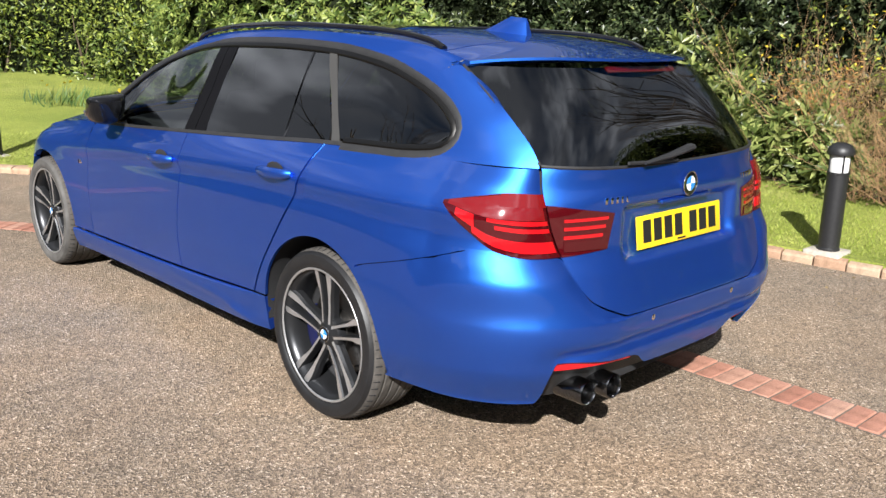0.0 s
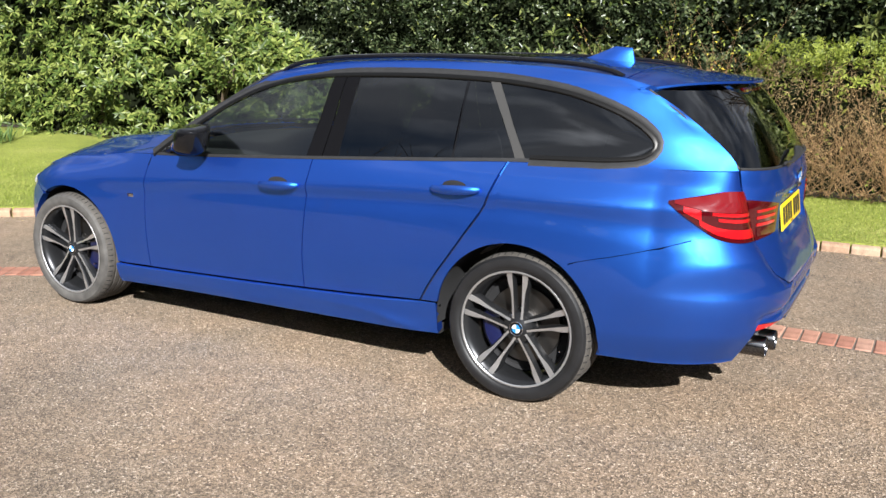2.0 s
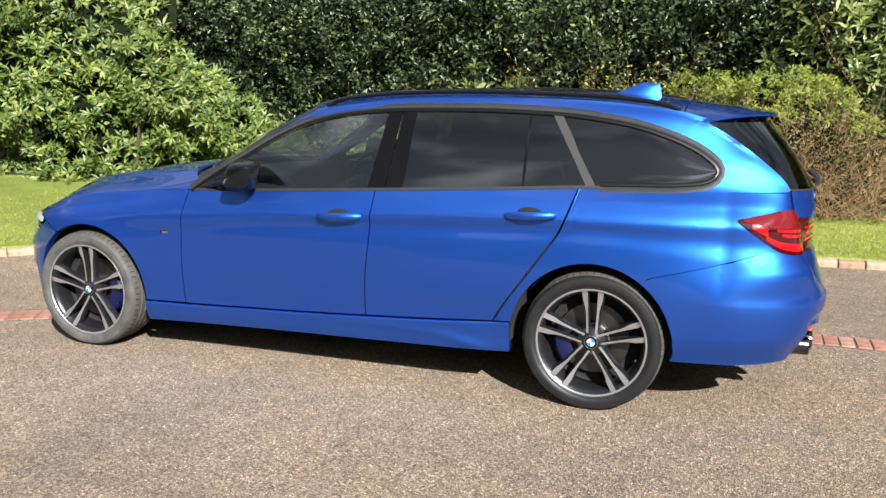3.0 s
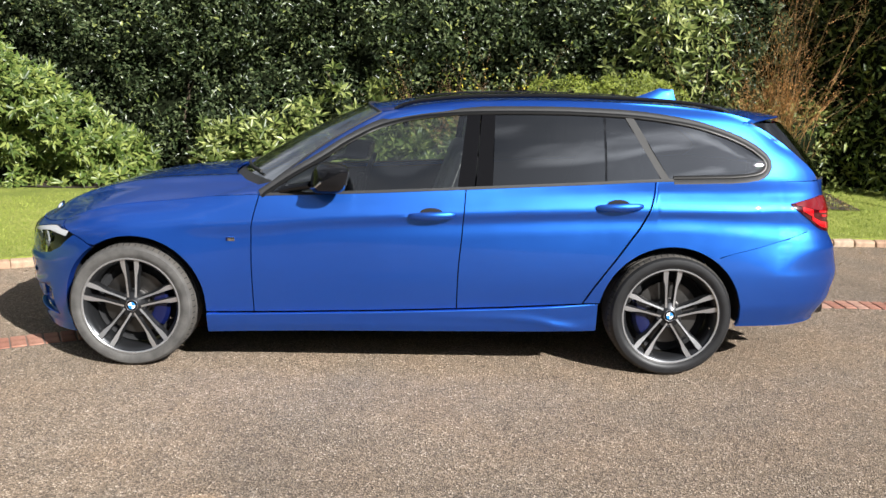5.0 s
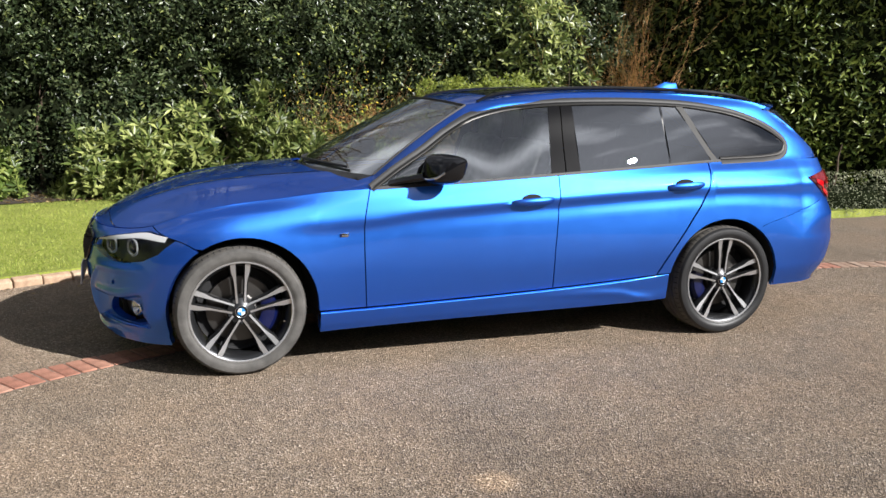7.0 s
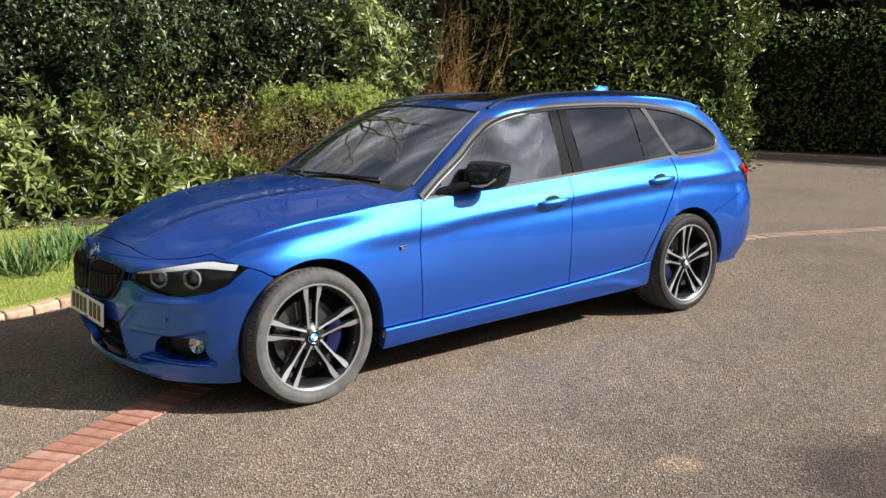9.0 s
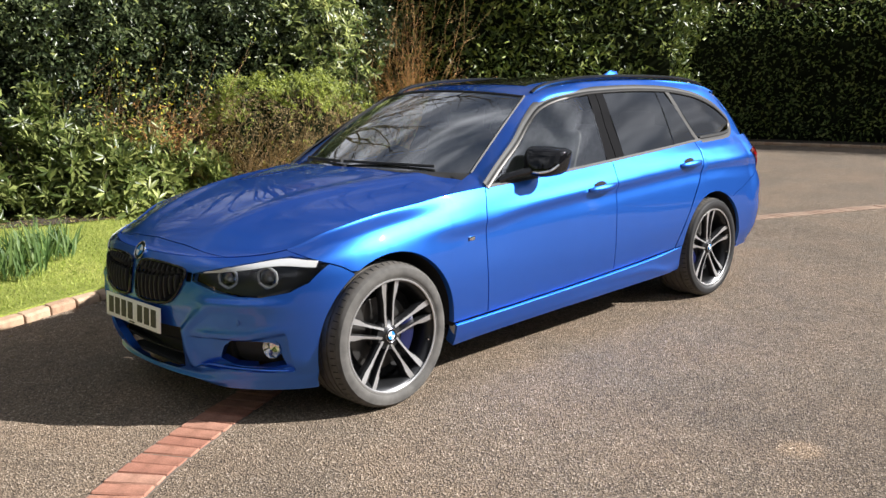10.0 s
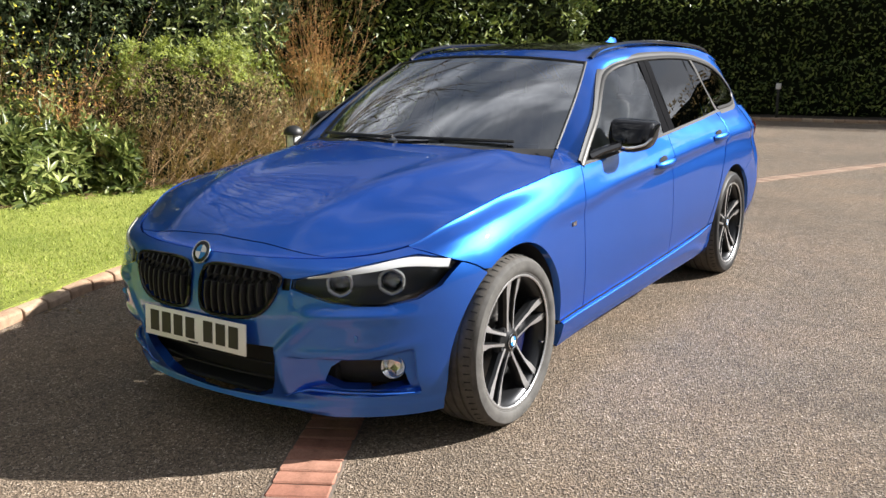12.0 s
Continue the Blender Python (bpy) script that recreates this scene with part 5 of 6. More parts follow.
def door_mirror(s):
    cx, cy, cz = -0.405, 0.915, 1.028
    high = pchip([(0, .047), (.15, .066), (.5, .073), (.85, .062), (1, .040)])
    deep = pchip([(0, .060), (.15, .082), (.45, .092), (.85, .074), (1, .042)])
    ends = [(0, .03), (0, .75), (.02, .93), (.06, 1), (.15, 1), (.3, 1), (.45, 1), (.6, 1), (.75, 1), (.87, 1), (.94, .98), (.98, .90), (1, .72), (1, .03)]

    def shell_at(t, k, ang):
        h, d = float(high(t)), float(deep(t))
        sgn = lambda q: math.copysign(abs(q) ** 0.55, q)
        zc = 1.090 - 0.016 * t * t - h
        xc = cx + 0.012 + 0.050 * t
        x, z = xc - d * k * sgn(math.cos(ang)), zc + h * k * sgn(math.sin(ang))
        return Vector((x + 0.03 * (z - zc) / h * 0.6, s * lerp(.818, 1.004, t), z))
    bm = grid(lambda u, v: tuple(shell_at(*ends[v], u)), [2 * math.pi * i / 40 for i in range(40)], range(len(ends)), True)
    mr = part("door_mirror", orient(bm, (cx, s * cy, cz)), BLACK_GLOSS, car, "gloss black door mirror with silver indicator strip")
    arm = tube([(-.63, s * .80, .935), (-.57, s * .83, .955), (-.47, s * .87, .975)], [0.030, 0.026, 0.03], 8, 0.7)
    part("mirror_arm", arm, BLACK_GLOSS, mr)
    strip = tube([shell_at(t, 1.0, math.radians(-26)) + Vector((-0.002, 0, 0)) for t in (lerp(.34, .99, q) for q in spread(12))], 0.006, 6)
    part("indicator_strip", strip, CHROME, mr)
    glass = shift(lathe([(0.001, 0.0), (1.0, 0.0), (1.02, -0.01)], 28, "x"), Matrix.Diagonal((1, 0.074, 0.048, 1)))
    part("mirror_glass", shift(glass, pose(cx + 0.080, s * (cy + 0.005), cz + 0.004, 0, 0, s * 18)), CHROME, mr)


def antenna():
    def fn(u, v):
        k = lerp(0, 1, v)
        x0, x1 = lerp(1.335, 1.485, k ** 0.9), lerp(1.585, 1.568, k)
        x = lerp(x0, x1, u[0])
        half = 0.030 * (1 - k) ** 0.6 * math.sin(math.pi * min(1, u[0] * 0.9 + 0.02)) ** 0.7 + 0.004 * (1 - k)
        return (x, u[1] * half, float(crown_z(x)) - 0.004 + 0.068 * k)
    us = [(t, 1) for t in spread(12)] + [(t, -1) for t in spread(12)[::-1]]
    bm = grid(fn, us, spread(8), True)
    bmesh.ops.recalc_face_normals(bm, faces=bm.faces)
    part("antenna_fin", orient(bm, (1.46, 0, 1.42)), PAINT, car, "blue shark-fin aerial")


# wheels
def wheel(name, x, s, tyre_material):
    y0 = s * 0.762
    wheel_ob = new(name)
    wheel_ob.parent = car
    wheel_ob["label"] = "grey and machined double-spoke alloy wheel"
    place = pose(x, y0, HUB_Z) @ Matrix.Diagonal((1, s, 1, 1))
    prof = [(.250, -.118), (.262, -.124), (.285, -.130), (.305, -.126), (.3165, -.113), (.3225, -.092)]
    for c in (-.062, -.022, .022, .062):
        prof += [(.325, c - .016), (.325, c - .006), (.318, c - .004), (.318, c + .004), (.325, c + .006)]
    prof += [(.325, .078), (.3225, .092), (.3165, .113), (.305, .126), (.285, .130), (.268, .127), (.262, .1215), (.258, .121), (.252, .116)]
    tyre = lathe(prof, 72)
    for f in tyre.faces:
        c = f.calc_center_median()
        f.material_index = 1 if math.hypot(c.x, c.z) > 0.311 else 0
    tyre = shift(tyre, place)
    bmesh.ops.recalc_face_normals(tyre, faces=tyre.faces)
    ty = part("tyre", orient(tyre, (x, y0, HUB_Z)), [tyre_material, RUBBER_TREAD], wheel_ob, "low-profile black tyre with dusty tread")
    # thin near-black bars on the shoulder, painting the shade of cross grooves
    blocks = []
    for i in range(64):
        a = 2 * math.pi * i / 64
        for c in (.098, -.098):
            b = box((0.004, 0.030, 0.004), (0, c, 0.3195), 0, pose(0, 0, 0, -22 * (1 if c > 0 else -1), 0, 0))
            blocks.append(shift(b, pose(0, 0, 0, 0, math.degrees(a), 0)))
    groove_shade = shift(join(*blocks), place)
    bmesh.ops.recalc_face_normals(groove_shade, faces=groove_shade.faces)
    part("tread_pattern", groove_shade, CAVITY, ty, "", False)["kind"] = "stuff"
    rim = [(.246, -.112), (.236, -.10), (.225, -.07), (.222, .05), (.228, .085), (.238, .100), (.246, .106), (.2535, .110), (.2555, .1155), (.2535, .1195), (.249, .1195), (.2455, .1165)]
    bm = shift(lathe(rim, 72), place)
    barrel = part("rim", orient(bm, (x, y0, HUB_Z)), ALLOY_DARK, wheel_ob, "dark grey alloy rim barrel")
    lip = shift(lathe([(.2455, .117), (.249, .1202), (.2540, .1202), (.2562, .1165), (.2545, .1125)], 72), place)
    part("rim_lip", lip, ALLOY, wheel_ob, "bright machined rim edge")
    # spokes: five pairs
    for i in range(5):
        for side_s in (-1, 1):
            a = math.pi / 2 + 2 * math.pi * i / 5
            r0, r1 = 0.040, 0.247
            inner = pchip([(.040, .014), (.10, .018), (.170, .021), (.247, .024)])
            outer = pchip([(.040, .025), (.10, .028), (.150, .032), (.175, .038), (.195, .044), (.247, .050)])
            bm = bmesh.new()
            rings = []
            for t in spread(12):
                r = lerp(r0, r1, t)
                o0, o1 = float(inner(r)), float(outer(r))
                yy = lerp(0.092, 0.109, t) - 0.006 * math.sin(math.pi * t)
                sec = [(o0 - .003, yy - .036), (o0 - .003, yy - .006), (o0, yy), (o1, yy - .002), (o1 + .006, yy - .014), (o1 + .008, yy - .036)]
                ring = []
                for o, yv in sec:
                    o *= side_s
                    cx, cz = r * math.cos(a) - o * math.sin(a), r * math.sin(a) + o * math.cos(a)
                    ring.append(bm.verts.new((cx, yv, cz)))
                rings.append(ring)
            for q0, q1 in zip(rings, rings[1:]):
                for j in range(6):
                    f = bm.faces.new((q0[j], q0[(j + 1) % 6], q1[(j + 1) % 6], q1[j]))
                    f.material_index = 1 if j == 2 else 0
            bm.faces.new(rings[0])
            bm.faces.new(rings[-1][::-1])
            bmesh.ops.recalc_face_normals(bm, faces=bm.faces)
            shift(bm, place)
            bmesh.ops.recalc_face_normals(bm, faces=bm.faces)
            part("spoke", bm, [ALLOY_DARK, ALLOY], wheel_ob, "spoke with machined face and dark flanks", True, 0.35)
    hub = shift(lathe([(.001, .098), (.028, .098), (.036, .096), (.044, .090), (.066, .084), (.072, .072), (.072, .03)], 40), place)
    part("hub", orient(hub, (x, y0 - s * .1, HUB_Z)), ALLOY_DARK, wheel_ob)
    for i in range(5):
        a = math.pi / 2 + math.pi / 5 + 2 * math.pi * i / 5
        bolt = shift(lathe([(.001, .088), (.009, .088), (.011, .084), (.011, .07)], 12), place @ Matrix.Translation((.056 * math.cos(a), 0, .056 * math.sin(a))))
        part("wheel_bolt", bolt, CAVITY, wheel_ob)
    roundel(wheel_ob, (x, y0 + s * .098, HUB_Z), (-90 * s, 0, 0), 0.030)
    disc = shift(lathe([(.001, .052), (.070, .052), (.078, .048), (.080, .022), (.166, .022), (.168, .020), (.168, .0), (.080, .0)], 56), place)
    part("brake_disc", orient(disc, (x, y0 - s * .1, HUB_Z)), STEEL, wheel_ob, "cast steel brake disc")
    # unseen near-black disc, added to stop sun passing between the spokes
    light_stop = shift(lathe([(.001, -.006), (.205, -.006), (.216, .006), (.216, .012)], 48), place)
    part("light_stop_disc", orient(light_stop, (x, y0 - s * .1, HUB_Z)), CAVITY, wheel_ob)
    bm = grid(lambda u, v: ((v[0]) * math.cos(u), v[1], v[0] * math.sin(u)), [math.radians(k) for k in range(-28, 38, 6)], [(.105, .03), (.105, .052), (.128, .062), (.170, .060), (.186, .045), (.186, -.03)])
    bm = shift(bm, place @ pose(0, 0, 0, 0, 10 if x < 0 else 170, 0))
    part("brake_caliper", flange(orient(bm, (x, y0 - s * .2, HUB_Z)), 0.01), CALIPER, wheel_ob, "blue brake caliper")
    part("valve", shift(tube([(0.212, .102, -.06), (.206, .120, -.058)], .004, 6), place), CHROME, wheel_ob)


def wheel_well(xc, s):
    def fn(u, v):
        r = ARCH_R + 0.004
        return (xc + r * math.cos(u), s * lerp(.40, side(xc + r * math.cos(u) * .98, HUB_Z + max(.02, r * math.sin(u))) - 0.012, v), HUB_Z + r * math.sin(u))
    bm = grid(fn, [math.radians(k) for k in range(-6, 187, 6)], spread(4))
    part("wheel_well", bm, CAVITY, car, "dark wheel-arch liner")
    back = [(xc + ARCH_R * math.cos(math.radians(k)), HUB_Z + ARCH_R * math.sin(math.radians(k))) for k in range(-6, 187, 12)]
    bm = bmesh.new()
    bm.faces.new([bm.verts.new((x, s * .40, z)) for x, z in back])
    part("well_wall", bm, CAVITY, car)


def inner_shell(s):
    """Near-black shell added behind the panels, so that shut gaps read dark."""
    def fn(u, v):
        z = lerp(level_z(0, u) + 0.02, waist_z(u) - 0.02, v)
        return (u, s * max(0.02, side(u, z) - 0.030), z)
    bm = grid(fn, [lerp(-1.62, 2.25, t) for t in spread(90)], spread(12))
    gone = [f for f in bm.faces if any((f.calc_center_median().x - xc) ** 2 + (f.calc_center_median().z - HUB_Z) ** 2 < (ARCH_R + .03) ** 2 for xc in (FRONT_ARCH, REAR_ARCH))]
    bmesh.ops.delete(bm, geom=gone, context="FACES")
    part("gap_shade_shell", bm, CAVITY, car, "near-black shell added to darken the shut gaps")


def underside():
    bm = box((2.0, 1.60, 0.05), (0.0, 0, .235), 0.01)
    part("floor_pan", bm, CAVITY, car)
    part("front_undertray", box((0.22, 0.96, 0.03), (-1.86, 0, .215), 0.008), CAVITY, car)
    part("rear_undertray", box((0.75, 0.80, 0.05), (1.92, 0, .30), 0.01), CAVITY, car)
    part("engine_bay_floor", box((0.75, 0.78, 0.04), (-1.39, 0, .24), 0.01), CAVITY, car)
    part("rear_axle_beam", box((0.75, 0.78, 0.10), (1.395, 0, .30), 0.02), CAVITY, car)
    part("firewall", box((0.03, 1.45, 0.60), (-0.80, 0, .56), 0.005), CAVITY, car)
    part("boot_floor", box((1.20, 1.30, 0.04), (1.60, 0, .78), 0.01), DASH, car)


def seat(x, y, tilt=-20):
    st = new("front_seat")
    st.parent = car
    st["label"] = "grey leather front seat"
    part("seat_cushion", box((0.52, 0.50, 0.16), (x, y, .52), 0.05, None, 3), TRIM_CLOTH, st)
    part("seat_back", box((0.15, 0.50, 0.64), (x + .34, y, .83), 0.055, pose(0, 0, 0, 0, -tilt, 0), 3), TRIM_CLOTH, st)
    part("headrest", box((0.10, 0.27, 0.18), (x + .49, y, 1.20), 0.04, pose(0, 0, 0, 0, -tilt * .5, 0), 3), TRIM_CLOTH, st)


def cabin():
    for y in (-.37, .37):
        seat(-.10, y)
    part("rear_bench", box((0.50, 1.30, 0.18), (.82, 0, .55), 0.06, None, 3), TRIM_CLOTH, car, "grey leather rear bench")
    part("bench_back", box((0.16, 1.30, 0.58), (1.13, 0, .84), 0.05, pose(0, 0, 0, 0, 18, 0), 3), TRIM_CLOTH, car)
    for y in (-.38, 0, .38):
        part("rear_headrest", box((0.09, 0.25, 0.15), (1.25, y, 1.14), 0.04, None, 3), TRIM_CLOTH, car)
    dash = pchip([(0, .93), (.25, .965), (.6, .93), (1, .78)])
    bm = grid(lambda u, v: (lerp(-.93 + .28 * u * u, -.42, v), u * .70, float(dash(v)) - 0.02 * u * u), [i / 12 - 1 for i in range(25)], spread(10))
    part("dashboard", flange(orient(bm, (-.6, 0, .3)), 0.25), DASH, car, "black dashboard")
    ring = [Vector((-.30 + .07 * math.sin(a), .37 + .185 * math.cos(a), .86 + .17 * math.sin(a))) for a in (2 * math.pi * i / 28 for i in range(29))]
    sw = part("steering_wheel", tube(ring, 0.016, 8), DASH, car, "black steering wheel on the right")
    part("wheel_boss", box((0.06, 0.15, 0.12), (-.32, .37, .85), 0.025), DASH, sw)
    part("spoke_bar", box((0.03, 0.34, 0.035), (-.305, .37, .86), 0.01), DASH, sw)


tailgate()
bonnet()
roof()
windscreen()
rear_glass()
rear_bumper()
tail_lamps()
front_bumper()
for s in (-1, 1):
    front_wing(s)
    sill(s)
    side_frame(s)
    rear_quarter(s)
    side_windows(s)
    door_handle(s, .150, .838, doors["front_door", s])
    door_handle(s, 1.106, .900, doors["rear_door", s])
    door_mirror(s)
    inner_shell(s)
    wheel_well(FRONT_ARCH, s)
    wheel_well(REAR_ARCH, s)
    wheel("front_wheel", -AXLE, s, RUBBER)
    wheel("rear_wheel", AXLE, s, RUBBER_CLEAN)
antenna()
underside()
cabin()


# ---- plants ----
RNG = np.random.default_rng(7)


def unit(v):
    return v / np.maximum(np.linalg.norm(v, axis=1, keepdims=True), 1e-9)


def leaves(name, at, way, up, length, width, material, parent, droop=0.15, kind=""):
    """Many folded leaves as one mesh: at, way (along the leaf) and up (its face) are arrays, one row a leaf."""
    n = len(at)
    way = unit(way)
    across = unit(np.cross(way, up))
    face = np.cross(across, way)
    ln = (length * RNG.uniform(0.65, 1.25, (n, 1)))
    wd = (width * RNG.uniform(0.7, 1.2, (n, 1)))
    base = at
    mid = at + way * ln * 0.48 - face * wd * 0.12
    left = at + way * ln * 0.45 - across * wd * 0.5 + face * wd * 0.14
    right = at + way * ln * 0.45 + across * wd * 0.5 + face * wd * 0.14
    tip = at + way * ln - face * ln * droop
    verts = np.stack([base, left, mid, right, tip], 1).reshape(-1, 3)
    tri = np.array([[0, 2, 1], [0, 3, 2], [1, 2, 4], [2, 3, 4]])
    faces = (np.arange(n)[:, None, None] * 5 + tri[None]).reshape(-1, 3)
    me = bpy.data.meshes.new(name)
    me.vertices.add(len(verts))
    me.vertices.foreach_set("co", verts.astype(np.float32).ravel())
    me.loops.add(faces.size)
    me.loops.foreach_set("vertex_index", faces.astype(np.int32).ravel())
    me.polygons.add(len(faces))
    me.polygons.foreach_set("loop_start", np.arange(0, faces.size, 3, dtype=np.int32))
    me.polygons.foreach_set("loop_total", np.full(len(faces), 3, dtype=np.int32))
    me.update(calc_edges=True)
    me.materials.append(material)
    ob = new(name, me)
    ob.parent = parent
    if kind:
        ob["kind"] = kind
    return ob


def bumps(p, scale, amount, seed=0.0):
    """Smooth uneven swell for arrays of points."""
    a, b, c = p[:, 0] * scale + seed, p[:, 1] * scale + 2.3 * seed, p[:, 2] * scale - seed
    s = np.sin(a * 1.7 + 1.3 * np.sin(c * 1.1)) + np.sin(c * 2.1 + 0.7 + 1.1 * np.sin(a * 0.9)) + 0.6 * np.sin(a * 3.9 + c * 2.7 + b) + 0.5 * np.sin(c * 4.7 - a * 2.2 + 2 * b)
    return amount * s / 3.1


def random_ways(n, main, loose):
    return unit(np.tile(np.array(main, float), (n, 1)) + RNG.normal(0, loose, (n, 3)))


def thing(name, label, category, at=(0, 0, 0), group=""):
    ob = new(name)
    ob.location = at
    tagged(ob, label, category, group)
    return ob


def place_under(ob, parent):
    ob.matrix_parent_inverse = parent.matrix_basis.inverted()
    return ob


def foliage_face(parent, path, z0, z1, per_m2, length, width, material, whorl=0, depth=0.45, swell=0.22, scale=1.6, seed=0.0, name="foliage", out_up=0.55, lean=0.0, top=None, bias=1.0, face_up=0.7):
    """Leaves over an upright face that follows a path of (x, y); outward is to the right of the path's run."""
    pts = np.array(path, float)
    seg = np.diff(pts, axis=0)
    ln = np.linalg.norm(seg, axis=1)
    total = ln.sum()
    n = int(total * (z1 - z0) * per_m2)
    s = RNG.uniform(0, total, n)
    i = np.clip(np.searchsorted(np.cumsum(ln), s), 0, len(ln) - 1)
    f = (s - np.concatenate([[0], np.cumsum(ln)])[i]) / ln[i]
    xy = pts[i] + seg[i] * f[:, None]
    d = seg[i] / ln[i][:, None]
    outv = np.stack([d[:, 1], -d[:, 0], np.zeros(n)], 1)
    z = RNG.uniform(0, 1, n) ** bias
    zmax = np.array([top(x) for x in xy[:, 0]]) if top else np.full(n, z1)
    z = z0 + z * (zmax - z0)
    p = np.stack([xy[:, 0], xy[:, 1], z], 1)
    sw = bumps(p, scale, swell, seed) + bumps(p, scale * 3.7, swell * 0.55, seed + 3.1)
    inward = RNG.exponential(depth * 0.4, n)
    round_top = np.clip((z - (zmax - 0.5)) / 0.5, 0, 1) ** 2 * 0.35
    p = p + outv * (sw - np.minimum(inward, depth) - round_top + lean * (z - z0))[:, None]
    if whorl:
        axis = unit(outv * 0.9 + np.array([0, 0, 1.0]) * out_up + RNG.normal(0, 0.5, (n, 3)))
        a = unit(np.cross(axis, RNG.normal(0, 1, (n, 3))))
        b = np.cross(axis, a)
        rep = np.repeat(np.arange(n), whorl)
        ang = np.tile(np.arange(whorl) * 2 * math.pi / whorl, n) + RNG.uniform(-.6, .6, n * whorl)
        radial = a[rep] * np.cos(ang)[:, None] + b[rep] * np.sin(ang)[:, None]
        way = radial + axis[rep] * RNG.uniform(0.05, 0.75, (n * whorl, 1))
        leaves(name, p[rep] + radial * 0.008, way, axis[rep] + RNG.normal(0, .15, (n * whorl, 3)), length, width, material, parent)
    else:
        way = unit(outv * 0.5 + np.array([0, 0, 0.15]) + RNG.normal(0, 0.75, (n, 3)))
        up = outv * 0.7 + np.array([0, 0, face_up]) + RNG.normal(0, 0.45, (n, 3))
        leaves(name, p, way, up, length, width, material, parent)


def inner_wall(parent, path, z0, z1, behind, seed=0.0, swell=0.15, scale=1.6, lean=0.0, top=None, cap=0.9):
    """Near-black uneven wall behind a hedge's leaves, coloured as the shade deep inside it."""
    pts = np.array(path, float)
    seg = np.diff(pts, axis=0)
    ln = np.linalg.norm(seg, axis=1)
    cum = np.concatenate([[0], np.cumsum(ln)])
    total = cum[-1]
    n = max(4, int(total / 0.22))

    def fn(u, v):
        s = u * total
        i = min(len(ln) - 1, int(np.searchsorted(cum[1:], s)))
        f = (s - cum[i]) / ln[i]
        x, y = pts[i] + seg[i] * f
        d = seg[i] / ln[i]
        zt = top(x) if top else z1
        z = z0 + (zt - 0.12 - z0) * min(v, 1.0)
        off = -behind + float(bumps(np.array([[x, y, z]]), scale, swell, seed)[0]) + lean * (z - z0) if v <= 1 else -behind - cap
        off -= 0.3 * max(0, (min(v, 1) - 0.85) / 0.15) ** 2
        return (x + d[1] * off, y - d[0] * off, z)
    vs = [i / 12 for i in range(13)] + [1.5]
    finish("shade_backing", grid(fn, [i / n for i in range(n + 1)], vs), SHADE, parent)


def stems(parent, roots, height, spread_xy, count, radius, material, name="stem", wobble=0.06, seed=1):
    rnd = random.Random(seed)
    for k in range(count):
        rx, ry, rz = roots[k % len(roots)]
        x, y = rx + rnd.uniform(-.12, .12), ry + rnd.uniform(-.1, .1)
        dx, dy = rnd.uniform(-1, 1) * spread_xy, rnd.uniform(-1, 1) * spread_xy * 0.7
        h = height * rnd.uniform(0.6, 1.1)
        pts, rad = [], []
        for t in (0, .2, .4, .6, .8, 1.0):
            pts.append((x + dx * t ** 1.3 + rnd.uniform(-wobble, wobble) * t, y + dy * t ** 1.3 + rnd.uniform(-wobble, wobble) * t, rz + h * t))
            rad.append(radius * (1.05 - 0.85 * t))
        finish(name, tube(pts, rad, 5), material, parent)


def twig_mesh(name, roots, height, spread_xy, count, radius, material, parent, fork=3, seed=3):
    """A thicket of thin forked twigs as one part."""
    rnd = random.Random(seed)
    verts, faces = [], []

    def bar(p, q, r0, r1):
        d = (q - p).normalized()
        a = d.cross(Vector((0.3, 0.9, 0.2))).normalized()
        b = d.cross(a)
        i = len(verts)
        for c, r in ((p, r0), (q, r1)):
            for k in range(3):
                an = 2.094 * k
                verts.append(c + r * (math.cos(an) * a + math.sin(an) * b))
        for k in range(3):
            j = (k + 1) % 3
            faces.append((i + k, i + j, i + 3 + j, i + 3 + k))
    tips = []
    for _ in range(count):
        r = rnd.choice(roots)
        p = Vector(r) + Vector((rnd.uniform(-.15, .15), rnd.uniform(-.12, .12), 0))
        d = Vector((rnd.gauss(0, spread_xy), rnd.gauss(0, spread_xy), 1)).normalized()
        h = height * rnd.uniform(.55, 1.1)
        rr = radius
        for i in range(5):
            q = p + d * (h / 5)
            bar(p, q, rr, rr * 0.82)
            rr *= 0.82
            if i >= 1:
                for _ in range(fork):
                    dd = (d + Vector((rnd.gauss(0, .55), rnd.gauss(0, .55), rnd.gauss(0.1, .3)))).normalized()
                    q2 = q + dd * h * rnd.uniform(.08, .22)
                    bar(q, q2, rr * .6, rr * .3)
                    tips.append(q2)
            p = q
            d = (d + Vector((rnd.gauss(0, .13), rnd.gauss(0, .13), 0.03))).normalized()
        tips.append(p)
    me = bpy.data.meshes.new(name)
    me.from_pydata([tuple(v) for v in verts], [], faces)
    me.materials.append(material)
    ob = new(name, me)
    ob.parent = parent
    ob["kind"] = "stuff"
    return np.array([tuple(t) for t in tips])


# dark holly hedge along the back
path = [(-6.5, 5.6), (-4.0, 5.55), (-2.0, 5.5), (0.0, 5.45), (2.2, 5.4), (3.6, 5.6), (5.4, 6.2)]
holly = thing("holly_hedge", "tall dark glossy evergreen hedge behind the lawn", "hedge")
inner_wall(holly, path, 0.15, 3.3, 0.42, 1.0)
foliage_face(holly, path, 0.25, 3.35, 1700, 0.066, 0.033, LEAF_DARK, 0, 0.55, 0.46, 1.9, 1.0)
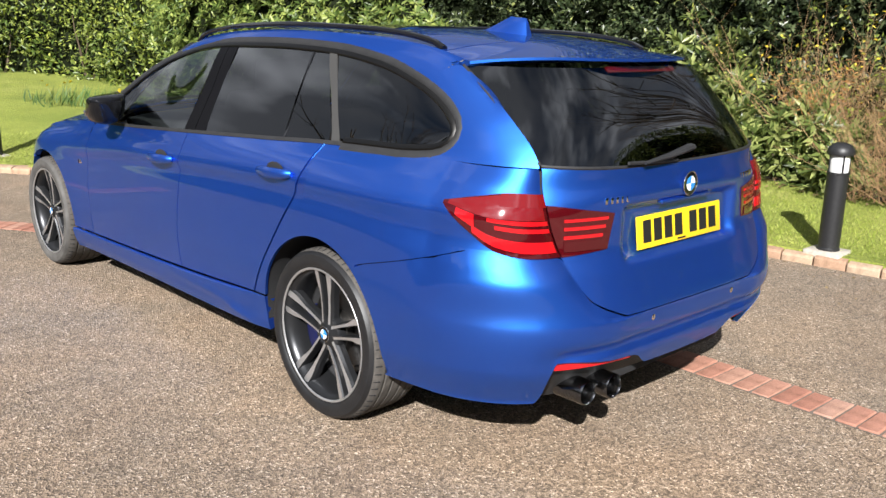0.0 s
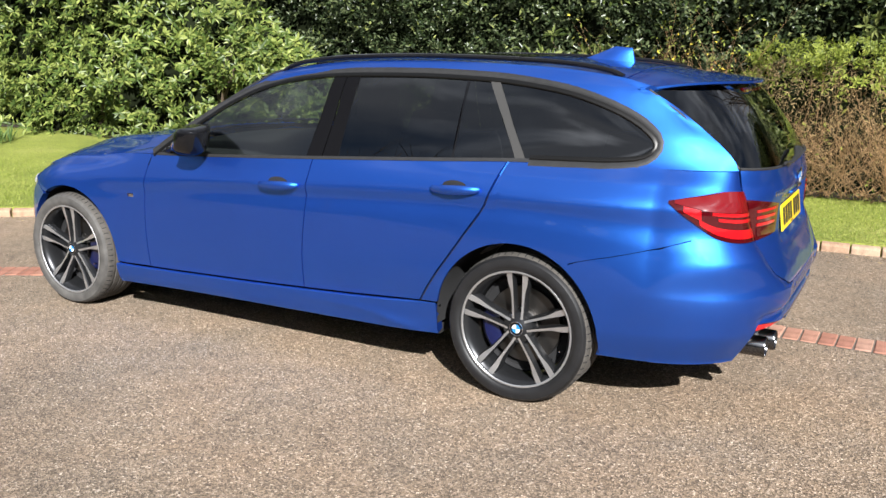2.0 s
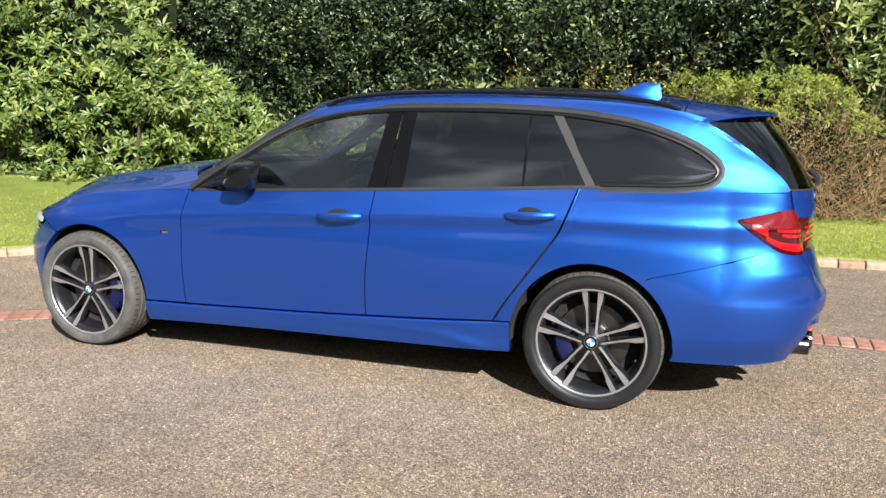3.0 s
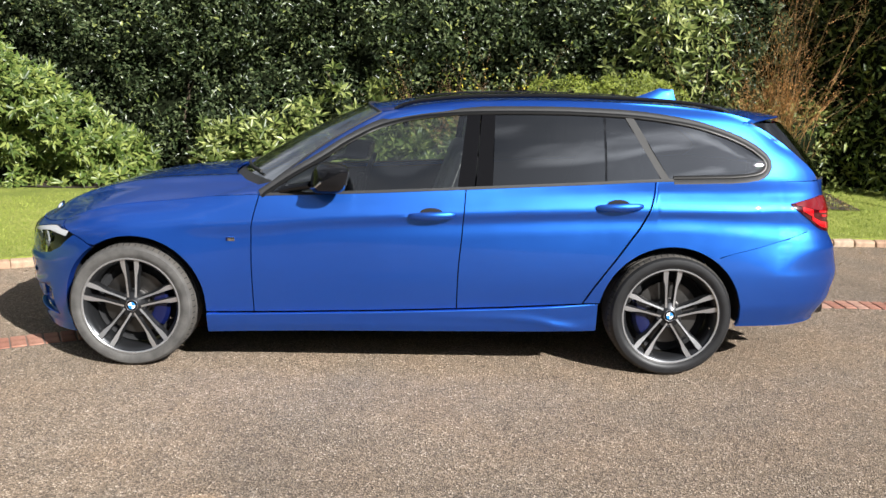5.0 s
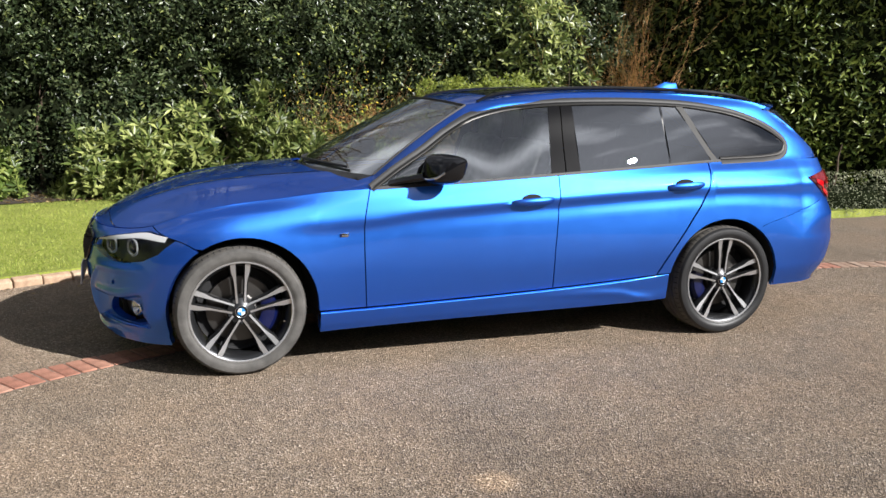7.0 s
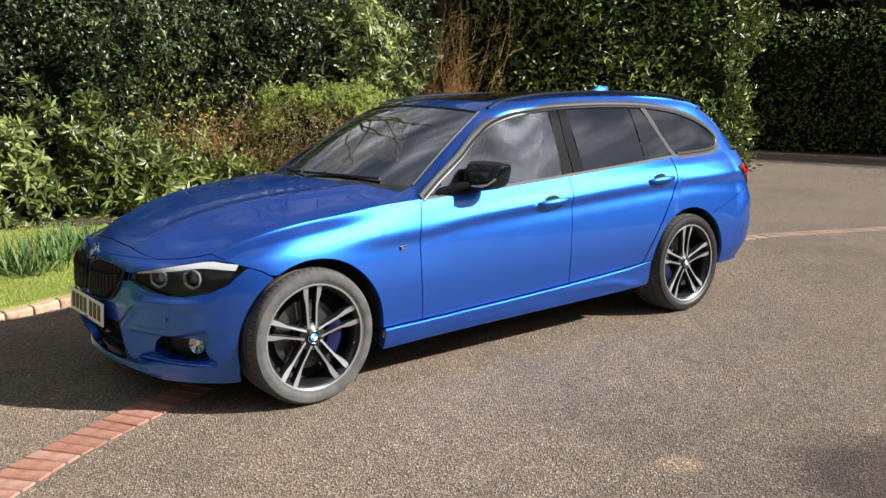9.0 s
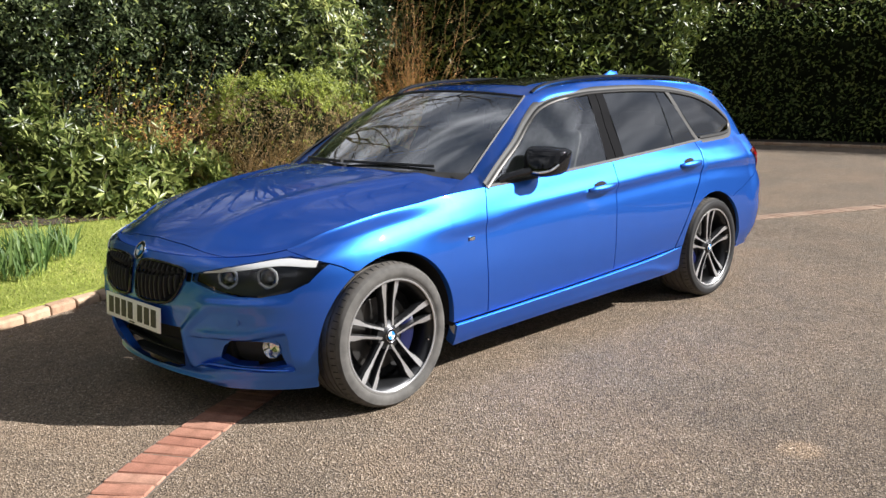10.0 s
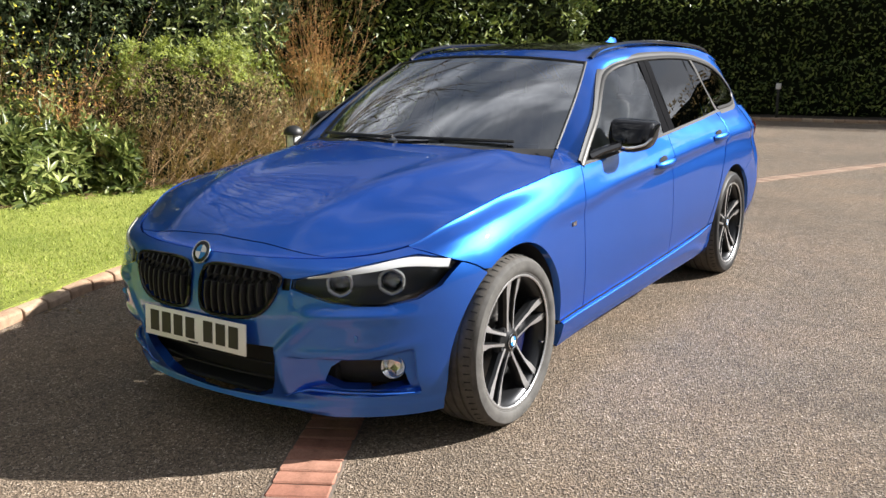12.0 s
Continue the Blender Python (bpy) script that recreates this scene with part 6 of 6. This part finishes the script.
foliage_face(holly, path, 0.4, 3.2, 80, 0.085, 0.034, LEAF_LAUREL, 0, 0.3, 0.46, 1.9, 1.0, "light_foliage")
stems(holly, [(-3.0, 5.95, .2), (-.8, 5.9, .2), (1.3, 5.85, .2)], 1.6, 0.5, 9, 0.03, BARK, "branch")

# rhododendrons at the lawn's edge
rhodo_top = pchip([(-9, 2.7), (-5.4, 2.65), (-4.9, 2.3), (-4.3, 1.85), (-3.75, 1.35), (-3.35, .9), (-2.9, .62)])
path = [(-8.6, 3.0), (-7.0, 3.15), (-6.0, 3.25), (-5.2, 3.65), (-4.4, 4.0), (-3.7, 4.45), (-3.0, 4.75)]
rhodo = thing("rhododendron", "broad rhododendron with pale green whorled leaves", "shrub")
inner_wall(rhodo, path, 0.15, 2.6, 0.42, 2.0, 0.15, 1.6, -0.12, lambda x: float(rhodo_top(x)))
foliage_face(rhodo, path, 0.2, 2.6, 210, 0.105, 0.036, LEAF_RHODO, 7, 0.55, 0.46, 2.1, 2.0, "foliage", 0.6, -0.12, lambda x: float(rhodo_top(x)))
stems(rhodo, [(-6.5, 3.6, .2), (-5.0, 4.2, .2)], 1.5, 0.6, 8, 0.03, BARK, "branch", 0.06, 5)

# old laurel standing above the rhododendrons
path = [(-9.5, 4.2), (-7.5, 4.4), (-6.2, 4.5), (-5.0, 4.9)]
tall = thing("laurel_tree", "tall leafy laurel rising behind the rhododendrons", "tree")
inner_wall(tall, path, 0.3, 3.6, 0.4, 3.0)
foliage_face(tall, path, 1.4, 3.6, 90, 0.14, 0.045, LEAF_LAUREL, 7, 0.5, 0.3, 1.5, 3.0)
stems(tall, [(-7.0, 4.9, .2)], 2.8, 0.7, 4, 0.06, BARK, "trunk", 0.06, 6)

# shrub border far along the drive
path = [(-16.0, -2.5), (-13.2, 1.2), (-12.2, 2.2), (-10.8, 2.9), (-9.2, 3.4), (-8.2, 3.2)]
border = thing("mixed_shrub_border", "sunlit mixed evergreen shrub border at the lawn's far edge", "shrubbery")
inner_wall(border, path, 0.2, 3.6, 0.45, 4.0)
foliage_face(border, path, 0.35, 3.8, 420, 0.10, 0.042, LEAF_RHODO, 0, 0.5, 0.35, 1.1, 4.0)
foliage_face(border, path, 0.35, 3.8, 200, 0.09, 0.04, LEAF_LIME, 0, 0.4, 0.35, 1.1, 4.0, "pale_foliage")
stems(border, [(-11.0, 3.2, .3), (-12.6, 2.2, .3)], 1.4, 0.4, 6, 0.03, BARK, "branch", 0.06, 7)

# low laurels at the hedge's foot
for k, (cx, cy, r, h) in enumerate(((-2.35, 4.85, .50, .70), (-1.35, 4.95, .62, .98), (-.45, 4.95, .5, .85), (.45, 4.9, .55, .80), (-.75, 5.2, .35, 1.45), (-.05, 4.72, .50, .74), (.92, 4.70, .36, .58), (-1.9, 4.75, .5, .8))):
    lau = thing("low_laurel", "low laurel shrub with long pale leaves at the hedge foot", "shrub", group="laurels at the hedge foot")
    path = [(cx - r, cy + .25), (cx - .6 * r, cy - .25), (cx, cy - .38), (cx + .6 * r, cy - .25), (cx + r, cy + .25)]
    dome = lambda x, c=cx, rr=r, hh=h: 0.28 + hh * math.sqrt(max(0.05, 1 - ((x - c) / (rr * 1.15)) ** 2))
    stems(lau, [(cx, cy, .2)], h * .7, r * .7, 5, 0.012, BARK, "branch", 0.04, 30 + k)
    foliage_face(lau, path, 0.2, .9, 170, 0.135, 0.040, LEAF_LAUREL, 8, 0.25, 0.1, 3.0, 5.0 + k, "foliage", 0.9, -0.25, dome)

# forsythia with a few yellow flowers
fors = thing("forsythia", "straggling forsythia twigs with sparse yellow flowers", "shrub")
tips = twig_mesh("twig_thicket", [(.1, 5.1, .25), (.6, 5.05, .25), (.9, 5.15, .25)], 1.5, 0.45, 60, 0.0035, TWIG, fors, 3, 11)
pick = tips[RNG.random(len(tips)) < 0.12]
leaves("flowers", pick, random_ways(len(pick), (0, -.3, .3), .8), random_ways(len(pick), (0, -1, .5), .5), 0.035, 0.022, PETAL, fors, kind="stuff")
pick = tips[RNG.random(len(tips)) < 0.8]
leaves("young_leaves", pick, random_ways(len(pick), (0, -.3, .3), .8), random_ways(len(pick), (0, -1, .5), .5), 0.045, 0.018, LEAF_LIME, fors, kind="stuff")

# dead fern and pale laurel shoots against the hedge
fern = thing("dead_fern", "rust-brown dead fern fronds before the hedge", "fern")
tips = twig_mesh("fronds", [(.35, 5.0, .55), (.6, 5.0, .55), (.8, 5.05, .5)], 0.75, 0.55, 46, 0.0032, TWIG, fern, 4, 15)
leaves("frond_foliage", tips, random_ways(len(tips), (0, -.4, .1), .8), random_ways(len(tips), (0, -1, .5), .5), 0.055, 0.012, LEAF_RUST, fern, kind="stuff")
shoots = thing("laurel_shoots", "fresh pale laurel shoots growing out of the hedge", "shrub")
stems(shoots, [(2.6, 5.3, .3), (3.2, 5.25, .3)], 1.7, 0.35, 6, 0.014, BARK, "branch", 0.05, 17)
foliage_face(shoots, [(2.2, 5.35), (2.7, 5.0), (3.3, 4.98), (3.8, 5.25)], 1.2, 2.7, 95, 0.125, 0.038, LEAF_LAUREL, 6, 0.35, 0.28, 2.2, 6.5)

# clipped lime-green bush, brown and twiggy below
lime = thing("clipped_lime_bush", "rounded lime-green bush with bare brown lower twigs", "shrub")
lime_top = pchip([(.95, 1.15), (1.2, 1.42), (1.8, 1.52), (2.6, 1.53), (3.1, 1.42), (3.45, 1.0)])
path = [(.95, 5.0), (1.15, 4.62), (1.7, 4.42), (2.4, 4.38), (3.0, 4.5), (3.4, 4.9)]
inner_wall(lime, path, 0.15, 1.5, 0.30, 8.0, 0.08, 2.5, -0.05, lambda x: float(lime_top(x)) - 0.1, 0.35)
foliage_face(lime, path, 0.95, 1.5, 420, 0.050, 0.014, LEAF_LIME, 9, 0.3, 0.30, 3.4, 8.0, "foliage", 0.6, -0.05, lambda x: float(lime_top(x)) + 0.05 + 0.07 * math.sin(x * 9.0) * math.sin(x * 4.3), 0.40)
foliage_face(lime, path, 0.3, 1.4, 2300, 0.046, 0.010, LEAF_DRY, 0, 0.3, 0.22, 2.6, 8.0, "dry_foliage", bias=0.85)
foliage_face(lime, path, 0.25, 1.25, 110, 0.055, 0.018, LEAF_LIME, 0, 0.3, 0.22, 2.6, 8.0, "lower_foliage")
twig_mesh("twig_thicket", [(1.2 + .25 * i, 4.45, .2) for i in range(9)], 1.15, 0.9, 260, 0.0032, TWIG, lime, 4, 12)

# upright orange-brown stems
willow = thing("coppiced_willow", "upright thicket of bare orange-brown stems", "shrub")
tips = twig_mesh("thicket", [(4.08, 5.02, .2), (4.22, 5.0, .2), (4.36, 5.06, .2)], 2.5, 0.25, 60, 0.0033, TWIG_ORANGE, willow, 3, 13)
low = twig_mesh("thicket", [(4.0, 5.0, .9), (4.2, 4.95, .9), (4.4, 5.05, .9)], 0.75, 0.55, 36, 0.0028, TWIG_ORANGE, willow, 5, 14)
tips = np.concatenate([tips, low, low + np.array([0.02, -0.01, 0.02])])
pick = tips[RNG.random(len(tips)) < 0.5]
leaves("budding", pick, random_ways(len(pick), (0, -.2, .5), .7), random_ways(len(pick), (0, -1, .5), .5), 0.026, 0.012, LEAF_RUST, willow, kind="stuff")
foot = thing("leafy_bush", "dark leafy bush at the foot of the bare stems", "shrub")
path = [(3.0, 5.3), (3.4, 4.95), (4.2, 4.85), (4.9, 5.1), (5.3, 5.6)]
inner_wall(foot, path, .15, 1.3, .3, 9.0, .08, cap=.3)
foliage_face(foot, path, .2, 1.35, 420, .075, .03, LEAF_LAUREL, 0, .3, .16, 2.5, 9.0)

# big clipped laurel hedge beside the drive
laurel = thing("clipped_laurel_hedge", "massive clipped laurel hedge beside the drive", "hedge")
path = [(4.9, 8.2), (4.95, 6.5), (5.3, 5.5), (6.0, 4.9), (6.9, 4.3), (7.7, 3.68), (8.2, 3.4), (8.7, 3.55), (8.95, 4.4), (8.95, 9.0)]
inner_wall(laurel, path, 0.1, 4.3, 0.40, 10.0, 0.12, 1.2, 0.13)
foliage_face(laurel, path, 0.2, 4.4, 620, 0.115, 0.038, LEAF_CLIPPED, 0, 0.45, 0.30, 1.5, 10.0, "foliage", 0.5, 0.13, face_up=0.1)
stems(laurel, [(6.6, 4.0, 0), (7.6, 4.0, 0), (5.6, 4.4, 0)], 1.2, 0.3, 6, 0.035, BARK, "trunk", 0.06, 8)

# low grey-green ground cover at the hedge foot
cover = thing("ground_cover", "low grey-green ground cover beside the clipped hedge", "shrub")
path = [(5.35, 3.75), (5.55, 3.22), (6.2, 3.02), (6.9, 3.0), (7.4, 3.1), (7.8, 3.4)]
inner_wall(cover, path, 0.02, 0.42, 0.16, 19.0, 0.04, 3.0, -0.3, None, 0.35)
foliage_face(cover, path, 0.03, 0.50, 2400, 0.035, 0.016, LEAF_GREY, 0, 0.22, 0.10, 3.4, 19.0, "foliage", 0.6, -0.3)
stems(cover, [(5.9, 3.3, .02), (6.8, 3.3, .02)], 0.32, 0.3, 6, 0.008, BARK, "branch", 0.03, 41)

# hedge across the drive's far end
far = thing("far_hedge", "dark clipped hedge across the far end of the drive", "hedge")
path = [(9.2, 13.5), (13.0, 12.8), (15.6, 10.0), (16.2, 6.0), (16.3, 0.0), (16.0, -6.0), (14.5, -12.0)]
inner_wall(far, path, 0.0, 3.2, 0.35, 12.0)
foliage_face(far, path, 0.1, 3.3, 260, 0.11, 0.050, LEAF_RHODO, 0, 0.4, 0.2, 1.0, 12.0)

# tree belt on the other side of the drive
belt = thing("garden_tree_belt", "belt of garden trees and shrubs across the drive", "trees")
path = [(14.5, -12.0), (8.0, -17.0), (0.0, -18.5), (-9.0, -17.5), (-17.0, -12.0), (-16.0, -2.5)]
belt_top = lambda x: 5.3 + 1.3 * math.sin(x * 0.55) + 0.8 * math.sin(x * 1.7 + 1)
inner_wall(belt, path, 0.0, 5.0, 0.5, 14.0, 0.5, 0.6, 0.0, belt_top)
foliage_face(belt, path, 0.1, 5.0, 26, 0.40, 0.17, LEAF_LAUREL, 0, 0.6, 0.5, 0.6, 14.0, "foliage", 0.5, 0.0, belt_top)


def bare_tree(x, y, h, seed):
    t = thing("bare_tree", "leafless tree with spreading bare branches behind the hedges", "tree", group="bare trees")
    finish("trunk", tube([(x, y, 0), (x + .05, y, h * .2), (x - .05, y + .05, h * .4)], [.22, .17, .13], 10), BARK, t)
    twig_mesh("branches", [(x, y, h * .36)], h * .75, 0.55, 34, 0.045, BARK, t, 4, seed)


for x, y, h, seed in ((-9.5, -13.5, 8.5, 21), (4.0, 9.5, 11.0, 22), (-1.0, 10.5, 10.0, 23), (20.0, 7.0, 9.0, 24)):
    bare_tree(x, y, h, seed)


back = thing("backing_trees", "brownish leafless shrubs and trees beyond the far hedge", "trees")
path = [(11.0, 18.0), (17.0, 15.0), (20.0, 9.0), (20.5, 0.0), (19.5, -9.0)]
inner_wall(back, path, 0.0, 5.0, 0.5, 15.0, 0.4, 0.6)
foliage_face(back, path, 1.5, 5.4, 40, 0.25, 0.10, LEAF_DRY, 0, 0.6, 0.4, 0.6, 15.0)


def conifer(x, y, h, r):
    t = thing("conifer", "dark green conifer beyond the drive", "tree", group="conifers")
    finish("trunk", tube([(x, y, 0), (x, y, h * .5), (x, y, h * .97)], [.2, .12, .02], 8), BARK, t)
    n = 9000
    z = h * (0.12 + 0.88 * RNG.random(n) ** 1.3)
    rad = r * (1 - z / h) * (0.75 + 0.25 * np.sin(z * 9.0)) * np.sqrt(RNG.random(n))
    a = RNG.uniform(0, 2 * math.pi, n)
    at = np.stack([x + rad * np.cos(a), y + rad * np.sin(a), z], 1)
    way = np.stack([np.cos(a), np.sin(a), np.full(n, -.25)], 1) + RNG.normal(0, .3, (n, 3))
    leaves("crown", at, way, random_ways(n, (0, 0, 1), .3), 0.42, 0.12, LEAF_DARK, t)


conifer(-19.0, -5.5, 8.0, 1.9)
conifer(-21.0, -2.5, 6.5, 1.7)


def daffodils(x, y, z, r, seed, bloom):
    d = thing("daffodil_clump", "clump of green daffodil blades in the lawn", "flowers", group="daffodil clumps")
    n = 150
    a, q = RNG.uniform(0, 2 * math.pi, n), r * np.sqrt(RNG.uniform(0, 1, n))
    at = np.stack([x + q * np.cos(a), y + q * np.sin(a), np.full(n, z)], 1)
    way = random_ways(n, (0, 0, 1), .28)
    leaves("blade_tuft", at, way, random_ways(n, (0, -1, 0), .6), 0.27, 0.020, LEAF_BLADE, d, 0.25, "stuff")
    if bloom:
        leaves("flowers", at[:bloom] + np.array([0, 0, .33]), random_ways(bloom, (0, -1, .2), .6), random_ways(bloom, (0, 0, 1), .4), 0.06, 0.05, PETAL, d, kind="stuff")


daffodils(-1.75, 2.85, .12, .26, 1, 0)
daffodils(-1.35, 3.3, .13, .24, 2, 0)
daffodils(-8.0, 1.65, .30, .55, 3, 6)
daffodils(-6.9, 2.2, .28, .35, 4, 4)


# grass blades along the near lawn
def grass():
    n = 70000
    x = RNG.uniform(-6.5, 6.5, n)
    d = RNG.uniform(0.12, 2.9, n) ** 1.0
    y = np.array([float(kerb_y(v)) for v in x]) + d
    keep = (RNG.random(n) < 1.15 - 0.28 * d)
    x, y = x[keep], y[keep]
    z = np.array([lawn_rise(a, b) for a, b in zip(x, y)]) - 0.004
    at = np.stack([x, y, z], 1)
    m = len(x)
    g = leaves("grass", at, random_ways(m, (0, 0, 1), .55), random_ways(m, (0, -1, .3), .8), 0.032, 0.006, LEAF_GRASS, None, 0.2)
    tagged(g, "short mown grass blades of the lawn", "grass", kind="stuff")


LEAF_GRASS = leaf_material("grass_blade", (0.175, 0.235, 0.030), (0.27, 0.335, 0.055), (0.40, 0.43, 0.12), 0.55, 0.35)
grass()


def bed_y(u, v):
    return lerp(4.55 - 0.9 * max(0, (-u - 3) / 3) + .12 * math.sin(u * 2.3), 6.2, v)


def litter():
    """Bed of soil and dead leaves under the shrubs."""
    bm = grid(lambda u, v: (u, bed_y(u, v), lawn_rise(u, bed_y(u, v)) + 0.008 + 0.006 * math.sin(u * 7 + v * 5)), [lerp(-9, 5, t) for t in spread(60)], spread(5))
    ob = finish("shrub_bed", bm, SOIL)
    tagged(ob, "dark soil bed with leaf litter below the shrubs", "soil", kind="structure")
    n = 2600
    x, y = RNG.uniform(-6, 5, n), RNG.uniform(4.4, 5.3, n)
    at = np.stack([x, y, np.array([lawn_rise(a, b) for a, b in zip(x, y)]) + 0.016], 1)
    lv = leaves("leaf_litter", at, random_ways(n, (1, 0, 0), 1.0) * np.array([1, 1, .2]), random_ways(n, (0, 0, 1), .3), 0.05, 0.025, LEAF_DRY, None, 0.1)
    tagged(lv, "fallen brown leaves on the soil", "leaf litter", kind="stuff")

    n = 240
    x = RNG.uniform(-4.8, 5.5, n)
    y = np.array([float(kerb_y(v)) for v in x]) - 0.03 - RNG.exponential(0.22, n)
    at = np.stack([x, y, np.full(n, 0.006)], 1)
    lv = leaves("fallen_leaf_scatter", at, random_ways(n, (1, 0, 0), 1.0) * np.array([1, 1, .15]), random_ways(n, (0, 0, 1), .25), 0.032, 0.018, LEAF_DRY, None, 0.1)
    tagged(lv, "few dry fallen leaves along the kerb foot", "leaf litter", kind="stuff")


litter()
bed = finish("hedge_bed", grid(lambda x, y: (x, y, 0.05), [15.34, 16.2, 17.5], [-14, -8, -2, 4, 8, 13]), SOIL)
tagged(bed, "bare dark soil strip below the far hedge", "soil", kind="structure")


# ---- bollards ----
def bollard():
    b = thing("bollard_light", "black post light with frosted band and dark cap beside the kerb", "bollard", group="bollard lights")
    part("post", lathe([(.071, 0), (.071, .02), (.067, .025), (.067, .505), (.070, .508), (.070, .52)], 28, "z"), BOLLARD, b)
    part("lens", lathe([(.058, .52), (.060, .53), (.060, .63), (.058, .635)], 28, "z"), FROST, b, "white frosted lamp lens")
    for i in range(4):
        a = math.pi / 4 + i * math.pi / 2
        part("guard_bar", box((0.010, 0.010, 0.125), (.063 * math.cos(a), .063 * math.sin(a), .575), 0.002), BOLLARD, b)
    part("cap", lathe([(.066, .630), (.083, .633), (.086, .646), (.078, .676), (.054, .700), (.026, .710), (.001, .712)], 28, "z"), BOLLARD, b)
    part("base_pad", box((0.24, 0.22, 0.05), (0, 0, -.018), 0.012), CONCRETE, b, "small concrete footing")
    return b


first = bollard()
first.matrix_basis = pose(1.60, 3.02, .085)
copy_thing(first, pose(-5.58, .03, .09))
post = thing("marker_post", "small pale marker post before the far hedge", "post", (15.3, 2.02, 0))
part("shaft", box((0.05, 0.05, 0.66), (0, 0, .33), 0.006), BOLLARD, post)
part("marker_head", box((0.07, 0.10, 0.12), (0, 0, .72), 0.012), FROST, post, "pale square head")


# ---- kerb blocks and paving bricks ----
def kerb():
    base = finish("kerb", box((0.02, 0.02, 0.02), (0, 2.6, -0.06)), JOINT)
    tagged(base, "low kerb of rounded buff blocks along the lawn", "kerb", kind="structure")
    shapes = []
    for i in range(4):
        bm = bmesh.new()
        prof = [(-.062, -.06), (-.062, .040), (-.050, .056), (-.02, .064), (.06, .066), (.062, -.06)]
        for e in (-.1, .1):
            for yv, zv in prof:
                bm.verts.new((e * (0.975 + 0.008 * random.random()), yv + 0.004 * random.uniform(-1, 1), zv + 0.004 * random.uniform(-1, 1)))
        vs = list(bm.verts)
        for k in range(6):
            j = (k + 1) % 6
            bm.faces.new((vs[k], vs[j], vs[6 + j], vs[6 + k]))
        bm.faces.new(vs[:6][::-1])
        bm.faces.new(vs[6:])
        bmesh.ops.recalc_face_normals(bm, faces=bm.faces)
        bmesh.ops.bevel(bm, geom=[e for e in bm.edges if e.calc_length() < 0.14], offset=0.004, segments=1, affect="EDGES")
        me = bpy.data.meshes.new("kerb_block")
        bm.to_mesh(me)
        bm.free()
        me.materials.append(KERB)
        shapes.append(me)
    for x, y, a in along(kerb_y, -7.5, 5.75, 0.208):
        ob = new("kerb_block", random.choice(shapes))
        ob.parent = base
        ob.matrix_basis = pose(x, y + 0.06, random.uniform(-.004, .004), random.uniform(-1.5, 1.5), random.uniform(-1, 1), a + random.uniform(-1, 1))

    for i in range(84):
        ob = new("kerb_block", random.choice(shapes))
        ob.parent = base
        ob.matrix_basis = pose(15.30, -9.0 + 0.208 * i, random.uniform(-.004, .004), 0, 0, -90 + random.uniform(-1, 1))


def brick_strip():
    bm = bmesh.new()
    pts = along(strip_y, -4.9, 9.9, 0.15)
    rows = []
    for x, y, a in pts:
        c, s = math.cos(math.radians(a)), math.sin(math.radians(a))
        rows.append([bm.verts.new((x - s * k, y + c * k, 0.0025)) for k in (-.112, .112)])
    for r0, r1 in zip(rows, rows[1:]):
        bm.faces.new((r0[0], r1[0], r1[1], r0[1]))
    base = finish("brick_strip", bm, JOINT)
    tagged(base, "single course of red clay pavers set across the drive", "paving", kind="structure")
    shapes, worn = [], []
    for i in range(4):
        b = box((0.079, 0.206, 0.03), bevel=0.005, segments=1)
        for v in b.verts:
            v.co.x += random.uniform(-.0025, .0025)
            v.co.y += random.uniform(-.003, .003)
        me = bpy.data.meshes.new("brick")
        b.to_mesh(me)
        b.free()
        me.materials.append(BRICK)
        shapes.append(me)
        old = me.copy()
        old.materials[0] = DUSTY
        worn.append(old)
    for x, y, a in along(strip_y, -4.9, 9.9, 0.0875):
        ob = new("brick", random.choice(worn if x > 3.7 else shapes))
        ob.parent = base
        ob.matrix_basis = pose(x, y, -0.006 + random.uniform(-.002, .002), random.uniform(-.8, .8), random.uniform(-.8, .8), a + random.uniform(-1.2, 1.2))


kerb()
brick_strip()
